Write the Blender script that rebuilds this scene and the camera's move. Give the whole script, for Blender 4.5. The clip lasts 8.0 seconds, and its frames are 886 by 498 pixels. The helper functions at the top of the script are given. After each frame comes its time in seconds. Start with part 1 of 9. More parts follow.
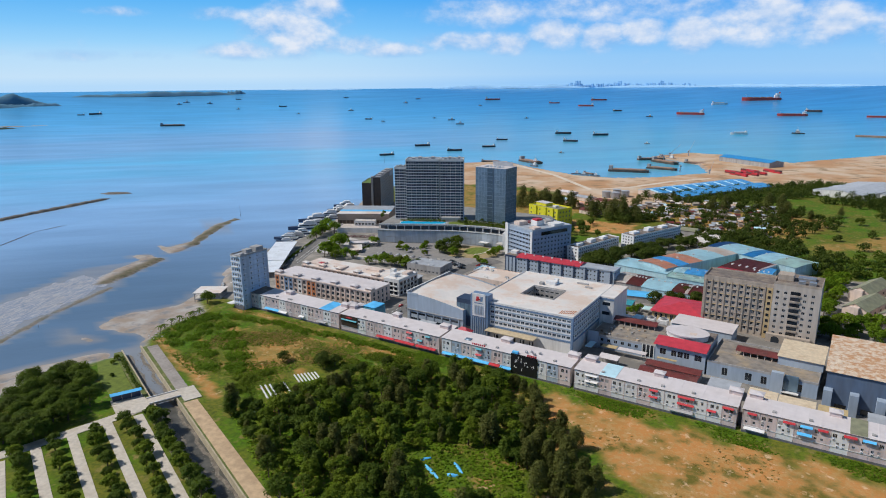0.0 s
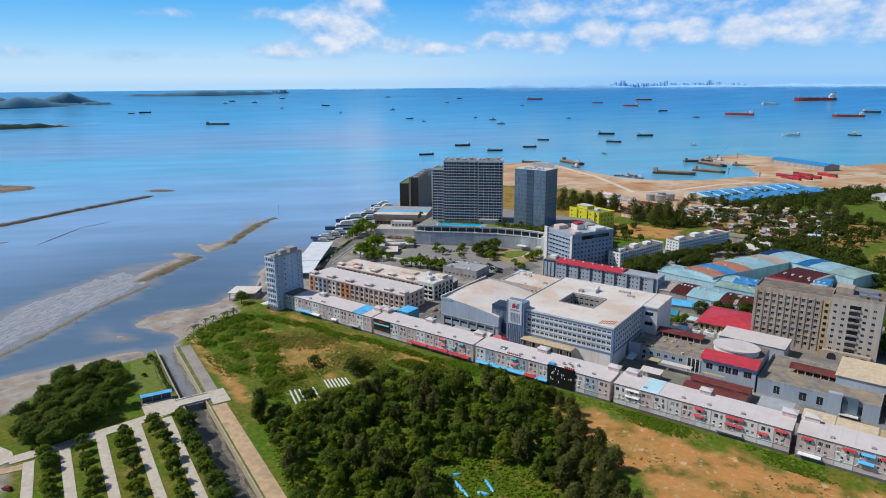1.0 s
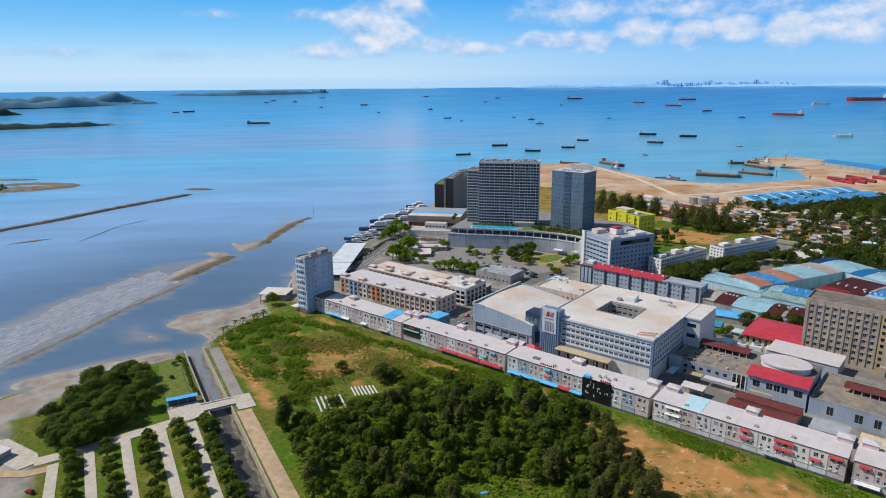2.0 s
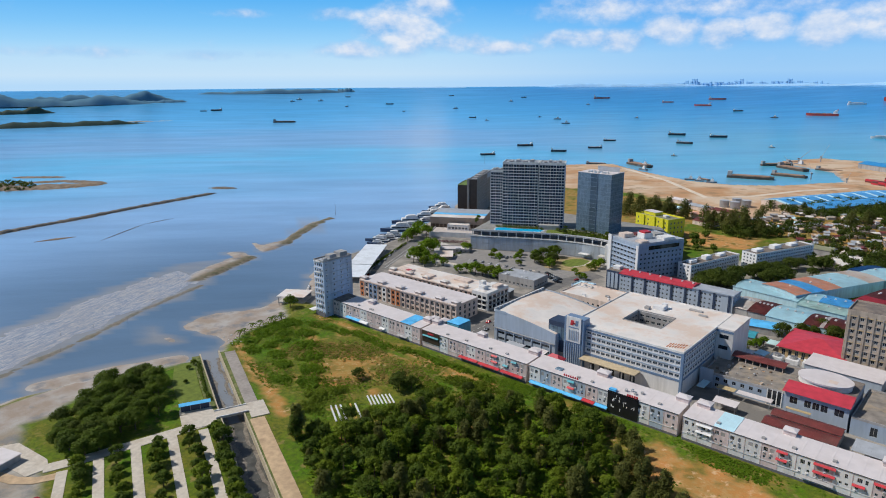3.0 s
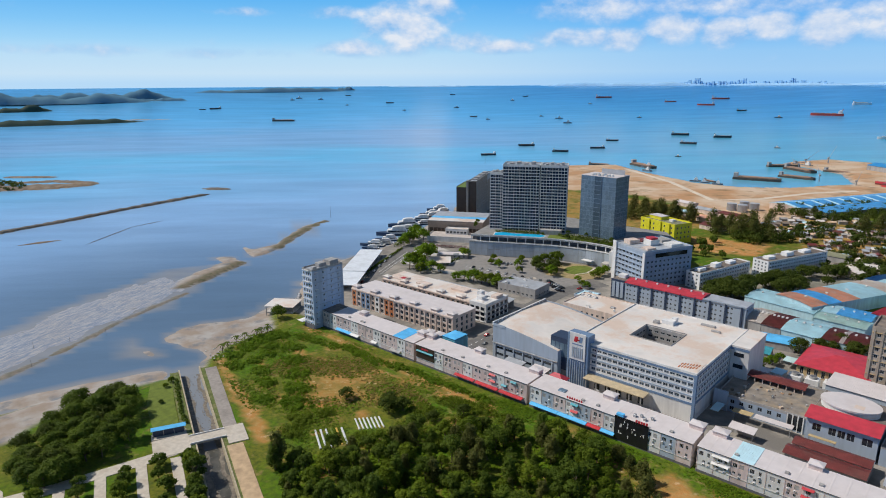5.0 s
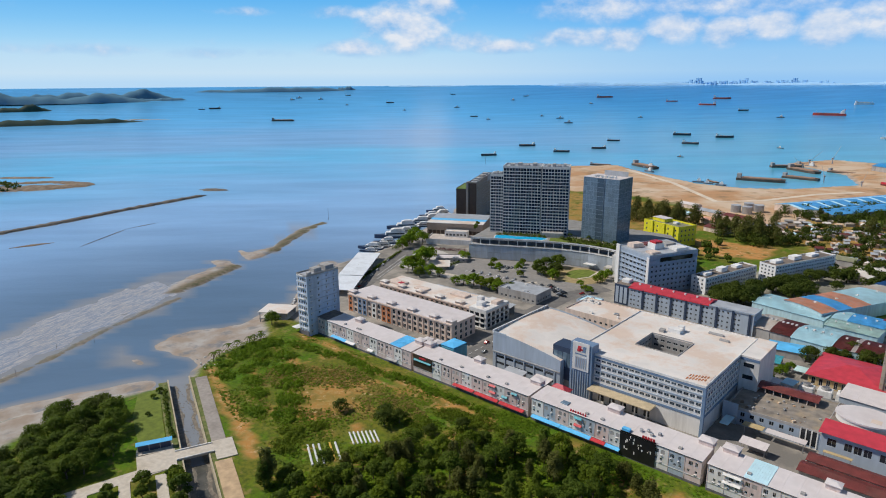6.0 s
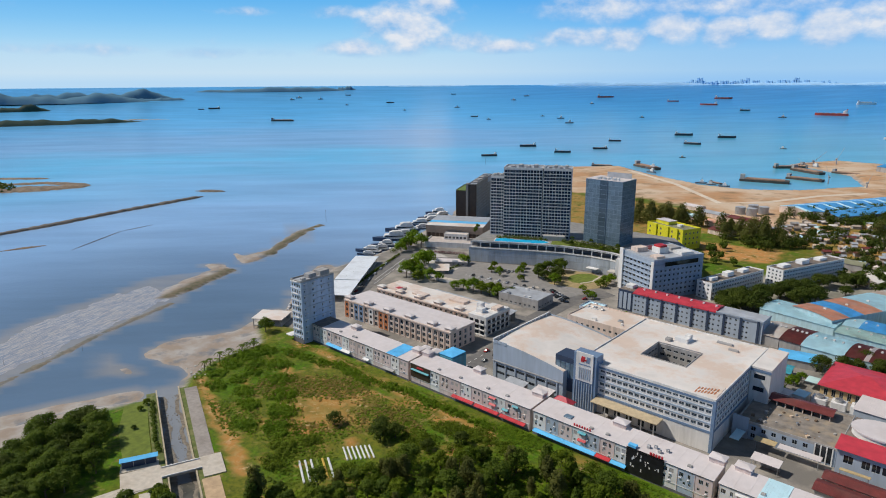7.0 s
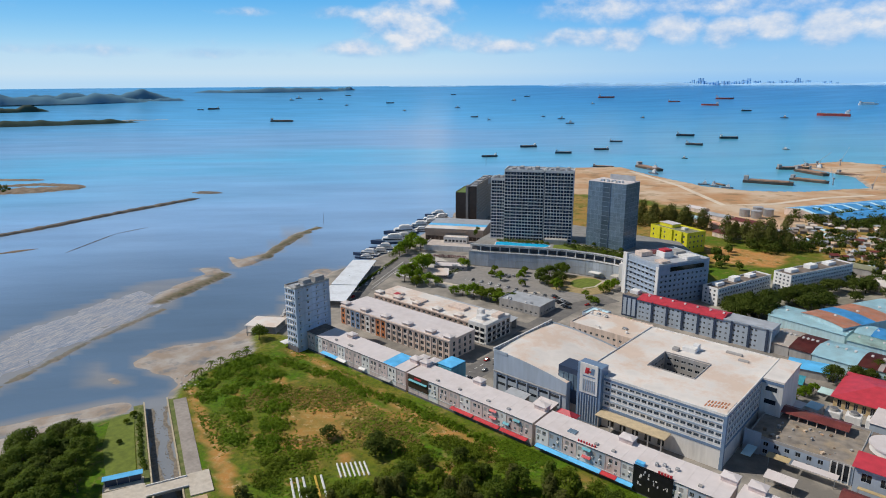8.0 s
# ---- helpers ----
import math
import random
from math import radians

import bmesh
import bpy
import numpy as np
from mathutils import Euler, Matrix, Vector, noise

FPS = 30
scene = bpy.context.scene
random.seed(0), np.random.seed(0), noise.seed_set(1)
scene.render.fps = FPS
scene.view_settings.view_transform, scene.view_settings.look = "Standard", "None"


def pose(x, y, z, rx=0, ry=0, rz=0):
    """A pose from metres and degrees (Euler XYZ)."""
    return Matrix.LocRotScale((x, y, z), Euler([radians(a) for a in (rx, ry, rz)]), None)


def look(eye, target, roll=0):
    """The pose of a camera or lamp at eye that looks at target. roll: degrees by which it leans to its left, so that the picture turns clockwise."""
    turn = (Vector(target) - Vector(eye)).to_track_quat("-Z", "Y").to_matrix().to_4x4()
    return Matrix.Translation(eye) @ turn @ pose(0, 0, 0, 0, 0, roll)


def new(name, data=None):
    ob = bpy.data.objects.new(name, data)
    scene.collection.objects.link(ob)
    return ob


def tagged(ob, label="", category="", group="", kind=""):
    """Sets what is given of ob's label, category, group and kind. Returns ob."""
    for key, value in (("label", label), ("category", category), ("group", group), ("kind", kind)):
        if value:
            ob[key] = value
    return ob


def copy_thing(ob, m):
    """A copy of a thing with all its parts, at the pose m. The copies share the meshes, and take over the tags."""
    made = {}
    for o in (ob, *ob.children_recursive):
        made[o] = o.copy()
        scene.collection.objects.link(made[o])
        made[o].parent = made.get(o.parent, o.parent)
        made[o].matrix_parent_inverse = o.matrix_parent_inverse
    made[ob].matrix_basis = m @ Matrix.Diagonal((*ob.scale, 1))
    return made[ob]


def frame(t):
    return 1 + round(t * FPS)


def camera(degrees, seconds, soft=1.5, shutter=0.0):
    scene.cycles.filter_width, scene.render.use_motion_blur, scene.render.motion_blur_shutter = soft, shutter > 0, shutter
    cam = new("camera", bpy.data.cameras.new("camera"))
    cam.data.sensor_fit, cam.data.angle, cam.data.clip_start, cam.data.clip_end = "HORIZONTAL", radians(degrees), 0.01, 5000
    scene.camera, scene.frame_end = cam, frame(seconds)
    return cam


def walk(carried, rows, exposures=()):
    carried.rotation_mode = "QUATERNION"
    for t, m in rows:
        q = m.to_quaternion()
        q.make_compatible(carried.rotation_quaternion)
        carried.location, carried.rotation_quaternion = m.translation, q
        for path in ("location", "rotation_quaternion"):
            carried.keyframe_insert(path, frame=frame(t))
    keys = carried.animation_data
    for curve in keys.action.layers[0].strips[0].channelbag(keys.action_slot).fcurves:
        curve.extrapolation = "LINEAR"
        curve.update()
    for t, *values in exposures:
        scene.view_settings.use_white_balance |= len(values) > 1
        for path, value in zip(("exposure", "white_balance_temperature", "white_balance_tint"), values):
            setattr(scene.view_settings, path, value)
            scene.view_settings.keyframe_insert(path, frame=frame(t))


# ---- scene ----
# ---- camera ----
cam = camera(69.1, 8.0, soft=1.0)
ROWS = [  # seconds, eye, heading from +x, pitch, roll
    (0.0, 334.5, -306.8, 165.5, 122.54, -14.42, -0.48),
    (0.5, 332.1, -301.1, 165.4, 124.45, -14.42, -0.45),
    (1.0, 329.6, -295.1, 165.4, 126.15, -14.43, -0.45),
    (1.5, 327.1, -289.1, 165.5, 127.77, -14.45, -0.46),
    (3.0, 317.7, -272.2, 165.5, 131.75, -14.51, -0.44),
    (3.5, 314.1, -266.6, 165.5, 131.78, -14.55, -0.38),
    (4.0, 310.6, -261.2, 165.5, 131.81, -14.58, -0.35),
    (4.5, 307.0, -256.0, 165.5, 131.83, -14.60, -0.33),
    (6.0, 295.2, -239.9, 165.4, 131.90, -14.64, -0.32),
    (6.5, 291.2, -234.6, 165.3, 131.92, -14.65, -0.32),
    (7.0, 287.2, -229.3, 165.3, 131.94, -14.65, -0.32),
    (7.5, 283.2, -224.1, 165.2, 131.96, -14.64, -0.33),
    (8.0, 279.2, -219.0, 165.1, 131.97, -14.62, -0.33),
]


def aim(x, y, z, heading, pitch, roll):
    a, b = radians(heading), radians(pitch)
    return look((x, y, z), (x + 100 * math.cos(a) * math.cos(b), y + 100 * math.sin(a) * math.cos(b), z + 100 * math.sin(b)), roll)


walk(cam, [(r[0], aim(*r[1:])) for r in ROWS], [(0.0, -0.06, 6200, 10), (4.0, -0.05, 6340, 10), (8.0, -0.08, 6560, 10)])

# ---- sky and sun ----
SUN_FROM = Vector((-0.78, -0.50, 1.05)).normalized()
world = bpy.data.worlds.new("world")
scene.world = world
world.use_nodes = True
wn, wl = world.node_tree.nodes, world.node_tree.links
wn.clear()
w_out = wn.new("ShaderNodeOutputWorld")
w_bg = wn.new("ShaderNodeBackground")
w_sky = wn.new("ShaderNodeTexSky")
w_sky.sky_type = "NISHITA"
w_sky.sun_disc = False
w_sky.sun_elevation = math.asin(SUN_FROM.z)
w_sky.sun_rotation = math.atan2(SUN_FROM.x, SUN_FROM.y)
w_sky.altitude = 100
w_sky.air_density, w_sky.dust_density, w_sky.ozone_density = 1.0, 0.6, 2.5
w_bg.inputs["Strength"].default_value = 1.0
# fair-weather clouds on the sky's direction, as azimuth and height in degrees
w_tc = wn.new("ShaderNodeTexCoord")
w_sep = wn.new("ShaderNodeSeparateXYZ")
wl.new(w_tc.outputs["Generated"], w_sep.inputs[0])


def wmath(op, a, b=None, c=None, clamp=False):
    n = wn.new("ShaderNodeMath")
    n.operation, n.use_clamp = op, clamp
    for i, v in enumerate((a, b, c)):
        if v is None:
            continue
        if isinstance(v, (int, float)):
            n.inputs[i].default_value = v
        else:
            wl.new(v, n.inputs[i])
    return n.outputs[0]


def wrange(value, lo, hi, to_lo=0.0, to_hi=1.0):
    n = wn.new("ShaderNodeMapRange")
    n.interpolation_type = "SMOOTHSTEP"
    for key, v in (("From Min", lo), ("From Max", hi), ("To Min", to_lo), ("To Max", to_hi)):
        n.inputs[key].default_value = v
    wl.new(value, n.inputs["Value"])
    return n.outputs[0]


w_az = wmath("MULTIPLY", wmath("ARCTAN2", w_sep.outputs["Y"], w_sep.outputs["X"]), 57.2958)
w_el = wmath("MULTIPLY", wmath("ARCSINE", w_sep.outputs["Z"]), 57.2958)


def cloud_noise(lift, fa, fe, scale, detail, rough):
    """Billows in azimuth and height; lift moves the sample, to tell lit tops from undersides."""
    v = wn.new("ShaderNodeCombineXYZ")
    wl.new(wmath("MULTIPLY", w_az, fa), v.inputs[0])
    wl.new(wmath("MULTIPLY_ADD", w_el, fe, lift * fe), v.inputs[1])
    t = wn.new("ShaderNodeTexNoise")
    t.inputs["Scale"].default_value, t.inputs["Detail"].default_value, t.inputs["Roughness"].default_value = scale, detail, rough
    wl.new(v.outputs[0], t.inputs["Vector"])
    return t.outputs[0]


# the cloud bank: azimuth, height, half width, half height, weight
BANK = [(134.6, 4.5, 4.6, 2.4, 1.0), (132.9, 6.6, 2.4, 2.4, 1.1), (139.0, 2.7, 4.4, 0.9, 0.85), (131.0, 3.2, 4.5, 0.9, 0.8), (147.6, 5.5, 3.6, 0.42, 0.6), (140.0, 5.5, 4.6, 0.6, 0.62),
        (126.6, 2.8, 4.0, 0.75, 0.85), (121.0, 3.4, 4.2, 0.9, 0.9), (118.5, 5.7, 7.0, 1.3, 0.78), (108.0, 5.9, 12.0, 1.6, 0.8), (116.6, 3.2, 2.4, 1.1, 0.95), (112.8, 4.0, 2.8, 1.4, 1.15), (109.2, 3.6, 2.3, 1.4, 1.1),
        (105.8, 4.0, 2.4, 1.3, 1.15), (102.2, 3.7, 2.6, 1.5, 1.15), (97.6, 4.6, 4.0, 2.2, 1.1), (92.5, 4.2, 3.6, 2.0, 1.0), (86.0, 4.0, 5.0, 2.2, 1.0), (160.0, 2.4, 9.0, 0.5, 0.45), (151.0, 2.2, 7.0, 0.5, 0.45)]
w_bank = None
for ca_, ce_, ra_, re_, wt_ in BANK:
    ax_ = wmath("MULTIPLY_ADD", w_az, 1 / ra_, -ca_ / ra_)
    ay_ = wmath("MULTIPLY_ADD", w_el, 1 / re_, -ce_ / re_)
    r2_ = wmath("MULTIPLY_ADD", ax_, ax_, wmath("MULTIPLY", ay_, ay_))
    one = wmath("MAXIMUM", wmath("MULTIPLY_ADD", r2_, -wt_ * 0.75, wt_), 0.0)
    w_bank = one if w_bank is None else wmath("MAXIMUM", w_bank, one)
w_n1 = cloud_noise(0.0, 0.30, 0.44, 1.0, 8.0, 0.57)
w_n2 = cloud_noise(0.60, 0.30, 0.44, 1.0, 6.0, 0.55)
w_den = wmath("ADD", wmath("MULTIPLY", w_bank, 0.80), wmath("MULTIPLY_ADD", w_n1, 1.25, -0.60))
w_near = wrange(w_den, 0.10, 0.86)
w_high = wn.new("ShaderNodeTexNoise")  # scattered cloud over the rest of the sky
w_high.inputs["Scale"].default_value, w_high.inputs["Detail"].default_value = 5.0, 7.0
wl.new(w_tc.outputs["Generated"], w_high.inputs["Vector"])
w_over = wmath("MULTIPLY", wrange(w_high.outputs[0], 0.52, 0.66, 0.0, 0.7), wrange(w_el, 7.0, 12.0))
w_cloud = wmath("MULTIPLY", wmath("MAXIMUM", w_near, w_over), wrange(w_el, 0.8, 2.4, 0.0, 0.94))
w_band = wn.new("ShaderNodeValToRGB")  # clear air from the horizon upwards
els = w_band.color_ramp.elements
els[0].position, els[0].color = 0.0, (0.50, 0.73, 0.95, 1)
els[1].position, els[1].color = 1.0, (0.055, 0.26, 0.66, 1)
for pos, colr in ((0.05, (0.60, 0.79, 0.94, 1)), (0.15, (0.52, 0.76, 0.95, 1)), (0.23, (0.36, 0.68, 0.96, 1)), (0.32, (0.24, 0.59, 0.95, 1)), (0.48, (0.11, 0.46, 0.91, 1))):
    el = els.new(pos)
    el.color = colr
wl.new(wmath("MULTIPLY", w_sep.outputs["Z"], 4.0, clamp=True), w_band.inputs[0])
w_dusk = wn.new("ShaderNodeMix")  # bluer haze under the cloud bank
w_dusk.data_type, w_dusk.blend_type = "RGBA", "MULTIPLY"
w_dusk.inputs["B"].default_value = (0.62, 0.80, 0.98, 1)
wl.new(wrange(w_az, 104, 140, 1.0, 0.0), w_dusk.inputs["Factor"])
wl.new(w_band.outputs[0], w_dusk.inputs["A"])
w_up = wn.new("ShaderNodeMapRange")  # above that the Nishita sky takes over
w_up.interpolation_type = "SMOOTHSTEP"
w_up.inputs["From Min"].default_value, w_up.inputs["From Max"].default_value = 0.12, 0.40
wl.new(w_sep.outputs["Z"], w_up.inputs["Value"])
w_tint = wn.new("ShaderNodeMix")
w_tint.data_type, w_tint.blend_type = "RGBA", "MULTIPLY"
w_tint.inputs["Factor"].default_value = 1.0
w_tint.inputs["B"].default_value = (0.044, 0.043, 0.043, 1)
wl.new(w_sky.outputs[0], w_tint.inputs["A"])
w_mix1 = wn.new("ShaderNodeMix")
w_mix1.data_type = "RGBA"
wl.new(w_up.outputs[0], w_mix1.inputs["Factor"])
wl.new(w_dusk.outputs["Result"], w_mix1.inputs["A"])
wl.new(w_tint.outputs["Result"], w_mix1.inputs["B"])
w_mix2 = wn.new("ShaderNodeMix")
w_mix2.data_type = "RGBA"
w_body = wmath("ADD", wmath("MULTIPLY", wmath("SUBTRACT", w_n1, w_n2), 2.6), wmath("MULTIPLY_ADD", w_near, 0.62, 0.05), clamp=True)  # lit tops, bluer undersides
w_lit = wn.new("ShaderNodeMix")
w_lit.data_type = "RGBA"
w_lit.inputs["A"].default_value, w_lit.inputs["B"].default_value = (0.30, 0.53, 0.86, 1), (0.83, 0.86, 0.92, 1)
wl.new(w_body, w_lit.inputs["Factor"])
wl.new(w_lit.outputs["Result"], w_mix2.inputs["B"])
wl.new(w_cloud, w_mix2.inputs["Factor"])
wl.new(w_mix1.outputs["Result"], w_mix2.inputs["A"])
wl.new(w_mix2.outputs["Result"], w_bg.inputs["Color"])
wl.new(w_bg.outputs[0], w_out.inputs["Surface"])

sun = new("sun", bpy.data.lights.new("sun", "SUN"))
sun.data.energy, sun.data.angle, sun.data.color = 3.8, radians(0.5), (1.0, 0.945, 0.86)
sun.matrix_world = look((0, 0, 600), Vector((0, 0, 600)) - SUN_FROM)

# ---- materials ----
MATS = {}


def material(name, colour, rough=0.7, metal=0.0, vary=0.12, scale=0.5, bump=0.0, bump_scale=6.0, stain=0.0, stain_colour=(0.12, 0.10, 0.08), stain_scale=0.08, streak=False, specular=0.5, pieces=0.0, stain_at=(0.48, 0.68)):
    """Paint, plaster, metal, stone: a base colour with grain at one scale, stains at another, and fine relief."""
    if name in MATS:
        return MATS[name]
    m = MATS[name] = bpy.data.materials.new(name)
    m.use_nodes = True
    n, l = m.node_tree.nodes, m.node_tree.links
    b = n["Principled BSDF"]
    b.inputs["Roughness"].default_value, b.inputs["Metallic"].default_value = rough, metal
    b.inputs["Specular IOR Level"].default_value = specular
    geo = n.new("ShaderNodeNewGeometry")
    src = geo.outputs["Position"]
    if streak:
        mp = n.new("ShaderNodeMapping")
        mp.inputs["Scale"].default_value = (1, 1, 0.18)
        l.new(src, mp.inputs[0])
        src = mp.outputs[0]
    grain = n.new("ShaderNodeTexNoise")
    grain.inputs["Scale"].default_value, grain.inputs["Detail"].default_value = scale, 6
    l.new(src, grain.inputs["Vector"])
    ramp = n.new("ShaderNodeMapRange")
    ramp.inputs["From Min"].default_value, ramp.inputs["From Max"].default_value = 0.3, 0.7
    ramp.inputs["To Min"].default_value, ramp.inputs["To Max"].default_value = 1 - vary, 1 + vary
    l.new(grain.outputs[0], ramp.inputs["Value"])
    val = ramp.outputs[0]
    if pieces:
        info = n.new("ShaderNodeObjectInfo")
        pr = n.new("ShaderNodeMapRange")
        pr.inputs["To Min"].default_value, pr.inputs["To Max"].default_value = 1 - pieces, 1 + pieces
        l.new(info.outputs["Random"], pr.inputs["Value"])
        mu = n.new("ShaderNodeMath")
        mu.operation = "MULTIPLY"
        l.new(val, mu.inputs[0])
        l.new(pr.outputs[0], mu.inputs[1])
        val = mu.outputs[0]
    mul = n.new("ShaderNodeMix")
    mul.data_type, mul.blend_type = "RGBA", "MULTIPLY"
    mul.inputs["Factor"].default_value = 1
    mul.inputs["A"].default_value = (*colour, 1)
    l.new(val, mul.inputs["B"])
    out = mul.outputs["Result"]
    if stain:
        st = n.new("ShaderNodeTexNoise")
        st.inputs["Scale"].default_value, st.inputs["Detail"].default_value, st.inputs["Roughness"].default_value = stain_scale, 5, 0.65
        l.new(src, st.inputs["Vector"])
        sr = n.new("ShaderNodeMapRange")
        sr.inputs["From Min"].default_value, sr.inputs["From Max"].default_value = stain_at
        sr.inputs["To Max"].default_value = stain
        l.new(st.outputs[0], sr.inputs["Value"])
        mx = n.new("ShaderNodeMix")
        mx.data_type = "RGBA"
        mx.inputs["B"].default_value = (*stain_colour, 1)
        l.new(sr.outputs[0], mx.inputs["Factor"])
        l.new(out, mx.inputs["A"])
        out = mx.outputs["Result"]
    l.new(out, b.inputs["Base Color"])
    if bump:
        bn = n.new("ShaderNodeTexNoise")
        bn.inputs["Scale"].default_value, bn.inputs["Detail"].default_value = bump_scale, 4
        l.new(src, bn.inputs["Vector"])
        bp = n.new("ShaderNodeBump")
        bp.inputs["Strength"].default_value, bp.inputs["Distance"].default_value = bump, 0.1
        l.new(bn.outputs[0], bp.inputs["Height"])
        l.new(bp.outputs[0], b.inputs["Normal"])
    return m


WHITE = material("white_paint", (0.75, 0.73, 0.70), 0.6, vary=0.08, stain=0.25, stain_scale=0.15, streak=True)
PINKISH = material("pinkish_plaster", (0.65, 0.525, 0.49), 0.75, vary=0.10, stain=0.35, stain_scale=0.2, streak=True)
ROOFYARD = material("stained_terrace", (0.24, 0.21, 0.18), 0.9, vary=0.3, scale=0.25, stain=0.7, stain_colour=(0.44, 0.33, 0.20), stain_scale=0.10)
BLUEGREY = material("blue_grey_paint", (0.40, 0.46, 0.53), 0.6, vary=0.08, stain=0.2, streak=True)
NAVY = material("navy_paint", (0.035, 0.055, 0.10), 0.5, vary=0.1)
STEELBLUE = material("steel_blue_paint", (0.16, 0.24, 0.36), 0.5, vary=0.1)
CREAM = material("cream_plaster", (0.68, 0.545, 0.46), 0.75, vary=0.12, stain=0.25, stain_scale=0.2, streak=True)
BEIGE = material("beige_plaster", (0.43, 0.355, 0.285), 0.8, vary=0.12, stain=0.4, stain_scale=0.15, streak=True)
OCHRE = material("ochre_plaster", (0.52, 0.38, 0.20), 0.8, vary=0.12, stain=0.3, streak=True)
BROWN = material("dark_brown_cladding", (0.050, 0.032, 0.022), 0.5, vary=0.2, scale=0.3)
GREYWALL = material("grey_concrete", (0.38, 0.365, 0.35), 0.8, vary=0.15, stain=0.35, stain_scale=0.12, streak=True)
DARKWALL = material("dark_concrete", (0.13, 0.13, 0.14), 0.8, vary=0.2, stain=0.3, streak=True)
ROOFWHITE = material("white_sheet_roof", (0.67, 0.61, 0.595), 0.55, vary=0.06, scale=0.25, stain=0.22, stain_colour=(0.42, 0.33, 0.28), stain_scale=0.06, bump=0.15, bump_scale=3)
ROOFHALL = material("weathered_white_membrane", (0.73, 0.68, 0.63), 0.7, vary=0.12, scale=0.10, stain=0.65, stain_colour=(0.60, 0.42, 0.30), stain_scale=0.05, stain_at=(0.46, 0.60))
ROOFRED = material("red_sheet_roof", (0.52, 0.045, 0.065), 0.5, vary=0.15, scale=0.3, bump=0.2)
ROOFMAROON = material("maroon_sheet_roof", (0.16, 0.035, 0.03), 0.55, vary=0.25, scale=0.3, stain=0.3)
ROOFBLUE = material("blue_sheet_roof", (0.04, 0.28, 0.60), 0.45, vary=0.12, scale=0.2, bump=0.15)
ROOFCYAN = material("pale_cyan_sheet_roof", (0.56, 0.80, 0.87), 0.5, vary=0.10, scale=0.15, stain=0.14)
ROOFTEAL = material("pale_green_sheet_roof", (0.52, 0.70, 0.66), 0.55, vary=0.12, scale=0.15, stain=0.3)
ROOFORANGE = material("faded_orange_sheet_roof", (0.74, 0.37, 0.24), 0.6, vary=0.18, scale=0.12, stain=0.5, stain_colour=(0.62, 0.55, 0.48), stain_scale=0.15)
ROOFRUST = material("rusty_white_sheet_roof", (0.70, 0.58, 0.44), 0.65, vary=0.14, scale=0.5, stain=0.9, stain_colour=(0.50, 0.235, 0.085), stain_scale=0.35, stain_at=(0.42, 0.60))
ROOFGREY = material("grey_sheet_roof", (0.40, 0.42, 0.45), 0.5, vary=0.15, scale=0.2, stain=0.2)
ROOFOLIVE = material("mossy_tile_roof", (0.24, 0.24, 0.15), 0.8, vary=0.2, scale=0.3, stain=0.4)
ROOFDARK = material("dark_tar_roof", (0.17, 0.14, 0.12), 0.85, vary=0.3, scale=0.3, stain=0.65, stain_colour=(0.36, 0.28, 0.20), stain_scale=0.12)
SOFTGLASS = material("grey_window_glass", (0.055, 0.07, 0.085), 0.12, vary=0.3, scale=0.4, pieces=0.4, specular=0.6)
GLASS = material("dark_window_glass", (0.018, 0.024, 0.032), 0.08, vary=0.3, scale=0.4, pieces=0.4, specular=0.6)
BLUEGLASS = material("blue_curtain_glass", (0.17, 0.245, 0.31), 0.16, vary=0.15, scale=0.15, pieces=0.15, metal=0.3, specular=0.7)
FRAME = material("window_frame_paint", (0.42, 0.44, 0.46), 0.5, vary=0.1)
RED = material("red_paint", (0.50, 0.03, 0.04), 0.5, vary=0.2)
TEAL = material("teal_awning", (0.05, 0.30, 0.36), 0.55, vary=0.2)
SKYBLUE = material("sky_blue_sheet", (0.12, 0.50, 0.86), 0.45, vary=0.14, scale=0.2)
YELLOW = material("yellow_paint", (0.72, 0.66, 0.03), 0.55, vary=0.12)
ORANGE = material("orange_paint", (0.52, 0.19, 0.075), 0.6, vary=0.15)
BLACK = material("black_sign_board", (0.015, 0.014, 0.016), 0.4, vary=0.3)
STEEL = material("galvanised_steel", (0.45, 0.46, 0.47), 0.4, 0.7, vary=0.15)
CONCRETE = material("pale_concrete", (0.50, 0.47, 0.43), 0.85, vary=0.12, stain=0.3, stain_colour=(0.3, 0.26, 0.2), bump=0.1)
ASPHALT = material("asphalt", (0.150, 0.143, 0.136), 0.9, vary=0.18, scale=0.4, stain=0.5, stain_colour=(0.29, 0.26, 0.225), stain_scale=0.06)

# ---- geometry helpers ----
GROUND = 3.5


def part(name, bm, mat, parent=None, label=""):
    """One bmesh as one mesh object, under a thing or on its own."""
    me = bpy.data.meshes.new(name)
    bm.to_mesh(me)
    bm.free()
    for m in (mat if isinstance(mat, (list, tuple)) else (mat,)):
        me.materials.append(m)
    ob = new(name, me)
    ob.parent = parent
    if label:
        ob["label"] = label
    return ob


def piece(name, me, parent, m, label=""):
    """One more object on a shared mesh."""
    ob = new(name, me)
    ob.parent = parent
    ob.matrix_local = m
    if label:
        ob["label"] = label
    return ob


def thing(name, m, label, category, group="", kind=""):
    e = new(name)
    e.matrix_world = m
    return tagged(e, label, category, group, kind)


def at(x, y, z, rot=0.0):
    return Matrix.Translation((x, y, z)) @ Matrix.Rotation(radians(rot), 4, "Z")


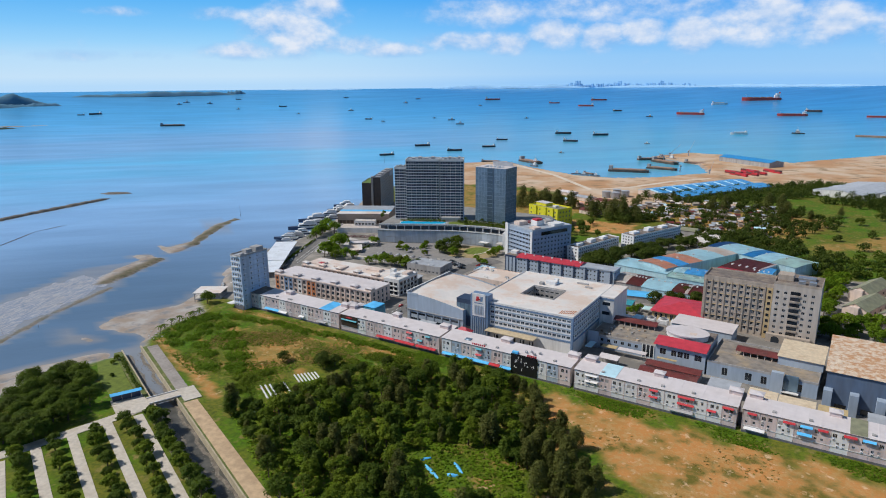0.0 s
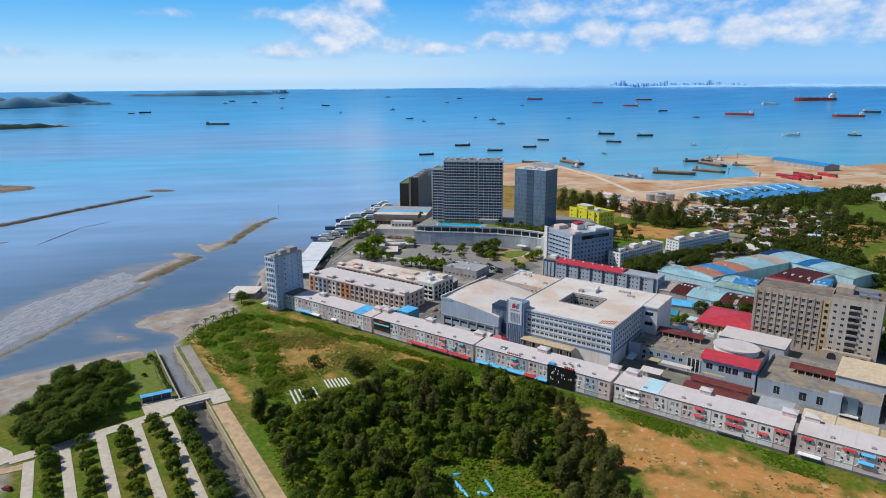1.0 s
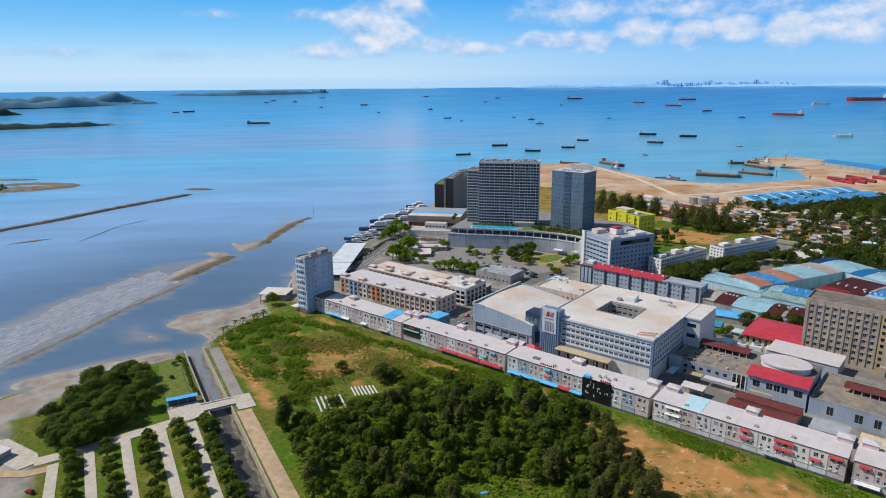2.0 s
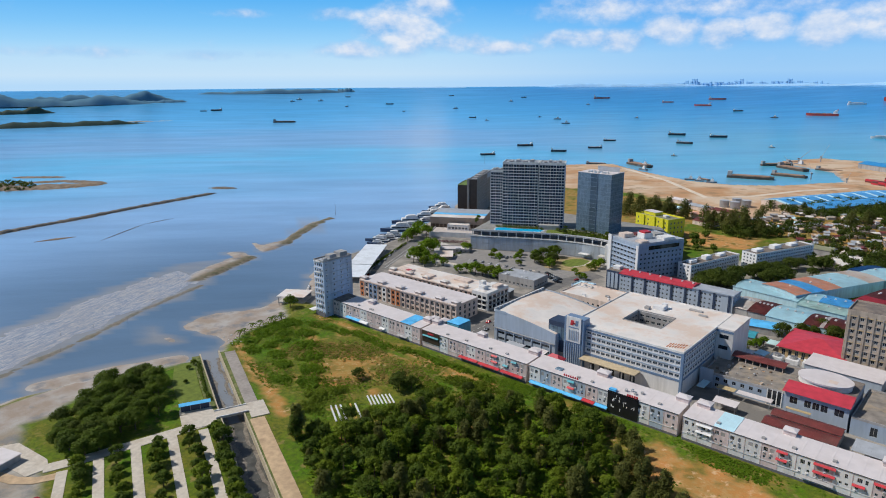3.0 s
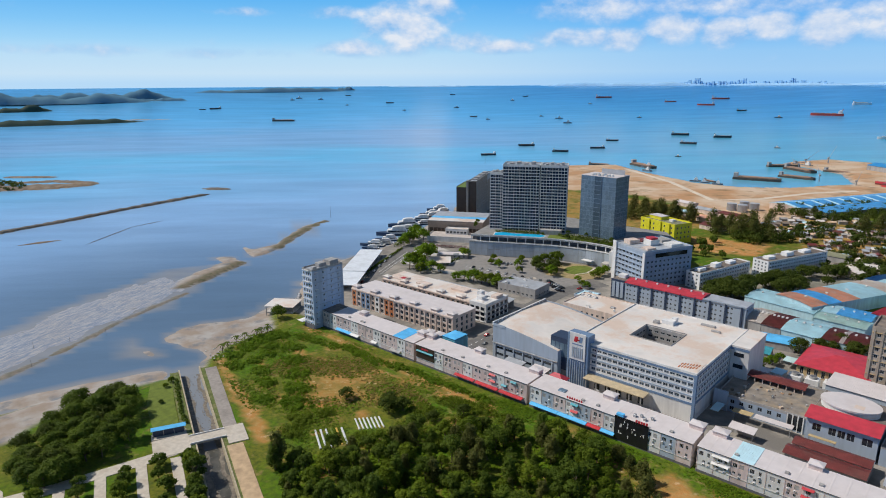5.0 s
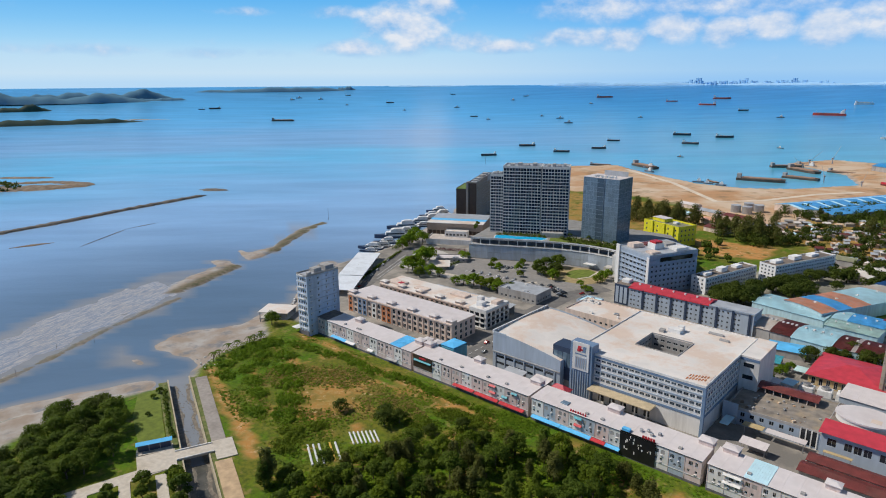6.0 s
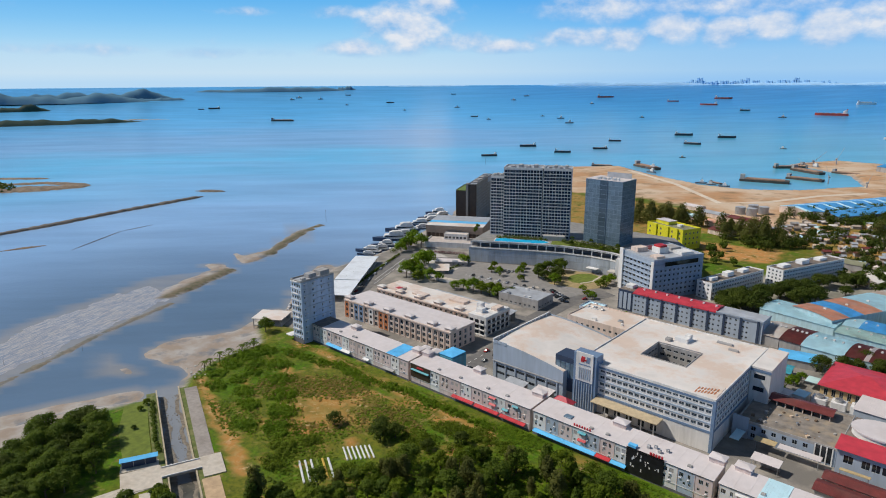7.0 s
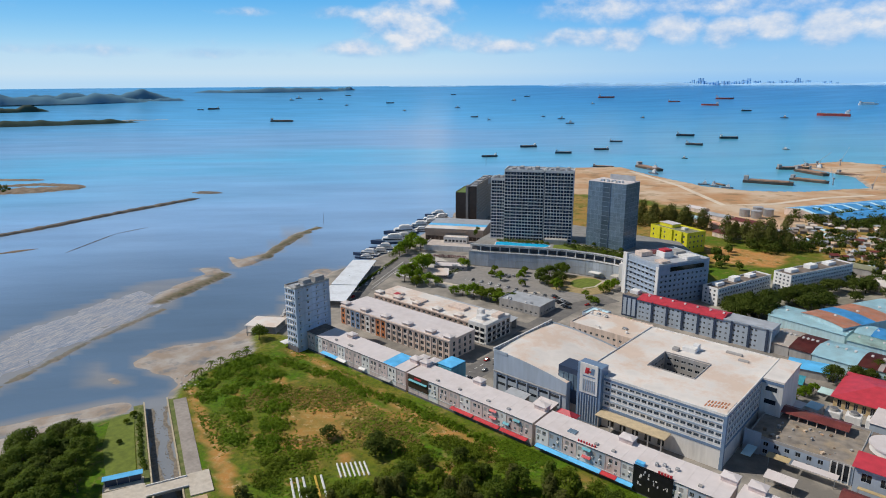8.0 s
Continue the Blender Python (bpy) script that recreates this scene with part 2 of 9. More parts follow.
def add_box(bm, x0, y0, z0, x1, y1, z1, mi=0):
    v = [bm.verts.new(p) for p in ((x0, y0, z0), (x1, y0, z0), (x1, y1, z0), (x0, y1, z0), (x0, y0, z1), (x1, y0, z1), (x1, y1, z1), (x0, y1, z1))]
    for f in ((3, 2, 1, 0), (4, 5, 6, 7), (0, 1, 5, 4), (1, 2, 6, 5), (2, 3, 7, 6), (3, 0, 4, 7)):
        bm.faces.new([v[i] for i in f]).material_index = mi
    return v


def add_prism(bm, pts, z0, z1, mi=0):
    """An upright prism over a counter-clockwise outline; z1 may be one height or one for each corner."""
    tops = z1 if isinstance(z1, (list, tuple)) else [z1] * len(pts)
    a = [bm.verts.new((p[0], p[1], z0)) for p in pts]
    b = [bm.verts.new((p[0], p[1], h)) for p, h in zip(pts, tops)]
    k = len(pts)
    bm.faces.new(a[::-1]).material_index = mi
    bm.faces.new(b).material_index = mi
    for i in range(k):
        j = (i + 1) % k
        bm.faces.new((a[i], a[j], b[j], b[i])).material_index = mi


def add_tube(bm, a, b, r0, r1, seg=6, mi=0):
    a, b = Vector(a), Vector(b)
    d = (b - a).normalized()
    s = d.orthogonal().normalized()
    t = d.cross(s)
    ra, rb = [], []
    for i in range(seg):
        q = 2 * math.pi * i / seg
        o = s * math.cos(q) + t * math.sin(q)
        ra.append(bm.verts.new(a + o * r0))
        rb.append(bm.verts.new(b + o * r1))
    for i in range(seg):
        j = (i + 1) % seg
        bm.faces.new((ra[i], ra[j], rb[j], rb[i])).material_index = mi
    bm.faces.new(rb).material_index = mi
    bm.faces.new(ra[::-1]).material_index = mi


def box_part(name, mat, parent, *dims, label="", bevel=0.0):
    bm = bmesh.new()
    add_box(bm, *dims)
    if bevel:
        bmesh.ops.bevel(bm, geom=bm.edges[:], offset=bevel, segments=1, affect="EDGES")
    return part(name, bm, mat, parent, label)


def grid_object(name, verts, faces, mats, smooth=True):
    me = bpy.data.meshes.new(name)
    me.from_pydata(verts, [], faces)
    for m in mats:
        me.materials.append(m)
    if smooth:
        me.polygons.foreach_set("use_smooth", [True] * len(me.polygons))
    me.update()
    return new(name, me)


# ---- the sea: level near the shore; its far part follows the curve of the horizon ----
SEA_C, SEA_H, SEA_FLAT = (300.0, -260.0), 165.3, 2400.0


def sea_z(d):
    """Height of the sheet at d metres from its middle: past SEA_FLAT distance is drawn together, so that the horizon lies inside 5 km."""
    d = np.asarray(d, float)
    inv = np.where(d > SEA_FLAT, (2 * SEA_FLAT - d) / SEA_FLAT ** 2, 1 / np.maximum(d, 1))
    inv = np.maximum(inv, 2.17e-5)
    return np.where(d > SEA_FLAT, SEA_H - d * (SEA_H * inv + 1 / (inv * 1.48e7)), 0.0)


def sea_level(x, y):
    return float(sea_z(math.hypot(x - SEA_C[0], y - SEA_C[1])))


rings = [0, 60, 120, 180] + [240 + 7 * i for i in range(66)] + [750, 820, 900, 1000, 1200, 1500, 1800, 2100] + [2400 + 60 * i for i in range(0, 39)]
SEG = 360
sv = [(SEA_C[0], SEA_C[1], 0.0)]
for r in rings[1:]:
    z = float(sea_z(r))
    sv += [(SEA_C[0] + r * math.cos(2 * math.pi * i / SEG), SEA_C[1] + r * math.sin(2 * math.pi * i / SEG), z) for i in range(SEG)]
sf = [(0, 1 + i, 1 + (i + 1) % SEG) for i in range(SEG)]
for k in range(len(rings) - 2):
    a, b = 1 + k * SEG, 1 + (k + 1) * SEG
    sf += [(a + i, b + i, b + (i + 1) % SEG, a + (i + 1) % SEG) for i in range(SEG)]

WATER = bpy.data.materials.new("sea_water")
WATER.use_nodes = True
n, l = WATER.node_tree.nodes, WATER.node_tree.links
b = n["Principled BSDF"]
geo = n.new("ShaderNodeNewGeometry")
big = n.new("ShaderNodeTexNoise")
big.inputs["Scale"].default_value, big.inputs["Detail"].default_value = 0.0035, 5
mp = n.new("ShaderNodeMapping")
mp.vector_type = "TEXTURE"
mp.inputs["Rotation"].default_value = (0, 0, radians(38))
mp.inputs["Scale"].default_value = (2.0, 0.75, 1)
l.new(geo.outputs["Position"], mp.inputs[0])
l.new(mp.outputs[0], big.inputs["Vector"])
span = n.new("ShaderNodeVectorMath")  # bands of water colour and painted sky reflection, by the distance from the town
span.operation = "DISTANCE"
span.inputs[1].default_value = (300, -260, 0)
l.new(geo.outputs["Position"], span.inputs[0])
warp = n.new("ShaderNodeMath")
warp.operation = "MULTIPLY_ADD"
warp.inputs[1].default_value, warp.inputs[2].default_value = 900, -450
l.new(big.outputs[0], warp.inputs[0])
reach = n.new("ShaderNodeMath")
reach.operation = "ADD"
l.new(span.outputs["Value"], reach.inputs[0])
l.new(warp.outputs[0], reach.inputs[1])
share = n.new("ShaderNodeMath")
share.operation = "DIVIDE"
share.inputs[1].default_value = 4600
l.new(reach.outputs[0], share.inputs[0])


def water_bands(stops):
    r = n.new("ShaderNodeValToRGB")
    es = r.color_ramp.elements
    es[0].position, es[0].color = stops[0][0], (*stops[0][1], 1)
    es[1].position, es[1].color = stops[-1][0], (*stops[-1][1], 1)
    for q, c in stops[1:-1]:
        es.new(q).color = (*c, 1)
    l.new(share.outputs[0], r.inputs[0])
    return r.outputs[0]


# the pale stops carry sky reflection in the base colour
west = water_bands([(0.10, (0.260, 0.370, 0.560)), (0.20, (0.275, 0.450, 0.690)), (0.27, (0.215, 0.455, 0.700)), (0.33, (0.150, 0.470, 0.720)), (0.41, (0.235, 0.395, 0.620)), (0.48, (0.220, 0.390, 0.630)), (0.56, (0.165, 0.420, 0.710)), (0.66, (0.125, 0.425, 0.740)), (0.80, (0.100, 0.400, 0.720)), (0.97, (0.090, 0.360, 0.680))])
east_c = water_bands([(0.10, (0.170, 0.360, 0.490)), (0.22, (0.105, 0.430, 0.530)), (0.34, (0.090, 0.395, 0.520)), (0.46, (0.075, 0.360, 0.530)), (0.62, (0.065, 0.330, 0.570)), (0.82, (0.055, 0.295, 0.600)), (0.97, (0.055, 0.275, 0.600))])
east = n.new("ShaderNodeVectorMath")  # greener water off the harbour sands
east.operation = "DOT_PRODUCT"
east.inputs[1].default_value = (0.74, 0.67, 0)
l.new(geo.outputs["Position"], east.inputs[0])
green = n.new("ShaderNodeMapRange")
green.interpolation_type = "SMOOTHSTEP"
green.inputs["From Min"].default_value, green.inputs["From Max"].default_value = -100, 1100
l.new(east.outputs["Value"], green.inputs["Value"])
m3 = n.new("ShaderNodeMix")
m3.data_type = "RGBA"
l.new(green.outputs[0], m3.inputs["Factor"])
l.new(west, m3.inputs["A"])
l.new(east_c, m3.inputs["B"])
off = n.new("ShaderNodeVectorMath")  # silt clouds the water off the river mouth
off.operation = "DISTANCE"
off.inputs[1].default_value = (-110, -70, 0)
l.new(geo.outputs["Position"], off.inputs[0])
silt = n.new("ShaderNodeMapRange")
silt.interpolation_type = "SMOOTHSTEP"
silt.inputs["From Min"].default_value, silt.inputs["From Max"].default_value = 60, 420
silt.inputs["To Min"].default_value, silt.inputs["To Max"].default_value = 1, 0
l.new(off.outputs["Value"], silt.inputs["Value"])
m2 = n.new("ShaderNodeMix")
m2.data_type = "RGBA"
m2.inputs["B"].default_value = (0.120, 0.190, 0.285, 1)
l.new(silt.outputs[0], m2.inputs["Factor"])
l.new(m3.outputs["Result"], m2.inputs["A"])
b.inputs["Roughness"].default_value = 0.20
b.inputs["Specular IOR Level"].default_value = 0.28
b.inputs["IOR"].default_value = 1.33
wave = n.new("ShaderNodeTexNoise")
wave.inputs["Scale"].default_value, wave.inputs["Detail"].default_value = 0.25, 6
l.new(geo.outputs["Position"], wave.inputs["Vector"])
bp = n.new("ShaderNodeBump")
bp.inputs["Strength"].default_value, bp.inputs["Distance"].default_value = 0.25, 0.5
l.new(wave.outputs[0], bp.inputs["Height"])
l.new(bp.outputs[0], b.inputs["Normal"])
thin = n.new("ShaderNodeAttribute")  # stirred-up mud tints the water where it is thin
thin.attribute_name = "thin"
m4 = n.new("ShaderNodeMix")
m4.data_type = "RGBA"
m4.inputs["B"].default_value = (0.33, 0.31, 0.285, 1)
l.new(thin.outputs["Fac"], m4.inputs["Factor"])
l.new(m2.outputs["Result"], m4.inputs["A"])
wind = n.new("ShaderNodeTexNoise")  # wind streaks and cat's paws
wind.inputs["Scale"].default_value, wind.inputs["Detail"].default_value, wind.inputs["Roughness"].default_value = 0.010, 7, 0.62
wind_map = n.new("ShaderNodeMapping")
wind_map.vector_type = "TEXTURE"
wind_map.inputs["Rotation"].default_value = (0, 0, radians(46))
wind_map.inputs["Scale"].default_value = (3.2, 0.8, 1)
l.new(geo.outputs["Position"], wind_map.inputs[0])
l.new(wind_map.outputs[0], wind.inputs["Vector"])
gust = n.new("ShaderNodeMapRange")
gust.inputs["From Min"].default_value, gust.inputs["From Max"].default_value = 0.32, 0.68
gust.inputs["To Min"].default_value, gust.inputs["To Max"].default_value = 0.86, 1.13
l.new(wind.outputs[0], gust.inputs["Value"])
m5 = n.new("ShaderNodeMix")
m5.data_type, m5.blend_type = "RGBA", "MULTIPLY"
m5.inputs["Factor"].default_value = 1.0
l.new(m4.outputs["Result"], m5.inputs["A"])
l.new(gust.outputs[0], m5.inputs["B"])
l.new(m5.outputs["Result"], b.inputs["Base Color"])
water = tagged(grid_object("water", sv, sf, [WATER]), "calm blue tropical sea with pale streaks", "sea", kind="structure")

# ---- the land ----
COAST = [(-300, -4300), (-120, -700), (-75, -260), (-65, -156), (-62, -132), (-46, -104), (-42, -86), (-50, -79), (-60, -59), (-62, -39), (-66, -21), (-92, -4), (-101, 29), (-122, 47), (-150, 95), (-166, 125), (-168, 175), (-191, 253), (-241, 376), (-275, 430), (-330, 640), (-368, 871), (-296, 945), (-211, 880), (-88, 812), (-21, 808), (40, 850), (110, 960), (70, 1080), (-55, 1190), (0, 1300), (82, 1290), (228, 1195), (264, 1258), (395, 1453), (1100, 1750), (2400, 2300), (4300, 2300), (4300, -4300)]


def signed(px, py, poly):
    """Distance to a closed outline, positive inside."""
    best = np.full(px.shape, 1e9)
    inside = np.zeros(px.shape, bool)
    for (ax, ay), (bx, by) in zip(poly, poly[1:] + poly[:1]):
        dx, dy = bx - ax, by - ay
        s = np.clip(((px - ax) * dx + (py - ay) * dy) / (dx * dx + dy * dy), 0, 1)
        best = np.minimum(best, np.hypot(px - ax - s * dx, py - ay - s * dy))
        hit = (ay > py) != (by > py)
        inside ^= hit & (px < ax + (py - ay) * dx / np.where(dy == 0, 1e-9, dy))
    return np.where(inside, best, -best)


def along(px, py, line):
    """Distance to an open line."""
    best = np.full(px.shape, 1e9)
    for (ax, ay), (bx, by) in zip(line, line[1:]):
        dx, dy = bx - ax, by - ay
        s = np.clip(((px - ax) * dx + (py - ay) * dy) / (dx * dx + dy * dy), 0, 1)
        best = np.minimum(best, np.hypot(px - ax - s * dx, py - ay - s * dy))
    return best


rng = np.random.default_rng(5)


def wobble(px, py, size, octaves=3):
    """Smooth noise from a few crossed waves."""
    out = np.zeros(px.shape)
    for o in range(octaves):
        for _ in range(4):
            a, q = rng.uniform(0, 2 * math.pi, 2)
            k = 2 * math.pi / (size / 2 ** o) * rng.uniform(0.7, 1.3)
            out += np.sin((px * math.cos(a) + py * math.sin(a)) * k + q) / 2 ** o
    return out / 4


def soft(v, lo, hi):
    s = np.clip((v - lo) / (hi - lo), 0, 1)
    return s * s * (3 - 2 * s)


CANAL = [(-41, -91), (140, -163), (238, -202)]
FIELD = [(-64, -22), (-34, 0), (420, 0), (420, -110), (150, -152), (60, -112), (40, -104), (-46, -80), (-62, -52)]
ORANGE_DIRT = [(192, -14), (250, -9), (420, -10), (420, -120), (300, -80), (246, -52), (214, -42)]
SAND = [(-400, 900), (-290, 640), (-197, 602), (-102, 625), (-6, 590), (30, 545), (74, 520), (104, 545), (120, 640), (150, 730), (300, 900), (600, 1080), (700, 1700), (-200, 1500)]
axis_x = np.concatenate([np.linspace(-4200, -1150, 20), np.linspace(-1100, -300, 100), np.linspace(-294, -70, 75), np.linspace(-67.5, 400, 188), np.linspace(406, 800, 60), np.linspace(830, 4200, 30)])
axis_y = np.concatenate([np.linspace(-4200, -420, 25), np.linspace(-400, -225, 30), np.linspace(-220, 130, 141), np.linspace(135, 520, 78), np.linspace(528, 1500, 120), np.linspace(1550, 2400, 12)])
gx, gy = np.meshgrid(axis_x, axis_y)
ragged = wobble(gx, gy, 40)
inland = signed(gx, gy, COAST) + 2.2 * ragged
gz = np.clip(inland * 0.32, -4, 3.5)
gz = np.where(inland > 9, GROUND + 0.12 * wobble(gx, gy, 18) * (gy < 0), gz)


def shoal(line, width, top, rough=1.0):
    """A low bank of mud or stone beside the shore."""
    global gz
    d = along(gx, gy, line) + 0.35 * width * rough * wobble(gx, gy, 3.0 * width + 10)
    gz = np.maximum(gz, top - (top + 1.2) * np.clip(d / width, 0, 2) ** 1.5)


BANKS = [[(-252, 115), (-273, 144), (-296, 180), (-321, 230)], [(-230, 58), (-219, 36), (-211, 15), (-200, -12)]]
RIDGE = [(-184, -20), (-173, -46), (-156, -88), (-136, -122), (-124, -149), (-110, -182), (-96, -220)]
shoal(BANKS[0], 6, 1.7)
shoal(BANKS[1], 7, 1.5)
shoal(RIDGE, 5.2, 0.60)
shoal([(-104, 20), (-82, -14), (-66, -40)], 20, 0.55, 0.5)
shoal([(-78, -176), (-68, -140), (-52, -106)], 15, 0.50, 0.5)
shoal([(-176, 120), (-150, 96), (-128, 60)], 13, 0.8)


def mudflat(outline, edge, low, high, wave):
    """Raise the bed inside an outline to a nearly level, gently uneven bank; returns how far inside each point lies."""
    global gz
    f = soft(signed(gx, gy, outline) + 0.25 * edge * wobble(gx, gy, 30), 0, edge)
    gz = np.where(f > 0, np.maximum(gz, low + f * (high - low + wave * wobble(gx, gy, 26))), gz)
    return f


mudflat([(-285, 87), (-284, 99), (-269, 97), (-272, 122), (-287, 143), (-305, 168), (-323, 197), (-330, 234), (-318, 230), (-298, 196), (-279, 166), (-262, 134), (-246, 112), (-235, 91), (-240, 75), (-252, 78)], 7, -0.7, 0.8, 0.25)
mudflat([(-268, 48), (-271, 60), (-253, 68), (-232, 65), (-220, 50), (-209, 29), (-202, 11), (-192, -9), (-190, -24), (-206, -34), (-224, -9), (-236, 10), (-240, 26), (-248, 44)], 8, -0.7, 0.7, 0.25)
FLATS = [(-192, 0), (-172, -26), (-161, -50), (-146, -90), (-119, -144), (-98, -192), (-130, -246), (-190, -196), (-206, -142), (-232, -100), (-244, -60), (-256, -30), (-262, 4), (-256, 30), (-240, 34), (-222, 2)]
mudflat(FLATS, 26, -0.45, 0.20, 0.10)
mudflat([(-107, -82), (-117, -67), (-118, -46), (-110, -33), (-104, -20), (-104, 4), (-92, 10), (-78, -10), (-58, -44), (-46, -62), (-41, -73), (-34, -84), (-40, -90), (-54, -81), (-70, -78), (-84, -83), (-94, -84)], 11, -1.0, 0.48, 0.12)
mudflat([(-96, -102), (-101, -94), (-98, -87), (-86, -86), (-72, -88), (-74, -98), (-84, -103)], 9, -0.8, 0.25, 0.05)
mudflat([(-140, -92), (-122, -116), (-92, -122), (-64, -104), (-66, -92), (-96, -84), (-116, -76)], 24, -1.1, -0.06, 0.05)
canal = along(gx, gy, CANAL)
gz = np.where(canal < 8.4, np.minimum(gz, -0.35 + 0.2 * wobble(gx, gy, 12)), gz)

field = signed(gx, gy, FIELD) + 3 * ragged
fine = wobble(gx, gy, 26, 4)
orange = signed(gx, gy, ORANGE_DIRT) + 9 * fine
sand = signed(gx, gy, SAND) + 12 * ragged
town = signed(gx, gy, [(-110, 6), (420, 6), (420, 330), (130, 240), (60, 330), (-190, 420), (-276, 384), (-198, 174), (-160, 96)])
reef = np.minimum(along(gx, gy, BANKS[0]), along(gx, gy, BANKS[1])) + 2.0 * ragged
olive = soft(signed(gx, gy, [(2, -41), (17, -26), (39, -20), (60, -27), (72, -43), (66, -66), (53, -78), (26, -64)]) + 6 * fine, -3, 8) * 0.8
TRAIL_A, TRAIL_B = [(-40, -30), (-4, -37), (17, -28), (42, -22), (66, -19), (100, -16)], [(-13, -33), (12, -41), (19, -33), (36, -32)]
TRAILS = 0.85 * (1 - soft(np.minimum(along(gx, gy, TRAIL_A), along(gx, gy, TRAIL_B)) + 0.8 * ragged, 0.6, 2.6))
zones = {
    "tidal": soft(signed(gx, gy, FLATS) + 3 * ragged, 0, 9) * (1 - soft(gz, 0.45, 0.7)),
    "canal": (canal < 8.4) * 1.0,
    "bank": np.maximum((1 - soft(reef, 4.5, 11.0)) * soft(gz, 0.1, 0.5), 0.75 * (1 - soft(along(gx, gy, RIDGE) + 1.2 * ragged, 2.6, 5.6))),
    "mud": np.maximum.reduce([1 - soft(gz + 0.25 * ragged, 0.9, 2.2), soft(signed(gx, gy, [(-54, -232), (-65, -157), (-68, -131), (-62, -113), (-46, -96), (-34, -103), (-40, -128), (-40, -160), (-26, -186), (-26, -232)]) + 2 * ragged, -1, 4), 0.9 * soft(signed(gx, gy, [(-40, -240), (-30, -196), (-6, -204), (28, -206), (60, -222), (60, -240)]) + 2 * ragged, -2, 4)]),
    "orange": np.maximum.reduce([olive, soft(signed(gx, gy, [(-150, 380), (40, 400), (60, 560), (-60, 600), (-200, 600), (-260, 480)]) + 14 * fine, -4, 12) * 0.6, soft(signed(gx, gy, [(75, 470), (110, 600), (215, 640), (330, 560), (300, 440), (215, 350), (190, 385), (150, 455)]) + 8 * fine, -4, 12) * 0.65, soft(orange, -4, 8), soft(fine, 0.30, 0.75) * soft(field, 0, 10) * 0.8, (1 - soft(along(gx, gy, [(-44, -8), (-10, -5), (40, -11), (120, -13)]) + 1.5 * ragged, 1.5, 4.0)) * 0.8, TRAILS, (1 - soft(along(gx, gy, [(-36, -74), (30, -96), (60, -106)]) + 2.5 * ragged, 2, 5)) * 0.9, soft(signed(gx, gy, [(50, 420), (128, 442), (136, 386), (86, 362)]) + 8 * ragged, -4, 6), soft(signed(gx, gy, [(300, 405), (380, 520), (420, 440), (337, 412)]) + 8 * ragged, -4, 10) * 0.6]),
    "sand": soft(sand, -6, 8),
    "paved": np.maximum(soft(town, -2, 2), 0.85 * soft(signed(gx, gy, [(110, 236), (215, 232), (232, 330), (222, 420), (160, 404), (132, 320)]) + 3 * fine, -2, 4)),
}
vx = np.stack([gx.ravel(), gy.ravel(), gz.ravel()], 1)
ny, nx = gx.shape
idx = np.arange(nx * ny).reshape(ny, nx)
quads = np.stack([idx[:-1, :-1], idx[:-1, 1:], idx[1:, 1:], idx[1:, :-1]], -1).reshape(-1, 4)
near = (np.abs(vx[quads[:, 0], 0] + 140) < 330) & (np.abs(vx[quads[:, 0], 1] - 70) < 360)
quads = quads[(vx[quads, 2].max(1) > -2.5) | near]

LAND = bpy.data.materials.new("land")
LAND.use_nodes = True
n, l = LAND.node_tree.nodes, LAND.node_tree.links
b = n["Principled BSDF"]
b.inputs["Roughness"].default_value = 0.95
b.inputs["Specular IOR Level"].default_value = 0.2
geo = n.new("ShaderNodeNewGeometry")


def land_noise(scale, detail, lo, hi):
    t = n.new("ShaderNodeTexNoise")
    t.inputs["Scale"].default_value, t.inputs["Detail"].default_value, t.inputs["Roughness"].default_value = scale, detail, 0.6
    l.new(geo.outputs["Position"], t.inputs["Vector"])
    r = n.new("ShaderNodeMapRange")
    r.inputs["From Min"].default_value, r.inputs["From Max"].default_value = lo, hi
    l.new(t.outputs[0], r.inputs["Value"])
    return r.outputs[0]


def land_mix(fac, a, bcol):
    m = n.new("ShaderNodeMix")
    m.data_type = "RGBA"
    l.new(fac, m.inputs["Factor"])
    for sock, v in (("A", a), ("B", bcol)):
        if isinstance(v, tuple):
            m.inputs[sock].default_value = (*v, 1)
        else:
            l.new(v, m.inputs[sock])
    return m.outputs["Result"]


def zone(name):
    a = n.new("ShaderNodeAttribute")
    a.attribute_name = name
    return a.outputs["Fac"]


grass = land_mix(land_noise(0.035, 6, 0.40, 0.58), (0.085, 0.180, 0.004), (0.165, 0.165, 0.018))
grass = land_mix(land_noise(0.5, 7, 0.40, 0.72), grass, (0.055, 0.085, 0.012))
grass = land_mix(land_noise(0.16, 6, 0.56, 0.72), grass, (0.27, 0.205, 0.070))
dirt = land_mix(land_noise(0.05, 6, 0.40, 0.62), (0.52, 0.235, 0.070), (0.34, 0.205, 0.058))
dirt = land_mix(land_noise(0.4, 6, 0.45, 0.75), dirt, (0.50, 0.32, 0.13))
dirt = land_mix(land_noise(0.10, 7, 0.50, 0.64), dirt, (0.150, 0.125, 0.022))
dirt = land_mix(land_noise(0.23, 7, 0.58, 0.70), dirt, (0.64, 0.43, 0.24))
sandc = land_mix(land_noise(0.012, 7, 0.40, 0.60), (0.50, 0.285, 0.145), (0.62, 0.48, 0.345))
sandc = land_mix(land_noise(0.03, 7, 0.54, 0.68), sandc, (0.30, 0.20, 0.11))
mudc = land_mix(land_noise(0.06, 6, 0.40, 0.65), (0.33, 0.265, 0.21), (0.43, 0.40, 0.37))
mudc = land_mix(land_noise(0.07, 6, 0.52, 0.66), mudc, (0.20, 0.205, 0.215))
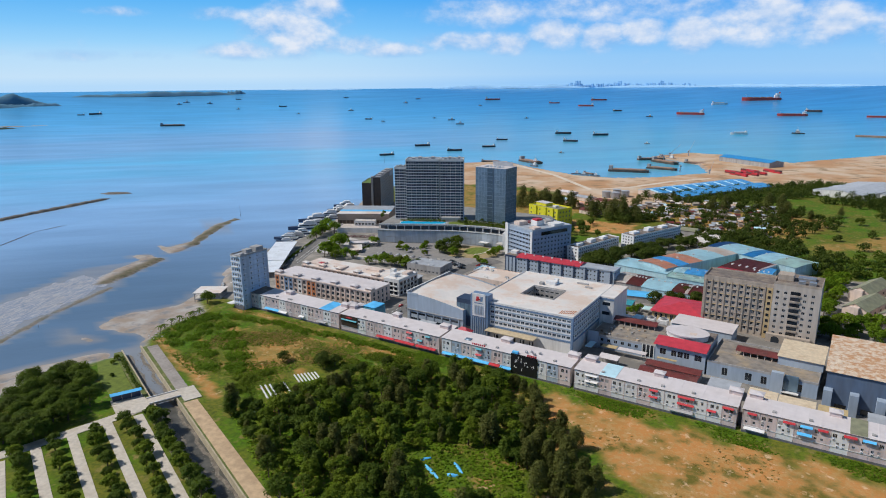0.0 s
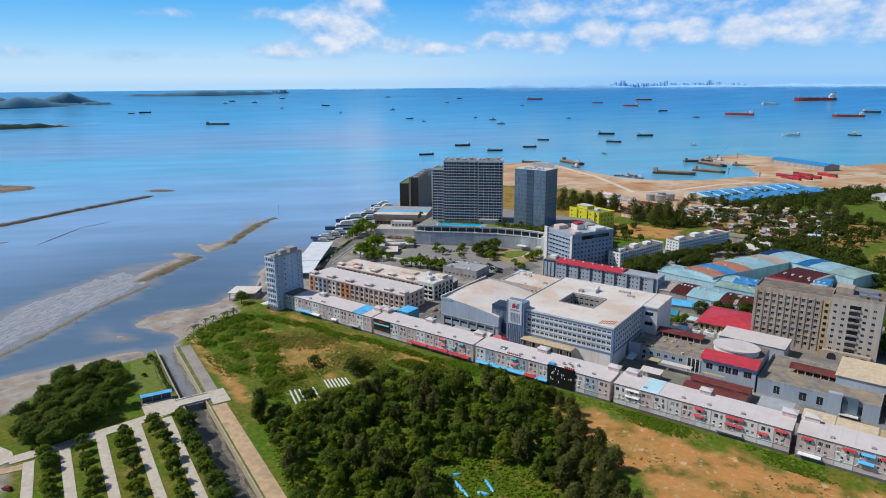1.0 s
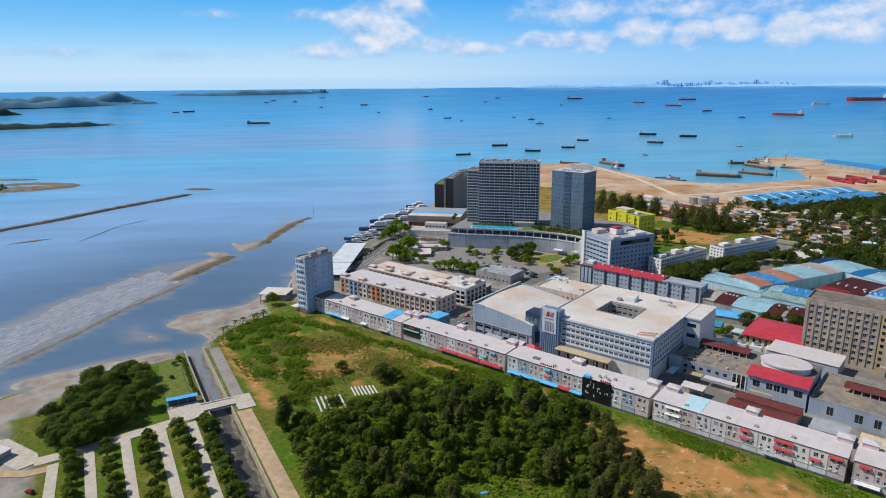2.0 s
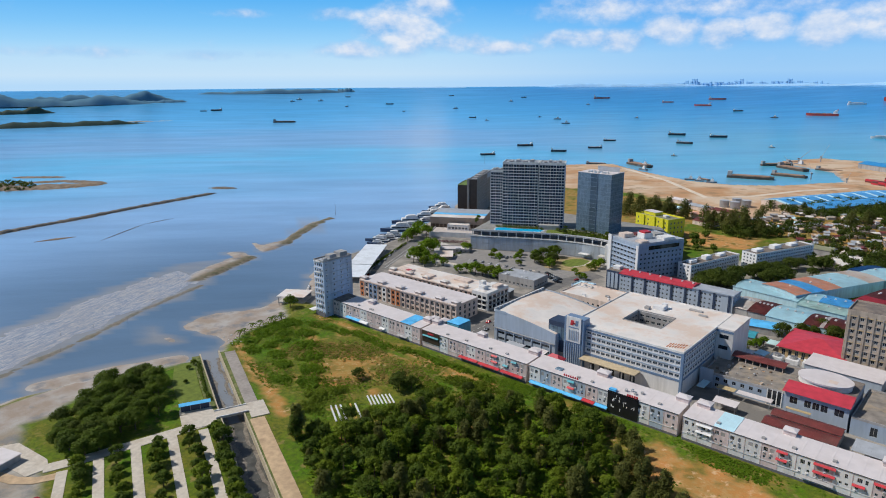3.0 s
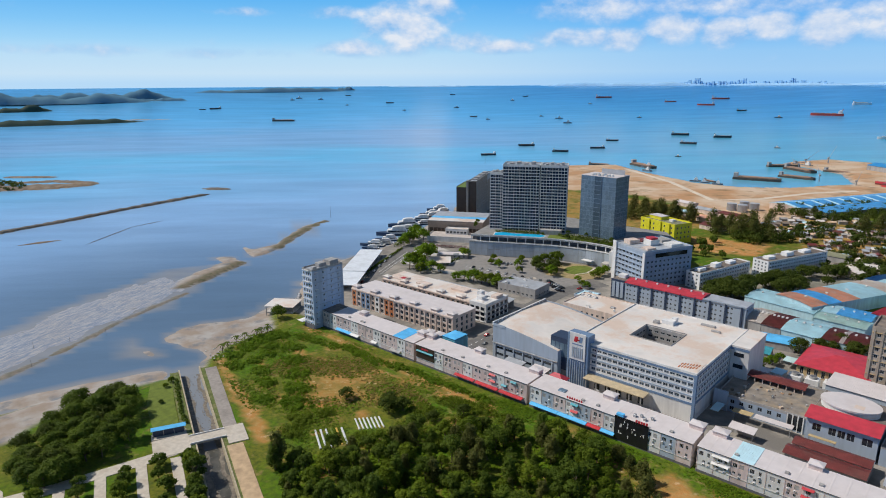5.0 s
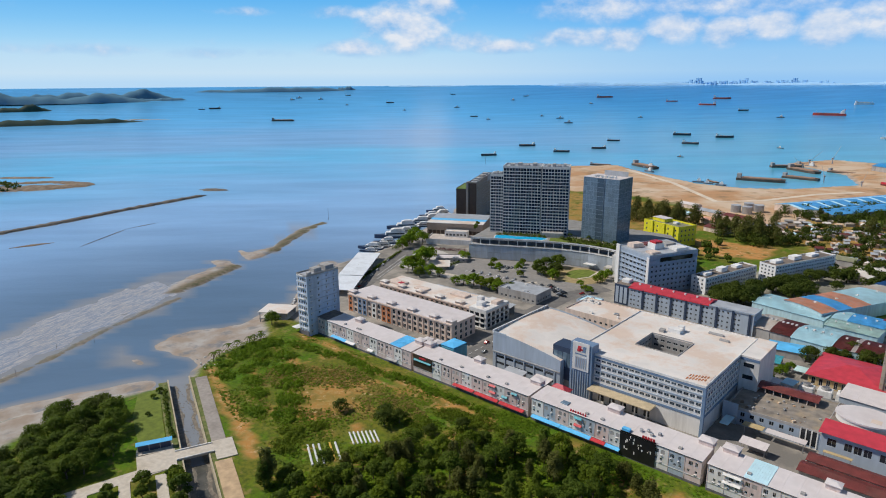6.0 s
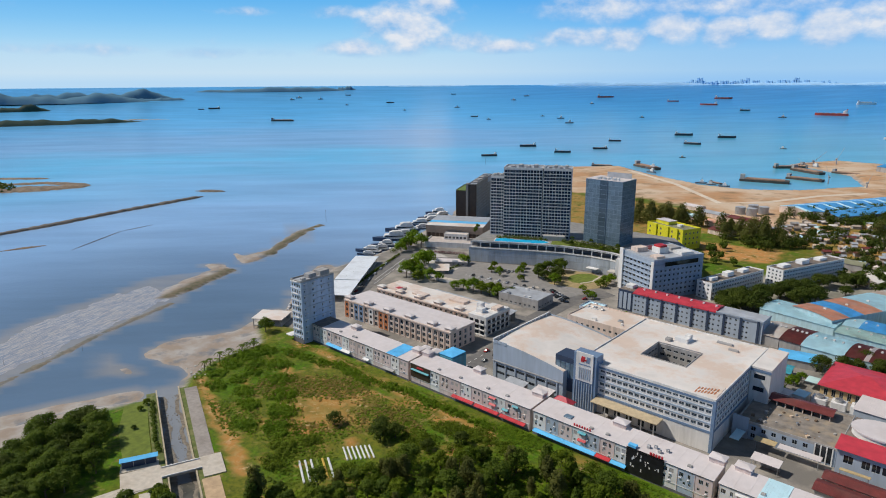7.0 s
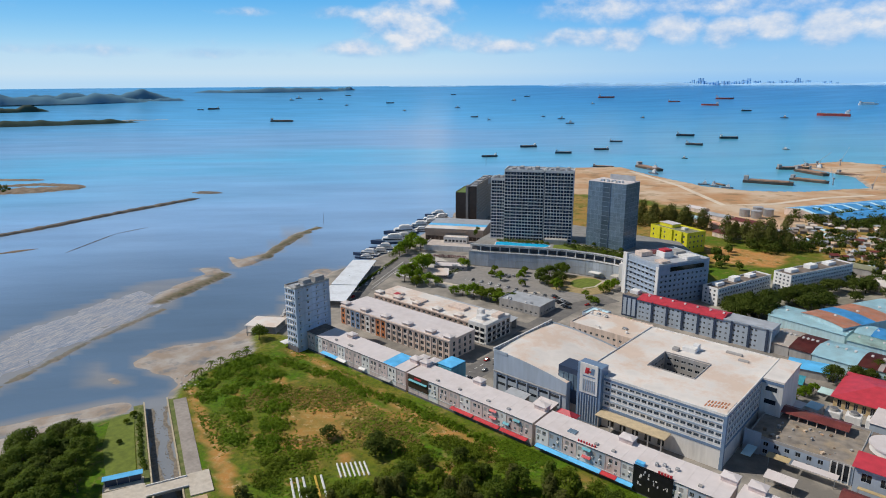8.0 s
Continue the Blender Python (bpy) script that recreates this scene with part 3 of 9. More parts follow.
pavedc = land_mix(land_noise(0.05, 6, 0.40, 0.65), (0.20, 0.185, 0.165), (0.40, 0.36, 0.31))
col = land_mix(zone("orange"), grass, dirt)
col = land_mix(zone("paved"), col, pavedc)
col = land_mix(zone("sand"), col, sandc)
col = land_mix(zone("mud"), col, mudc)
rill_map = n.new("ShaderNodeMapping")  # wet rills run along the tidal flat
rill_map.vector_type = "TEXTURE"
rill_map.inputs["Rotation"].default_value = (0, 0, radians(112))
rill_map.inputs["Scale"].default_value = (8, 1.0, 1)
l.new(geo.outputs["Position"], rill_map.inputs[0])
rill = n.new("ShaderNodeTexNoise")
rill.inputs["Scale"].default_value, rill.inputs["Detail"].default_value, rill.inputs["Roughness"].default_value, rill.inputs["Distortion"].default_value = 1.0, 5, 0.62, 0.9
l.new(rill_map.outputs[0], rill.inputs["Vector"])
rill_r = n.new("ShaderNodeMapRange")
rill_r.inputs["From Min"].default_value, rill_r.inputs["From Max"].default_value = 0.40, 0.64
l.new(rill.outputs[0], rill_r.inputs["Value"])
col = land_mix(zone("canal"), col, land_mix(land_noise(0.5, 6, 0.40, 0.62), (0.045, 0.050, 0.050), (0.17, 0.165, 0.15)))
col = land_mix(zone("tidal"), col, land_mix(land_noise(0.02, 5, 0.40, 0.62), land_mix(rill_r.outputs[0], (0.17, 0.225, 0.31), (0.46, 0.455, 0.475)), land_mix(rill_r.outputs[0], (0.20, 0.245, 0.32), (0.45, 0.42, 0.40))))
col = land_mix(zone("bank"), col, land_mix(land_noise(0.25, 6, 0.40, 0.62), (0.185, 0.150, 0.105), (0.105, 0.105, 0.060)))
l.new(col, b.inputs["Base Color"])
rel = n.new("ShaderNodeTexNoise")
rel.inputs["Scale"].default_value, rel.inputs["Detail"].default_value = 0.9, 6
l.new(geo.outputs["Position"], rel.inputs["Vector"])
bp = n.new("ShaderNodeBump")
bp.inputs["Strength"].default_value, bp.inputs["Distance"].default_value = 0.6, 0.4
l.new(rel.outputs[0], bp.inputs["Height"])
l.new(bp.outputs[0], b.inputs["Normal"])
wx, wy = np.array([p[0] for p in sv]), np.array([p[1] for p in sv])
ci, cj = np.clip(np.searchsorted(axis_x, wx) - 1, 0, nx - 2), np.clip(np.searchsorted(axis_y, wy) - 1, 0, ny - 2)
fx, fy = np.clip((wx - axis_x[ci]) / (axis_x[ci + 1] - axis_x[ci]), 0, 1), np.clip((wy - axis_y[cj]) / (axis_y[cj + 1] - axis_y[cj]), 0, 1)
bed = (gz[cj, ci] * (1 - fx) + gz[cj, ci + 1] * fx) * (1 - fy) + (gz[cj + 1, ci] * (1 - fx) + gz[cj + 1, ci + 1] * fx) * fy
thin_water = 0.7 * (1 - soft(-bed, 0.0, 0.9)) * (np.abs(wx + 140) < 300) * (np.abs(wy - 70) < 330)
thin_water = np.where(along(wx, wy, CANAL) < 8.5, 0.55, thin_water)
water.data.attributes.new("thin", "FLOAT", "POINT").data.foreach_set("value", thin_water.astype(np.float32))
ground = grid_object("ground", vx.tolist(), quads.tolist(), [LAND])
for key, val in zones.items():
    ground.data.attributes.new(key, "FLOAT", "POINT").data.foreach_set("value", val.ravel().astype(np.float32))
tagged(ground, "coastal land with grass, orange soil, pale sand and mud flats", "ground", kind="structure")

# ---- buildings: helpers ----
SHARED = {}


def window_mesh(w, h, glass=GLASS, frame=FRAME, mullions=1):
    """A pane set back in its frame; the origin is the lower left corner on the wall's face, which looks to -y."""
    key = ("window", round(w, 2), round(h, 2), glass.name, frame.name, mullions)
    if key not in SHARED:
        bm = bmesh.new()
        t = 0.09
        k = mullions + 1
        pw = (w - t * (k + 1)) / k
        cols = [(t + q * (pw + t), t + q * (pw + t) + pw) for q in range(k)]
        add_facade(bm, (0, 0.04, 0), (1, 0, 0), w, 0, h, cols, [(t, h - t)], 0.1, 1)
        for c in cols:
            bm.faces.new([bm.verts.new((x, 0.14, z)) for x, z in ((c[0], t), (c[1], t), (c[1], h - t), (c[0], h - t))]).material_index = 0
        bmesh.ops.remove_doubles(bm, verts=bm.verts[:], dist=0.001)
        sill = [e for e in bm.edges if all(abs(v.co.z) < 1e-4 and v.co.y < 0.05 for v in e.verts)]
        ext = bmesh.ops.extrude_edge_only(bm, edges=sill)
        bmesh.ops.translate(bm, vec=(0, -0.14, -0.02), verts=[v for v in ext["geom"] if isinstance(v, bmesh.types.BMVert)])
        me = bpy.data.meshes.new("window")
        bm.to_mesh(me)
        bm.free()
        me.materials.append(glass)
        me.materials.append(frame)
        SHARED[key] = me
    return SHARED[key]


def add_facade(bm, o, u, W, z0, z1, cols, rows, depth=0.25, mi=0):
    """A wall's outer face with recessed openings where cols (pairs along it) cross rows (pairs of heights). Its outside lies to the right of u turned down."""
    o, u = Vector(o), Vector(u)
    inn = -u.cross(Vector((0, 0, 1)))
    us = [0.0] + [q for c in cols for q in c] + [W]
    vs = [z0] + [q for r in rows for q in r] + [z1]

    def P(a, v, d=0.0):
        return bm.verts.new(o + u * a + Vector((0, 0, v)) + inn * d)

    for i in range(len(us) - 1):
        for j in range(len(vs) - 1):
            a, c, e, f = us[i], us[i + 1], vs[j], vs[j + 1]
            if c - a < 1e-4 or f - e < 1e-4:
                continue
            if i % 2 and j % 2:
                for (a0, e0, a1, e1) in ((a, e, c, e), (c, e, c, f), (c, f, a, f), (a, f, a, e)):
                    bm.faces.new((P(a0, e0), P(a1, e1), P(a1, e1, depth), P(a0, e0, depth))).material_index = mi
            else:
                bm.faces.new((P(a, e), P(c, e), P(c, f), P(a, f))).material_index = mi


def spread(W, count, w, margin=None):
    """count openings of width w, evenly along a wall of width W."""
    if count < 1:
        return []
    m = (W - count * w) / (count + 1) if margin is None else margin
    step = (W - 2 * m - w) / max(count - 1, 1)
    return [(m + k * step, m + k * step + w) for k in range(count)]


def storeys(z0, count, height, sill, h):
    return [(z0 + k * height + sill, z0 + k * height + sill + h) for k in range(count)]


def face_frames(w, d):
    return {"front": ((0, 0, 0), (1, 0, 0), w, 0), "right": ((w, 0, 0), (0, 1, 0), d, 90), "back": ((w, d, 0), (-1, 0, 0), w, 180), "left": ((0, d, 0), (0, -1, 0), d, 270)}


def walls(parent, w, d, h, mat, faces, z0=0.0, glass=GLASS, frame=FRAME, mullions=1, name="wall", label="", limit=400, depth=0.25):
    """The outer walls of a block with their windows. faces: side -> (cols, rows)."""
    bm = bmesh.new()
    todo = []
    for side, (o, u, W, turn) in face_frames(w, d).items():
        cols, rows = faces.get(side, ([], []))
        add_facade(bm, o, u, W, z0, h, cols, rows, depth)
        for c in cols:
            for r in rows:
                p = Vector(o) + Vector(u) * c[0]
                todo.append((p.x, p.y, r[0], turn, c[1] - c[0], r[1] - r[0]))
    bmesh.ops.remove_doubles(bm, verts=bm.verts[:], dist=0.001)
    ob = part(name, bm, mat, parent, label)
    rest = bmesh.new()
    for k, (x, y, z, turn, cw, ch) in enumerate(todo):
        me = window_mesh(cw, ch, glass, frame, mullions)
        m = at(x, y, z, turn)
        if k < limit:
            piece("window", me, parent, m)
        else:
            start = len(rest.verts)
            rest.from_mesh(me)
            rest.verts.ensure_lookup_table()
            bmesh.ops.transform(rest, matrix=m, verts=rest.verts[start:])
    if rest.verts:
        tagged(part("window_rest", rest, [glass, frame], parent), kind="stuff")
    else:
        rest.free()
    return ob


def flat_roof(parent, w, d, z, mat, parapet=0.9, thick=0.3, edge=None, name="roof", over=0.0):
    """A slab inside a parapet, which stands a little proud of the walls."""
    bm = bmesh.new()
    add_box(bm, 0.02, 0.02, z - thick, w - 0.02, d - 0.02, z + 0.02)
    ob = part(name, bm, mat, parent)
    if parapet:
        bm = bmesh.new()
        e = 0.05 + over
        for x0, y0, x1, y1 in ((-e, -e, w + e, 0.25), (-e, d - 0.25, w + e, d + e), (-e, 0.25, 0.25, d - 0.25), (w - 0.25, 0.25, w + e, d - 0.25)):
            add_box(bm, x0, y0, z - 0.4, x1, y1, z + parapet)
        part("parapet", bm, edge or mat, parent)
    return ob


def ribbed(bm, xs0, xs1, rib, profile, thick=0.12, swap=None, colours=None):
    """A ribbed sheet along x over a cross profile of (y, z) pairs, as one connected skin."""
    count = max(2, int((xs1 - xs0) / rib))
    step = (xs1 - xs0) / count
    stations = []
    for k in range(count):
        a = xs0 + k * step
        stations += [(a, 0.0), (a + step * 0.86, 0.0), (a + step * 0.88, 0.045), (a + step * 0.98, 0.045)]
    stations.append((xs1, 0.0))
    grid = []
    for x, up in stations:
        row = []
        for y, z in profile:
            co = (x, y, z + up)
            row.append(bm.verts.new(swap(co) if swap else co))
        grid.append(row)
    made = []
    for i in range(len(grid) - 1):
        for j in range(len(profile) - 1):
            f = bm.faces.new((grid[i][j], grid[i + 1][j], grid[i + 1][j + 1], grid[i][j + 1]))
            if colours:
                f.material_index = colours(i / len(grid), j)
            made.append(f)
    rim = [e for e in bm.edges if len(e.link_faces) == 1]
    skirt = bmesh.ops.extrude_edge_only(bm, edges=rim)
    bmesh.ops.translate(bm, vec=(0, 0, -thick), verts=[v for v in skirt["geom"] if isinstance(v, bmesh.types.BMVert)])


def sheet_roof(parent, w, d, z_front, z_back, mat, over=0.5, rib=1.0, name="roof", x0=0.0):
    """A single-pitched sheet with raised seams."""
    bm = bmesh.new()
    s = (z_back - z_front) / d
    ribbed(bm, x0 - over, x0 + w + over, rib, [(-over, z_front - s * over), (d + over, z_back + s * over)])
    return part(name, bm, mat, parent)


def gable_roof(parent, w, d, z, rise, mat, over=0.5, name="roof", along_x=True, rib=1.2, colours=None):
    """A ridged sheet roof with raised seams."""
    bm = bmesh.new()
    L = w if along_x else d
    D = d if along_x else w
    s = rise / (D / 2)
    ribbed(bm, -over, L + over, rib, [(-over, z - s * over), (D / 2, z + rise), (D + over, z - s * over)], 0.12, None if along_x else (lambda c: (D - c[1], c[0], c[2])), colours)
    return part(name, bm, mat, parent)


def gable_ends(parent, w, d, z, rise, mat, along_x=True):
    for e in (0, 1):
        bm = bmesh.new()
        if along_x:
            x = e * w + (0.004 if e else -0.004)
            pts = [(x, 0, z), (x, d, z), (x, d / 2, z + rise)]
        else:
            y = e * d + (0.004 if e else -0.004)
            pts = [(0, y, z), (w, y, z), (w / 2, y, z + rise)]
        bm.faces.new([bm.verts.new(p) for p in pts])
        part("gable", bm, mat, parent)


def roof_hut(parent, x, y, z, w=5.0, d=4.0, h=1.9, mat=None, cap=None):
    """A stair or tank room on a roof, under a low hipped cap."""
    bm = bmesh.new()
    add_box(bm, x, y, z - 0.5, x + w, y + d, z + h)
    part("roof_hut", bm, mat or PINKISH, parent)
    bm = bmesh.new()
    o = 0.4
    base = [bm.verts.new(p) for p in ((x - o, y - o, z + h), (x + w + o, y - o, z + h), (x + w + o, y + d + o, z + h), (x - o, y + d + o, z + h))]
    mid = [bm.verts.new((v.co.x, v.co.y, z + h + 0.25)) for v in base]
    i = min(w, d) * 0.42
    top = [bm.verts.new(p) for p in ((x + i, y + i, z + h + 0.95), (x + w - i, y + i, z + h + 0.95), (x + w - i, y + d - i, z + h + 0.95), (x + i, y + d - i, z + h + 0.95))]
    bm.faces.new(base[::-1])
    bm.faces.new(top)
    for k in range(4):
        j = (k + 1) % 4
        bm.faces.new((base[k], base[j], mid[j], mid[k]))
        bm.faces.new((mid[k], mid[j], top[j], top[k]))
    part("hut_cap", bm, cap or ROOFWHITE, parent)


def ac_unit(parent, x, y, z, turn=0):
    key = "ac"
    if key not in SHARED:
        bm = bmesh.new()
        add_box(bm, -0.45, -0.4, 0, 0.45, 0, 0.65)
        add_tube(bm, (0.08, -0.43, 0.33), (0.08, -0.4, 0.33), 0.26, 0.26, 10, 1)
        me = bpy.data.meshes.new("air_conditioner")
        bm.to_mesh(me)
        bm.free()
        me.materials.append(WHITE)
        me.materials.append(DARKWALL)
        SHARED[key] = me
    piece("air_conditioner", SHARED[key], parent, at(x, y, z, turn))


def awning(parent, x, y, z, w, reach, mat, drop=0.7, turn=0):
    """A sloping sheet on two brackets, out from a wall that looks to -y."""
    bm = bmesh.new()
    add_prism(bm, [(0, -reach), (w, -reach), (w, 0), (0, 0)], -drop - 0.08, [-drop, -drop, 0, 0])
    for v in bm.verts:
        if v.co.z == -drop - 0.08 and v.co.y == 0:
            v.co.z = -0.08
    for q in (0.2, w - 0.2):
        add_tube(bm, (q, -0.02, -drop - 0.5), (q, -reach + 0.1, -drop - 0.05), 0.04, 0.04, 4)
    ob = part("awning", bm, mat, parent)
    ob.matrix_local = at(x, y, z, turn)
    return ob


def shop_row(x0, x1, y0, depth, label, units, wall_mats, roof_mat=ROOFWHITE, h=12.0, huts=(), seed=1, patches=(), frontside="front"):
    """A terrace of three-storey shophouses under one long sheet roof."""
    r = random.Random(seed)
    W = x1 - x0
    e = thing("shophouse_row", at(x0, y0, GROUND), label, "shophouses", "shophouse rows")
    uw = W / units
    for k in range(units):
        m = wall_mats[k % len(wall_mats)] if isinstance(wall_mats, (list, tuple)) else wall_mats
        a = k * uw
        q = uw / 7.0
        big, small = 1.75, 1.05
        odd = (k + seed) % 3
        upper = ([(0.9, 0.9 + big), (3.6, 3.6 + big)], [(0.7, 0.7 + big), (4.2, 4.2 + small)], [(1.6, 1.6 + big), (4.4, 4.4 + small)])[odd]
        lower = ([(1.0, 1.0 + small), (3.4, 3.4 + small)], [(2.4, 2.4 + small), (4.6, 4.6 + small)], [(1.2, 1.2 + small), (4.4, 4.4 + small)])[odd]
        sets = [([(c[0] * q, c[0] * q + c[1] - c[0]) for c in lower], (5.0, 6.15), 0.0, 7.3), ([(c[0] * q, c[0] * q + c[1] - c[0]) for c in upper], (8.1, 10.0), 7.3, h)]
        bm = bmesh.new()
        for cols, row, z0, z1 in sets:
            add_facade(bm, (a, 0, 0), (1, 0, 0), uw, z0, z1, cols, [row])
        add_facade(bm, (a + uw, depth, 0), (-1, 0, 0), uw, 0, h, [], [])
        add_facade(bm, (a, depth, 0), (0, -1, 0), depth, 0, h, [], [])
        add_facade(bm, (a + uw, 0, 0), (0, 1, 0), depth, 0, h, [], [])
        bmesh.ops.remove_doubles(bm, verts=bm.verts[:], dist=0.001)
        part("house_wall", bm, m, e)
        for cols, row, z0, z1 in sets:
            for c in cols:
                wide = c[1] - c[0] > 1.5
                if r.random() < (0.62 if wide else 0.95):
                    piece("window", window_mesh(c[1] - c[0], row[1] - row[0], mullions=2 if wide else 1), e, at(a + c[0], 0, row[0]))
                else:
                    box_part("shutter", GREYWALL, e, a + c[0], 0.1, row[0], a + c[1], 0.2, row[1])
                if r.random() < 0.4:
                    ac_unit(e, a + c[0] + 0.3, -0.0, row[0] - 1.0)
        bm = bmesh.new()
        add_box(bm, a - 0.12, -0.14, 0, a + 0.12, -0.002, h - 0.1)
        part("pilaster", bm, PINKISH, e)
    bm = bmesh.new()
    add_box(bm, 0, -0.22, 3.6, W, -0.15, 3.95)
    part("ledge", bm, WHITE, e)
    bm = bmesh.new()
    add_box(bm, 0, -0.30, h - 0.5, W, -0.145, h - 0.2)
    part("fascia", bm, DARKWALL, e)
    box_part("plinth", DARKWALL, e, 0, -0.32, -0.4, W, -0.145, 1.1)
    sheet_roof(e, W, depth, h, h + 0.8, roof_mat, over=0.45, rib=5.2)
    for (p, q, mat) in patches:
        sheet_roof(e, (q - p) * W, depth, h + 0.14, h + 0.94, mat, over=0.3, rib=0.9, name="roof_panel", x0=p * W)
    for (p, yy, w2, d2) in huts:
        roof_hut(e, p * W, yy, h + 0.7, w2, d2)
    return e



def block(name, x, y, w, d, h, rot, wall, roof, label, category, faces=None, z=GROUND, parapet=0.9, edge=None):
    e = thing(name, at(x, y, z, rot), label, category)
    walls(e, w, d, h, wall, faces or {}, limit=30)
    flat_roof(e, w, d, h, roof, parapet, edge=edge)
    return e


def grid_faces(w, d, count, height, first=0.0, sill=1.0, wh=1.4, ww=1.4, pitch=3.2, sides=("front", "right", "back", "left")):
    rows = storeys(first, count, height, sill, wh)
    return {s: (spread(w if s in ("front", "back") else d, int((w if s in ("front", "back") else d) / pitch), ww), rows) for s in sides}


# ---- the shophouse rows along the field ----
r1 = shop_row(-33, 53, 2, 14, "long pinkish white shophouse row with blue roof panel", 12, [PINKISH, WHITE, PINKISH], huts=[(0.31, 9.5, 5, 4), (0.93, 9.5, 5.5, 4.5)], seed=1, patches=[(0.80, 0.90, SKYBLUE), (0.0, 0.11, ROOFDARK)])
r2 = shop_row(55, 134, 2, 14, "pinkish shophouse row with red awnings and dark shop end", 11, [PINKISH, PINKISH, WHITE], huts=[(-0.01, 10, 5, 4.5), (0.44, 12, 5, 4), (0.92, 11, 6, 4.5)], seed=2)
r3 = shop_row(136, 219, 2, 14, "white shophouse row with a black-fronted shop", 12, [WHITE, BLUEGREY, PINKISH], huts=[(0.42, 11, 6, 4.5), (0.93, 11, 6, 4.5)], seed=3)
r4 = shop_row(221.5, 303, 2, 14, "white and pinkish shophouse row behind orange dirt", 12, [WHITE, WHITE, PINKISH], huts=[(0.02, 11.5, 6, 4.5), (0.48, 11.5, 5, 4), (0.93, 11, 6, 4.5)], seed=4, patches=[(0.17, 0.27, ROOFCYAN)])
r5 = shop_row(305.5, 392, 2, 14, "pinkish shophouse row with blue and red awnings", 12, [PINKISH, PINKISH, WHITE], huts=[(0.01, 12, 6, 4.5), (0.40, 11.5, 5, 4)], seed=5, patches=[(0.50, 0.57, ROOFOLIVE)])
# ground-floor and window awnings: row, start, width, height over the street, reach, colour
for row, x, w, z, reach, mat in (
    (r1, 15, 14, 3.6, 2.2, SKYBLUE), (r1, 27, 10, 3.4, 2.0, WHITE), (r1, 49, 5, 3.6, 1.6, WHITE), (r1, 66, 9, 3.3, 1.8, GREYWALL),
    (r2, 1, 13, 9.2, 1.2, TEAL), (r2, 31, 14, 3.5, 2.0, RED), (r2, 46, 15, 3.4, 2.0, RED), (r2, 62, 15, 3.4, 2.0, RED), (r2, 55, 4, 7.0, 1.0, RED), (r2, 55, 4, 10.6, 1.0, RED), (r2, 63, 3.5, 6.9, 1.0, TEAL), (r2, 69, 3.5, 10.6, 1.0, TEAL),
    (r3, 1, 16, 3.4, 2.2, SKYBLUE), (r3, 17.2, 16, 3.4, 2.2, SKYBLUE), (r3, 33.4, 7, 3.4, 2.0, RED), (r3, 40.6, 7, 3.3, 2.0, SKYBLUE), (r3, 24, 4, 10.7, 1.1, TEAL), (r3, 24, 4, 7.0, 1.1, RED),
    (r4, 40, 4.4, 10.8, 1.0, RED), (r4, 40, 4.4, 7.2, 1.0, RED), (r4, 54, 8, 10.8, 1.0, RED), (r4, 54, 8, 7.2, 1.0, RED), (r4, 68, 4.4, 7.2, 1.0, RED), (r4, 75, 5, 10.7, 1.0, RED), (r4, 6, 7, 10.7, 0.9, WHITE), (r4, 6, 7, 7.2, 0.9, WHITE), (r4, 50, 12, 3.4, 1.6, GREYWALL),
    (r5, 2, 4, 10.7, 1.0, RED), (r5, 17, 5, 10.7, 1.0, RED), (r5, 24, 5, 10.7, 1.3, SKYBLUE), (r5, 23, 6, 6.9, 1.5, SKYBLUE), (r5, 31, 4, 10.7, 1.0, RED), (r5, 41, 5, 10.7, 1.1, RED), (r5, 48, 5, 10.7, 1.1, SKYBLUE), (r5, 62, 5, 7.0, 1.0, RED), (r5, 72, 5, 10.7, 1.0, RED), (r5, 1, 9, 3.3, 1.8, WHITE),
):
    awning(row, x, -0.16, z, w, reach, mat)
# dark shop fronts set on the rows
box_part("dark_front", BROWN, r2, 0.2, -0.42, 4.2, 14.6, -0.17, 11.6, label="dark brown timber shop front")
box_part("red_sign", RED, r2, 5.0, -0.62, 9.9, 10.0, -0.425, 10.8, label="red sign board")
box_part("black_front", BLACK, r3, 47.2, -0.45, 0.6, 63.6, -0.33, 12.6, label="black shop front with white graphics")
rr = random.Random(8)
for k in range(16):
    px, pz = 49 + rr.random() * 13, 2 + rr.random() * 8.5
    box_part("white_graphic", WHITE, r3, px, -0.48, pz, px + 0.3 + rr.random() * 0.6, -0.455, pz + 0.3 + rr.random() * 1.2)
for k in range(7):
    bm = bmesh.new()
    add_tube(bm, (21.5 + k * 1.3, 0.6, 12.0), (21.5 + k * 1.3, 0.6, 12.9), 0.45, 0.35, 8)
    part("red_lantern", bm, RED, r3)
for k in range(5):
    box_part("red_letter_block", RED, r3, 57.4 + k * 1.2, -0.75, 12.62, 58.3 + k * 1.2, -0.2, 13.8, bevel=0.08)
box_part("blue_tank_shed", SKYBLUE, r3, 47.5, 0.2, 12.3, 51, 2.2, 13.4)
box_part("skylight", BLUEGLASS, r3, 14, 3.5, 12.2, 18, 6.5, 12.75, bevel=0.05)
for k, (x, y) in enumerate(((54, 4), (56.5, 5.5), (59, 3.5), (61.5, 6))):
    box_part("condenser", STEEL, r3, x, y, 12.3, x + 1.3, y + 1.2, 13.6, bevel=0.05)
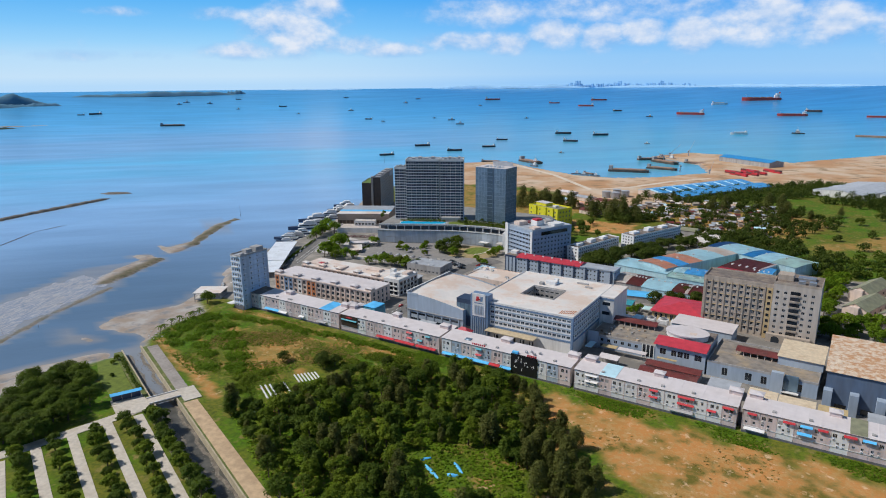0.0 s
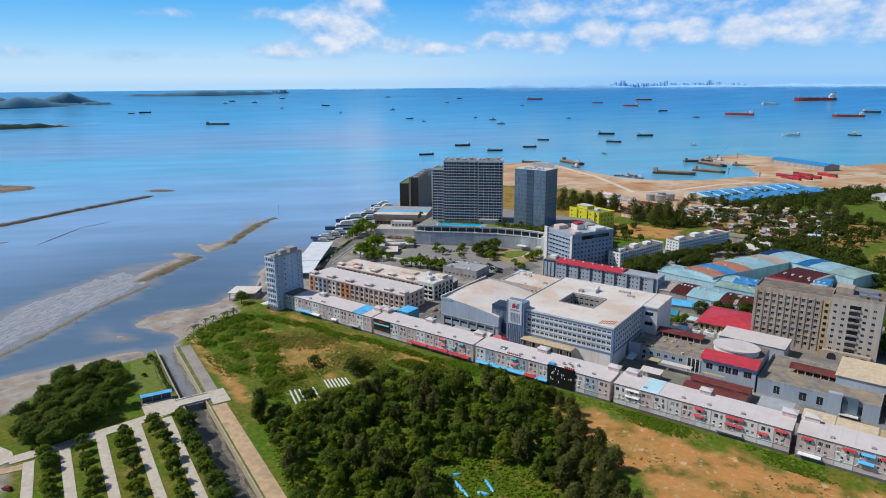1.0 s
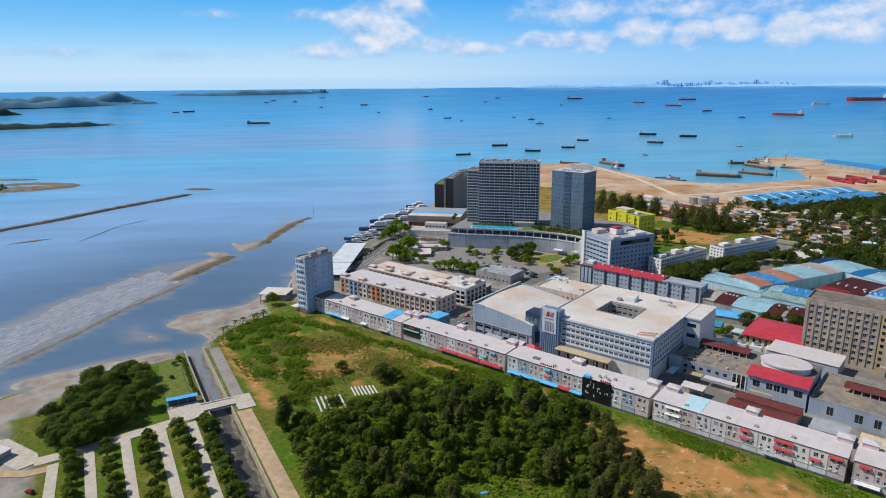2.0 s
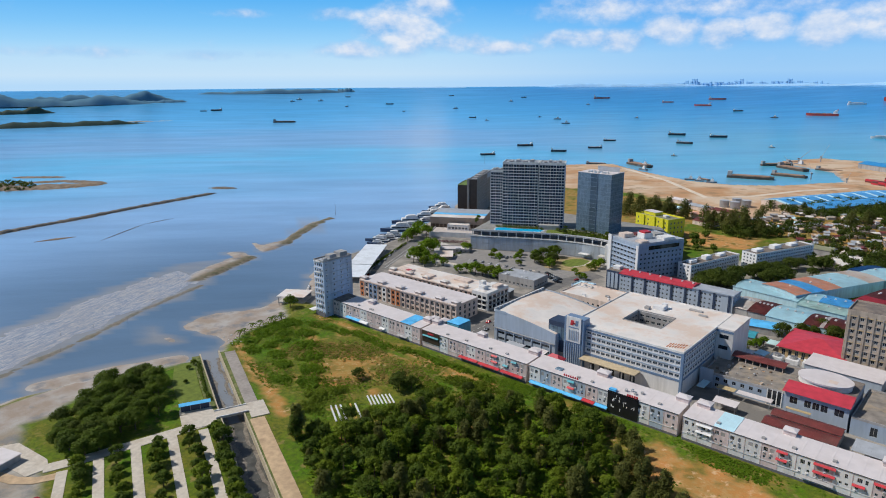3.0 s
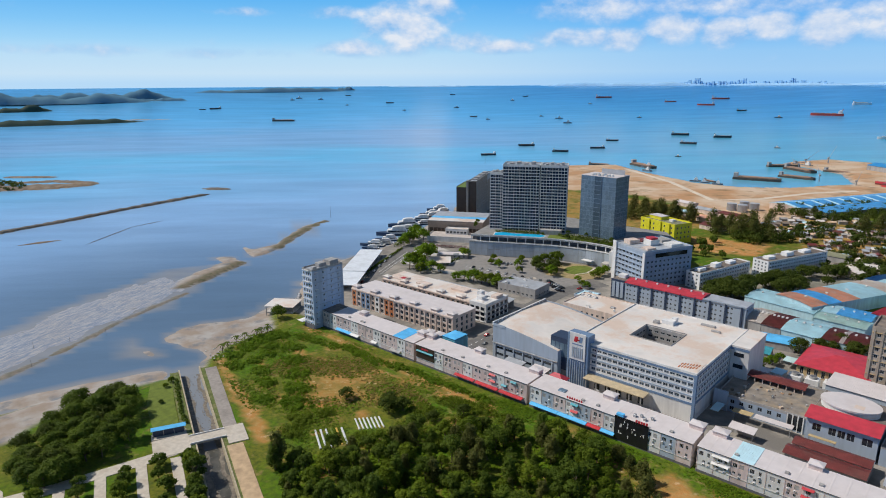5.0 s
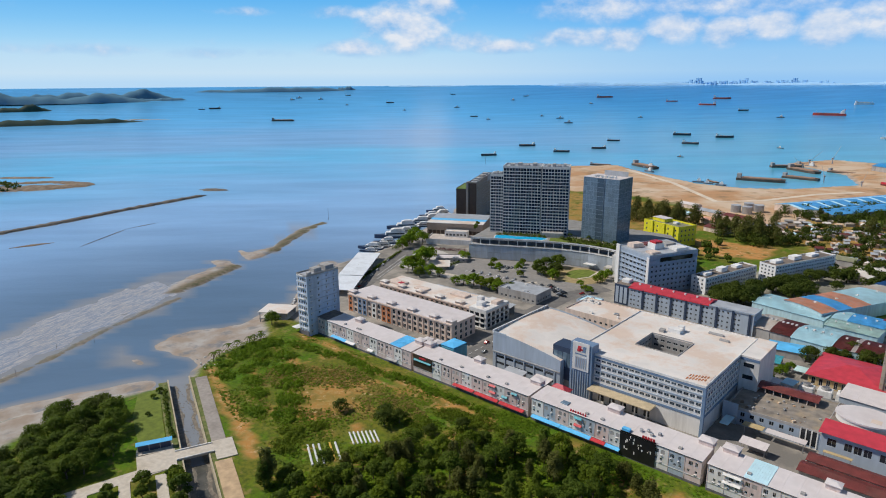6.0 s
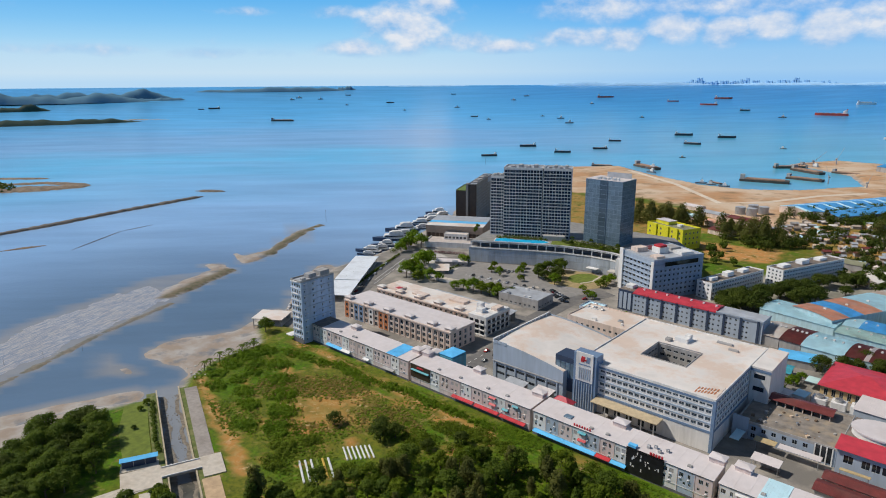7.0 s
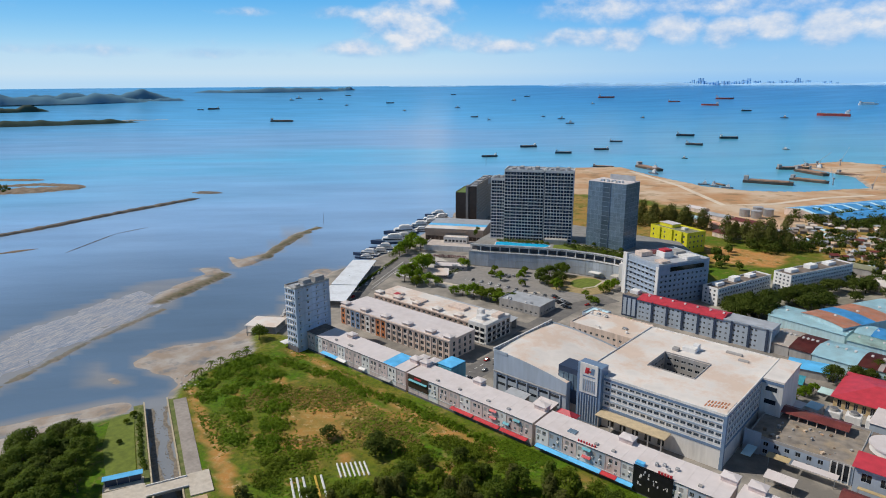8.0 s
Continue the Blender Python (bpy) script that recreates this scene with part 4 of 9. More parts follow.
for row, xs in ((r1, (24, 36, 38)), (r2, (18, 33, 51, 63)), (r3, (28, 36, 72)), (r4, (14, 33, 45, 60)), (r5, (12, 27, 51, 66))):
    for x in xs:
        box_part("roof_hatch", GREYWALL, row, x, 2.0, 12.1, x + 1.6, 3.4, 12.9, bevel=0.06)
for x0, x1 in ((53, 55), (134, 136), (219, 221.5), (303, 305.5)):
    sl = thing("alley_wall", at(x0 + 0.03, 8, GROUND), "dark plastered wall closing a shophouse alley", "wall", "alley walls")
    box_part("wall", DARKWALL, sl, 0, 0, 0, x1 - x0 - 0.06, 0.3, 6.5)

# ---- narrow block beside the water ----
lb = thing("apartment_block", at(-44, -5, GROUND), "narrow ten-storey pale blue apartment block by the water", "apartment block")
walls(lb, 10.5, 26, 41, material("pale_blue_plaster", (0.53, 0.62, 0.75), 0.65, vary=0.1, stain=0.3, streak=True), {"front": ([(0.9, 2.4), (3.5, 5.1), (6.0, 7.6), (8.3, 9.6)], storeys(0.8, 10, 3.95, 1.0, 1.9)), "right": ([(2.2, 3.0), (8.6, 9.8), (15.5, 16.3), (21.4, 22.2)], storeys(0.8, 10, 3.95, 1.4, 1.2)), "left": (spread(26, 6, 1.4), storeys(0.8, 10, 3.95, 1.2, 1.5))})
flat_roof(lb, 10.5, 26, 41, ROOFGREY, 0.9, edge=GREYWALL)
for k in range(10):
    box_part("floor_band", WHITE, lb, -0.06, -0.32, 4.55 + 3.95 * k, 8.0, -0.003, 4.85 + 3.95 * k)
    box_part("side_band", BLUEGREY, lb, 10.503, 5 if k % 2 else 12, 4.5 + 3.95 * k, 10.8, 26, 4.75 + 3.95 * k)
    for y0 in (1.6, 8.2, 15.0, 20.8):
        box_part("window_hood", WHITE, lb, 10.81, y0, 3.9 + 3.95 * k, 11.5, y0 + 2.4, 4.1 + 3.95 * k)
    if k % 2:
        box_part("balcony", WHITE, lb, 3.2, -1.0, 4.9 + 3.95 * k, 7.9, -0.33, 5.7 + 3.95 * k, bevel=0.05)
for x, y, w, d, h in ((2, 9, 5, 6, 2.6), (1.5, 17, 7, 7, 3.2), (6, 3, 2, 3, 1.4)):
    box_part("roof_room", GREYWALL, lb, x, y, 41.03, x + w, y + d, 41 + h, bevel=0.08)
box_part("ground_canopy", WHITE, lb, -6, -2.2, 3.2, -0.1, 5, 3.6)
box_part("shop_base", DARKWALL, lb, -0.05, -0.35, -0.4, 10.55, -0.004, 3.0)

# ---- open pavilion on the shore ----
pav = thing("pavilion", at(-88, -8, GROUND, 32), "open flat-roofed pavilion on posts at the water", "pavilion")
for x in (0.5, 7.5, 14.5, 20.5):
    for y in (0.5, 16.5):
        box_part("post", GREYWALL, pav, x - 0.2, y - 0.2, -4, x + 0.2, y + 0.2, 4.6)
box_part("roof", ROOFHALL, pav, -0.6, -0.6, 4.6, 21.6, 17.6, 5.0, bevel=0.08)
box_part("deck", CONCRETE, pav, 0, 0, -0.6, 21, 17, 0.15)
box_part("back_wall", GREYWALL, pav, 6, 16.75, 0.15, 20.25, 16.95, 4.6)

# ---- hospital with its sign tower and courtyard ----
hos = thing("hospital", at(138, 40, GROUND), "white five-storey hospital with blue-grey bands and courtyard", "hospital")
HR = [(7.4, 8.0), (11.6, 13.1), (15.2, 16.7), (18.8, 20.3), (22.2, 23.3)]
HC = [(11.5 + 3.05 * k, 13.9 + 3.05 * k) for k in range(18)]
walls(hos, 67, 75, 25.5, WHITE, {"front": (HC, HR[1:]), "right": (spread(48, 13, 2.2), HR[1:]), "back": (spread(67, 18, 2.2), HR[1:]), "left": (spread(75, 18, 2.2), HR[1:])}, limit=280, glass=SOFTGLASS)
for z0, z1, m in ((9.2, 10.4, STEELBLUE), (23.9, 25.2, STEELBLUE), (17.2, 17.9, BLUEGREY), (13.7, 14.3, BLUEGREY), (20.8, 21.4, BLUEGREY)):
    box_part("band", m, hos, 10.5, -0.20, z0, 66.2, -0.004, z1)
    box_part("band", m, hos, 67.004, 0.9, z0, 67.2, 47.9, z1)
box_part("corner_pier", STEELBLUE, hos, 66.2, -0.5, 0, 67.6, 0.9, 25.3)
for x0, y0, x1, y1 in ((0.05, 0.05, 66.95, 25.5), (0.05, 46.5, 66.95, 74.95), (0.05, 25.5, 20.5, 46.5), (43.5, 25.5, 66.95, 46.5)):
    box_part("roof", ROOFHALL, hos, x0, y0, 25.1, x1, y1, 25.52)
for x0, y0, x1, y1 in ((-0.1, -0.25, 67.25, 0.2), (-0.1, 74.8, 67.25, 75.1), (-0.1, 0.2, 0.2, 74.8), (66.8, 0.2, 67.25, 74.8)):
    box_part("parapet", WHITE, hos, x0, y0, 25.0, x1, y1, 26.15)
for x0, y0, x1, y1 in ((20.2, 25.2, 43.8, 25.5), (20.2, 46.5, 43.8, 46.8), (20.2, 25.5, 20.5, 46.5), (43.5, 25.5, 43.8, 46.5)):
    box_part("courtyard_kerb", GREYWALL, hos, x0, y0, 25.53, x1, y1, 26.0)
bm = bmesh.new()
cw = spread(23, 6, 2.4)
cd = spread(21, 5, 2.4)
for o, u, W, cols in (((43.5, 25.5, 0), (-1, 0, 0), 23, cw), ((43.5, 46.5, 0), (0, -1, 0), 21, cd), ((20.5, 46.5, 0), (1, 0, 0), 23, cw), ((20.5, 25.5, 0), (0, 1, 0), 21, cd)):
    add_facade(bm, o, u, W, 8, 25.1, cols, HR[1:])
bmesh.ops.remove_doubles(bm, verts=bm.verts[:], dist=0.001)
part("courtyard_wall", bm, GREYWALL, hos)
box_part("courtyard_floor", CONCRETE, hos, 20.5, 25.5, 7.6, 43.5, 46.5, 8.0)
for (ox, oy), (ux, uy), turn, cols in (((43.5, 25.5), (-1, 0), 180, cw), ((43.5, 46.5), (0, -1), 270, cd), ((20.5, 46.5), (1, 0), 0, cw), ((20.5, 25.5), (0, 1), 90, cd)):
    for c in cols:
        for q in HR[1:]:
            piece("window", window_mesh(c[1] - c[0], q[1] - q[0]), hos, at(ox + ux * c[0], oy + uy * c[0], q[0], turn))
# wing at the far right corner
box_part("wing", WHITE, hos, 67.22, 48, 0, 76.5, 76.5, 25.0)
box_part("wing_roof", ROOFHALL, hos, 67.26, 47.7, 25.0, 76.8, 76.8, 25.9)
for z0 in (13.5, 20.0):
    box_part("wing_slot", GLASS, hos, 69, 47.9, z0, 74, 48.1, z0 + 2.2)
box_part("wing_band", STEELBLUE, hos, 67.22, 47.75, 23.6, 76.6, 47.995, 24.95)
# sign tower
box_part("sign_tower", STEELBLUE, hos, -2.2, -2.6, 0, 10.6, 4.0, 30.2, bevel=0.1)
box_part("sign_panel", WHITE, hos, -0.6, -3.1, 15.5, 9.0, -2.61, 31.0, label="white sign panel", bevel=0.12)
for k in range(6):
    box_part("fin", BLUEGREY, hos, 1.2 + k * 1.15, -3.35, 17.0, 1.75 + k * 1.15, -3.12, 23.0)
for k in range(8):
    box_part("louvre", BLUEGREY, hos, -1.2 + k * 1.4, -3.0, 1.0, -0.9 + k * 1.4, -2.62, 14.8)
for dims, m in (((2.0, 26.0, 4.0, 29.0), RED), ((5.0, 26.0, 6.8, 29.2), STEELBLUE), ((3.4, 26.8, 5.4, 27.6), RED)):
    bm = bmesh.new()
    add_prism(bm, [(dims[0], dims[1]), (dims[2], dims[1]), (dims[2] + 0.5, dims[3]), (dims[0] + 0.5, dims[3])], 0, 0.12)
    lg = part("logo_shape", bm, m, hos)
    lg.matrix_local = Matrix.Translation((0, -3.12, 0)) @ Matrix.Rotation(radians(90), 4, "X")
box_part("sign_bar", STEELBLUE, hos, 1.0, -3.2, 24.3, 7.6, -3.12, 24.9)
box_part("dark_bay", NAVY, hos, -14.2, -0.3, 6, -2.3, 10, 24.5, label="navy glazed bay beside the sign tower")
for k in range(4):
    box_part("bay_glass", BLUEGLASS, hos, -13.6 + k * 2.8, -0.42, 13.5, -11.2 + k * 2.8, -0.31, 21.5)
box_part("bay_base", GREYWALL, hos, -14.0, 0.0, 0, -2.3, 9.8, 6)
box_part("entrance_canopy", material("cream_canopy", (0.55, 0.44, 0.28), 0.7, stain=0.3), hos, 10.8, -7.5, 8.4, 45, -0.6, 9.0, bevel=0.1)
for k in range(6):
    box_part("canopy_post", GREYWALL, hos, 12 + k * 6.2, -7.0, 0, 12.5 + k * 6.2, -6.5, 8.4)
for k in range(5):
    box_part("ground_opening", GLASS, hos, 14 + k * 6.2, -0.09, 1.0, 17.0 + k * 6.2, -0.004, 4.6)
for x, y, w, d, h in ((26, 54, 7, 4, 2.4), (30, 58, 3, 3, 3.4), (52, 60, 5, 1.5, 1.0), (22, 51, 3, 3, 1.6), (4, 2, 5, 5, 1.6), (44, 66, 8, 2, 0.9)):
    box_part("roof_plant", GREYWALL if h < 2 else WHITE, hos, x, y, 25.53, x + w, y + d, 25.5 + h, bevel=0.08)
for k in range(14):
    a = 56.5 + (k % 7) * 1.25
    box_part("orange_bar", ORANGE, hos, a, 3.0 + (k // 7) * 3.6 + 0.5 * (k % 7), 25.55, a + 0.55, 5.6 + (k // 7) * 3.6 + 0.5 * (k % 7), 25.7)
for k in range(12):
    bm = bmesh.new()
    add_tube(bm, (66.9, 1.5 + k * 1.0, 26.1), (66.9, 1.5 + k * 1.0, 27.2), 0.06, 0.05, 4)
    part("railing_post", bm, STEELBLUE, hos)

# ---- big hall with the bulging roof ----
wh = thing("event_hall", at(86, 36, GROUND), "big pale hall with a curved weathered roof", "hall")


def hall_top(x):
    return 22.8 - 5.0 * max(0.0, (x - 6) / 39) ** 1.6


bm = bmesh.new()
xs = [45 * k / 15 for k in range(16)]
fr = [bm.verts.new((x, 0, hall_top(x))) for x in xs]
lo = [bm.verts.new((x, 0, 0)) for x in xs]
bk = [bm.verts.new((x, 56, hall_top(x))) for x in xs]
bl = [bm.verts.new((x, 56, 0)) for x in xs]
for k in range(15):
    bm.faces.new((lo[k], lo[k + 1], fr[k + 1], fr[k]))
    bm.faces.new((bl[k + 1], bl[k], bk[k], bk[k + 1]))
bm.faces.new((bl[0], lo[0], fr[0], bk[0]))
bm.faces.new((lo[15], bl[15], bk[15], fr[15]))
part("wall", bm, BLUEGREY, wh)
bm = bmesh.new()
ra = [[bm.verts.new((x, y, hall_top(x) - 0.9 + 1.1 * math.sin(math.pi * y / 56))) for x in xs] for y in (0.3, 14, 28, 42, 55.7)]
for j in range(4):
    for k in range(15):
        bm.faces.new((ra[j][k], ra[j][k + 1], ra[j + 1][k + 1], ra[j + 1][k])).smooth = True
part("roof", bm, ROOFHALL, wh)
box_part("parapet", WHITE, wh, -0.3, -0.2, 21.8, 0.5, 56.2, 23.9)
for k in range(14):
    box_part("parapet_panel", GREYWALL, wh, 0.52, 1 + 4 * k, 22.0, 0.62, 4 + 4 * k, 23.6)
box_part("parapet_front", BLUEGREY, wh, 0.52, -0.25, 21.6, 9, 0.2, 23.2)
for z in (4.2, 8.2):
    for k in range(6):
        box_part("slot_opening", GLASS, wh, 2.9 + 6.6 * k, -0.12, z, 8.2 + 6.6 * k, -0.004, z + 1.3)
for k in range(7):
    box_part("buttress", BLUEGREY, wh, 1.7 + 6.6 * k, -0.5, 0, 2.5 + 6.6 * k, -0.004, 10.8, bevel=0.1)
box_part("ledge", GREYWALL, wh, 0, -0.6, 10.9, 45, -0.125, 11.4)
box_part("red_hip_room", PINKISH, r3, 0.5, 14.6, 0, 9.5, 21, 11.0)
bm = bmesh.new()
v = [bm.verts.new(p) for p in ((-0.3, 13.8, 11.0), (10.3, 13.8, 11.0), (10.3, 21.8, 11.0), (-0.3, 21.8, 11.0), (3.5, 17.8, 13.8), (6.5, 17.8, 13.8))]
for f in ((0, 1, 5, 4), (1, 2, 5), (2, 3, 4, 5), (3, 0, 4), (3, 2, 1, 0)):
    bm.faces.new([v[i] for i in f])
part("red_hip_roof", bm, ROOFRED, r3)

# ---- rows behind: arcaded shophouses ----


def arch_row(x, y, w, d, h, rot, wall, label, bays, accents, seed, roof=ROOFWHITE):
    e = thing("arcade_row", at(x, y, GROUND, rot), label, "shophouses", "arcaded shophouses")
    bw = w / bays
    cols = [(bw * k + bw * 0.24, bw * k + bw * 0.76) for k in range(bays)]
    rows = [(0.8, 3.4), (4.9, 7.2), (8.4, h - 1.7)]
    walls(e, w, d, h, wall, {"front": (cols, rows), "right": (spread(d, 4, 2.0), rows), "left": (spread(d, 4, 2.0), rows), "back": (spread(w, bays // 2, 1.8), rows)}, mullions=1, limit=84)
    for k in range(bays + 1):
        box_part("pilaster", wall, e, bw * k - 0.35, -0.45, 0, bw * k + 0.35, -0.004, h - 0.9, bevel=0.06)
    for k in range(bays):
        bm = bmesh.new()
        for s in range(7):
            q0, q1 = math.pi * s / 7, math.pi * (s + 1) / 7
            r0, r1 = bw * 0.26, bw * 0.26 + 0.35
            c = bw * (k + 0.5)
            zz = h - 2.6
            pts = [(c + r0 * math.cos(q0), zz + r0 * math.sin(q0)), (c + r1 * math.cos(q0), zz + r1 * math.sin(q0)), (c + r1 * math.cos(q1), zz + r1 * math.sin(q1)), (c + r0 * math.cos(q1), zz + r0 * math.sin(q1))]
            f0 = [bm.verts.new((p[0], -0.3, p[1])) for p in pts]
            f1 = [bm.verts.new((p[0], -0.004, p[1])) for p in pts]
            bm.faces.new(f0)
            for i in range(4):
                j = (i + 1) % 4
                bm.faces.new((f0[j], f0[i], f1[i], f1[j]))
        bmesh.ops.remove_doubles(bm, verts=bm.verts[:], dist=0.002)
        part("arch", bm, wall, e)
    for k, m in accents.items():
        box_part("painted_bay", m, e, bw * k + 0.36, -0.32, 0.2, bw * (k + 1) - 0.36, -0.005, h - 1.0)
        for z in (1.2, 5.2, 8.8):
            box_part("bay_window", GLASS, e, bw * k + bw * 0.3, -0.4, z, bw * k + bw * 0.7, -0.325, z + 2.0)
    box_part("cornice", wall, e, -0.4, -0.7, h - 0.85, w + 0.4, -0.005, h + 0.25, bevel=0.12)
    box_part("side_cornice", wall, e, w + 0.005, 0, h - 0.85, w + 0.45, d, h + 0.25, bevel=0.12)
    box_part("roof", roof, e, -0.2, 0.02, h - 0.1, w + 0.2, d + 0.2, h + 0.3)
    for k in range(0, bays + 1, max(3, bays // 5)):
        roof_hut(e, min(bw * k, w - 5), 0.2, h + 0.35, 5.4, 4.6, 1.5, wall, roof)
    return e


arch_row(-53, 45, 98, 24, 13, 1.0, CREAM, "cream arcaded shophouse row with orange and blue bays", 20, {0: ORANGE, 2: STEELBLUE, 3: STEELBLUE, 5: WHITE, 7: ORANGE, 8: ORANGE}, 3)
rd = arch_row(-57, 80, 103, 24, 11.5, 1.0, CREAM, "white arcaded shophouse row with ornate corner house", 22, {}, 4, ROOFHALL)
box_part("corner_house", WHITE, rd, 89, -2.0, 0, 103.4, 24.5, 13.5)
for x0, x1 in ((90, 93), (94.5, 97.5), (99, 102)):
    for z in (1.2, 4.8, 8.6):
        box_part("corner_window", GLASS, rd, x0, -2.14, z, x1, -2.004, z + 2.2)
        box_part("corner_balcony", WHITE, rd, x0 - 0.3, -2.9, z - 0.9, x1 + 0.3, -2.145, z - 0.2)
for y0 in (0, 5, 10, 15, 20):
    for z in (1.2, 4.8, 8.6):
        box_part("corner_window", GLASS, rd, 103.404, y0, z, 103.54, y0 + 3, z + 2.2)
        box_part("corner_balcony", STEEL, rd, 103.545, y0 - 0.4, z - 0.9, 104.3, y0 + 3.4, z - 0.2)
for x, y, w, d, h in ((92, 2, 5, 5, 3.0), (88, 8, 4, 4, 4.4), (97, 12, 5, 8, 2.0), (60, 12, 14, 7, 1.6), (30, 6, 12, 6, 1.2), (6, 4, 13, 8, 1.5)):
    box_part("roof_room", WHITE if h > 2 else CREAM, rd, x, y, 11.82 if x < 88 else 13.52, x + w, y + d, (11.8 if x < 88 else 13.5) + h, bevel=0.1)
box_part("red_roof_strip", RED, rd, 14, 5, 13.32, 18, 9, 13.5)
ANNEXBLUE = material("faded_teal_plaster", (0.10, 0.36, 0.46), 0.7, vary=0.12, stain=0.3, streak=True)
for x, y, w, d, h, m in ((61, 18.5, 10, 12, 12.5, ANNEXBLUE), (47, 16.2, 6, 6, 12.4, PINKISH), (54.5, 16.2, 6, 7, 12.4, PINKISH)):
    sb = thing("rear_annex", at(x, y, GROUND), "painted annex behind the shophouse rows", "annex", "rear annexes")
    box_part("wall", m, sb, 0, 0, 0, w, d, h)
    roof_hut(sb, 0.4, 0.4, h + 0.4, w - 0.8, d - 0.8, 0.5, m, ROOFWHITE if m is PINKISH else SKYBLUE)

# ---- podium with its arcade, pool deck and towers ----
DECK = 23.0
ARC = [(-79, 214), (-62, 221), (-46, 229.5), (-23, 241), (-1, 250.5), (23, 256), (41, 257), (54, 254.5)]
INNER = [(-78, 215.5), (-61.5, 222.5), (-46.5, 231), (-23.5, 242.5), (-1.5, 252), (22.7, 257.6), (41, 258.6), (54.5, 256)]


def inset(pts, d):
    """Move an arc away from the street side."""
    out = []
    for k, p in enumerate(pts):
        a, b2 = Vector(pts[max(k - 1, 0)]), Vector(pts[min(k + 1, len(pts) - 1)])
        t = (b2 - a).normalized()
        out.append((p[0] - t.y * d, p[1] + t.x * d))
    return out


pod = thing("podium", at(0, 0, GROUND), "curved grey car-park podium with a white arcade", "podium")
BACK_PTS = [(96, 300), (60, 345), (-60, 345), (-118, 312), (-92, 262)]
bm = bmesh.new()
add_prism(bm, ARC + BACK_PTS, -0.5, 13.6)
part("lower_wall", bm, GREYWALL, pod)
PANEL = bpy.data.meshes.new("wall_panel")
bm = bmesh.new()
add_box(bm, 0, -0.16, 0, 1, -0.004, 1)
bm.to_mesh(PANEL)
bm.free()
PANEL.materials.append(material("panel_grey", (0.42, 0.46, 0.50), 0.6, vary=0.1, pieces=0.08, stain=0.25, streak=True))
for p, q in zip(ARC, ARC[1:]):
    L = math.dist(p, q)
    ang = math.degrees(math.atan2(q[1] - p[1], q[0] - p[0]))
    cnt = max(2, round(L / 6))
    for k in range(cnt):
        for z0, z1 in ((0.5, 6.5), (6.7, 12.6)):
            m = at(p[0] + (q[0] - p[0]) * k / cnt, p[1] + (q[1] - p[1]) * k / cnt, z0, ang) @ Matrix.Translation((0.1, 0, 0)) @ Matrix.Diagonal((L / cnt - 0.2, 1, z1 - z0, 1))
            piece("wall_panel", PANEL, pod, m)
    e0 = part("coping", (lambda b: (add_box(b, -0.2, -0.5, 13.3, L + 0.2, 0.6, 14.2), b)[1])(bmesh.new()), WHITE, pod)
    e0.matrix_local = at(p[0], p[1], 0, ang)
bm = bmesh.new()
add_prism(bm, inset(INNER, 5.0) + BACK_PTS, 13.61, DECK - GROUND - 0.4)
part("upper_wall", bm, DARKWALL, pod)
bm = bmesh.new()
add_prism(bm, inset(INNER, -0.9) + BACK_PTS, DECK - GROUND - 0.4, DECK - GROUND)
part("deck", bm, material("deck_paving", (0.27, 0.26, 0.24), 0.8, vary=0.15, stain=0.4, stain_scale=0.1), pod)
for p, q in zip(INNER, INNER[1:]):
    L = math.dist(p, q)
    ang = math.degrees(math.atan2(q[1] - p[1], q[0] - p[0]))
    cnt = max(2, round(L / 8.5))
    for k in range(cnt):
        c = box_part("column", WHITE, pod, 0, -0.3, 13.62, 0.8, 0.5, DECK - GROUND - 0.41)
        c.matrix_local = at(p[0] + (q[0] - p[0]) * k / cnt, p[1] + (q[1] - p[1]) * k / cnt, 0, ang)
    for nm, z0, z1, y0 in (("balustrade", DECK - GROUND + 0.003, DECK - GROUND + 1.0, -0.7), ("fascia", DECK - GROUND - 1.0, DECK - GROUND - 0.42, -0.75)):
        c = box_part(nm, WHITE, pod, -0.1, y0, z0, L + 0.1, y0 + 0.35, z1)
        c.matrix_local = at(p[0], p[1], 0, ang)
box_part("stair_block", WHITE, pod, 51, 247, 0, 60, 257, 18.5)
box_part("gate_canopy", WHITE, pod, 22, 250, 4.6, 32, 255.6, 5.0)
box_part("ticket_room", CONCRETE, pod, 44, 246, 0, 50.8, 254, 7.0, bevel=0.1)
pool = thing("swimming_pool", at(-60, 228, DECK, 30), "bright turquoise pool on the podium deck", "pool")
POOLW = material("pool_water", (0.02, 0.50, 0.88), 0.06, vary=0.15, scale=0.3)
bm = bmesh.new()
add_prism(bm, [(0, 0), (44, -1.5), (49, 4), (42, 11), (20, 9), (8, 13), (0, 10)], 0.02, 0.12)
part("water", bm, POOLW, pool)
bm = bmesh.new()
add_prism(bm, [(-0.8, -0.8), (44.4, -2.3), (50, 4), (42.4, 11.9), (20.2, 9.9), (8, 14), (-0.8, 10.8)], 0.004, 0.06)
part("rim", bm, WHITE, pool)

tw = thing("apartment_tower", at(-66, 249, DECK, 28), "tall grey apartment tower with white balcony bands", "apartment tower")
FL = 2.98
TWALL = material("tower_grey_paint", (0.56, 0.62, 0.70), 0.65, vary=0.08, stain=0.15, streak=True)


TGLASS = material("navy_balcony_glass", (0.012, 0.022, 0.045), 0.25, vary=0.3, scale=0.4, pieces=0.5, specular=0.35)
TFRAME = material("dark_blue_frame", (0.05, 0.075, 0.12), 0.5, vary=0.2)


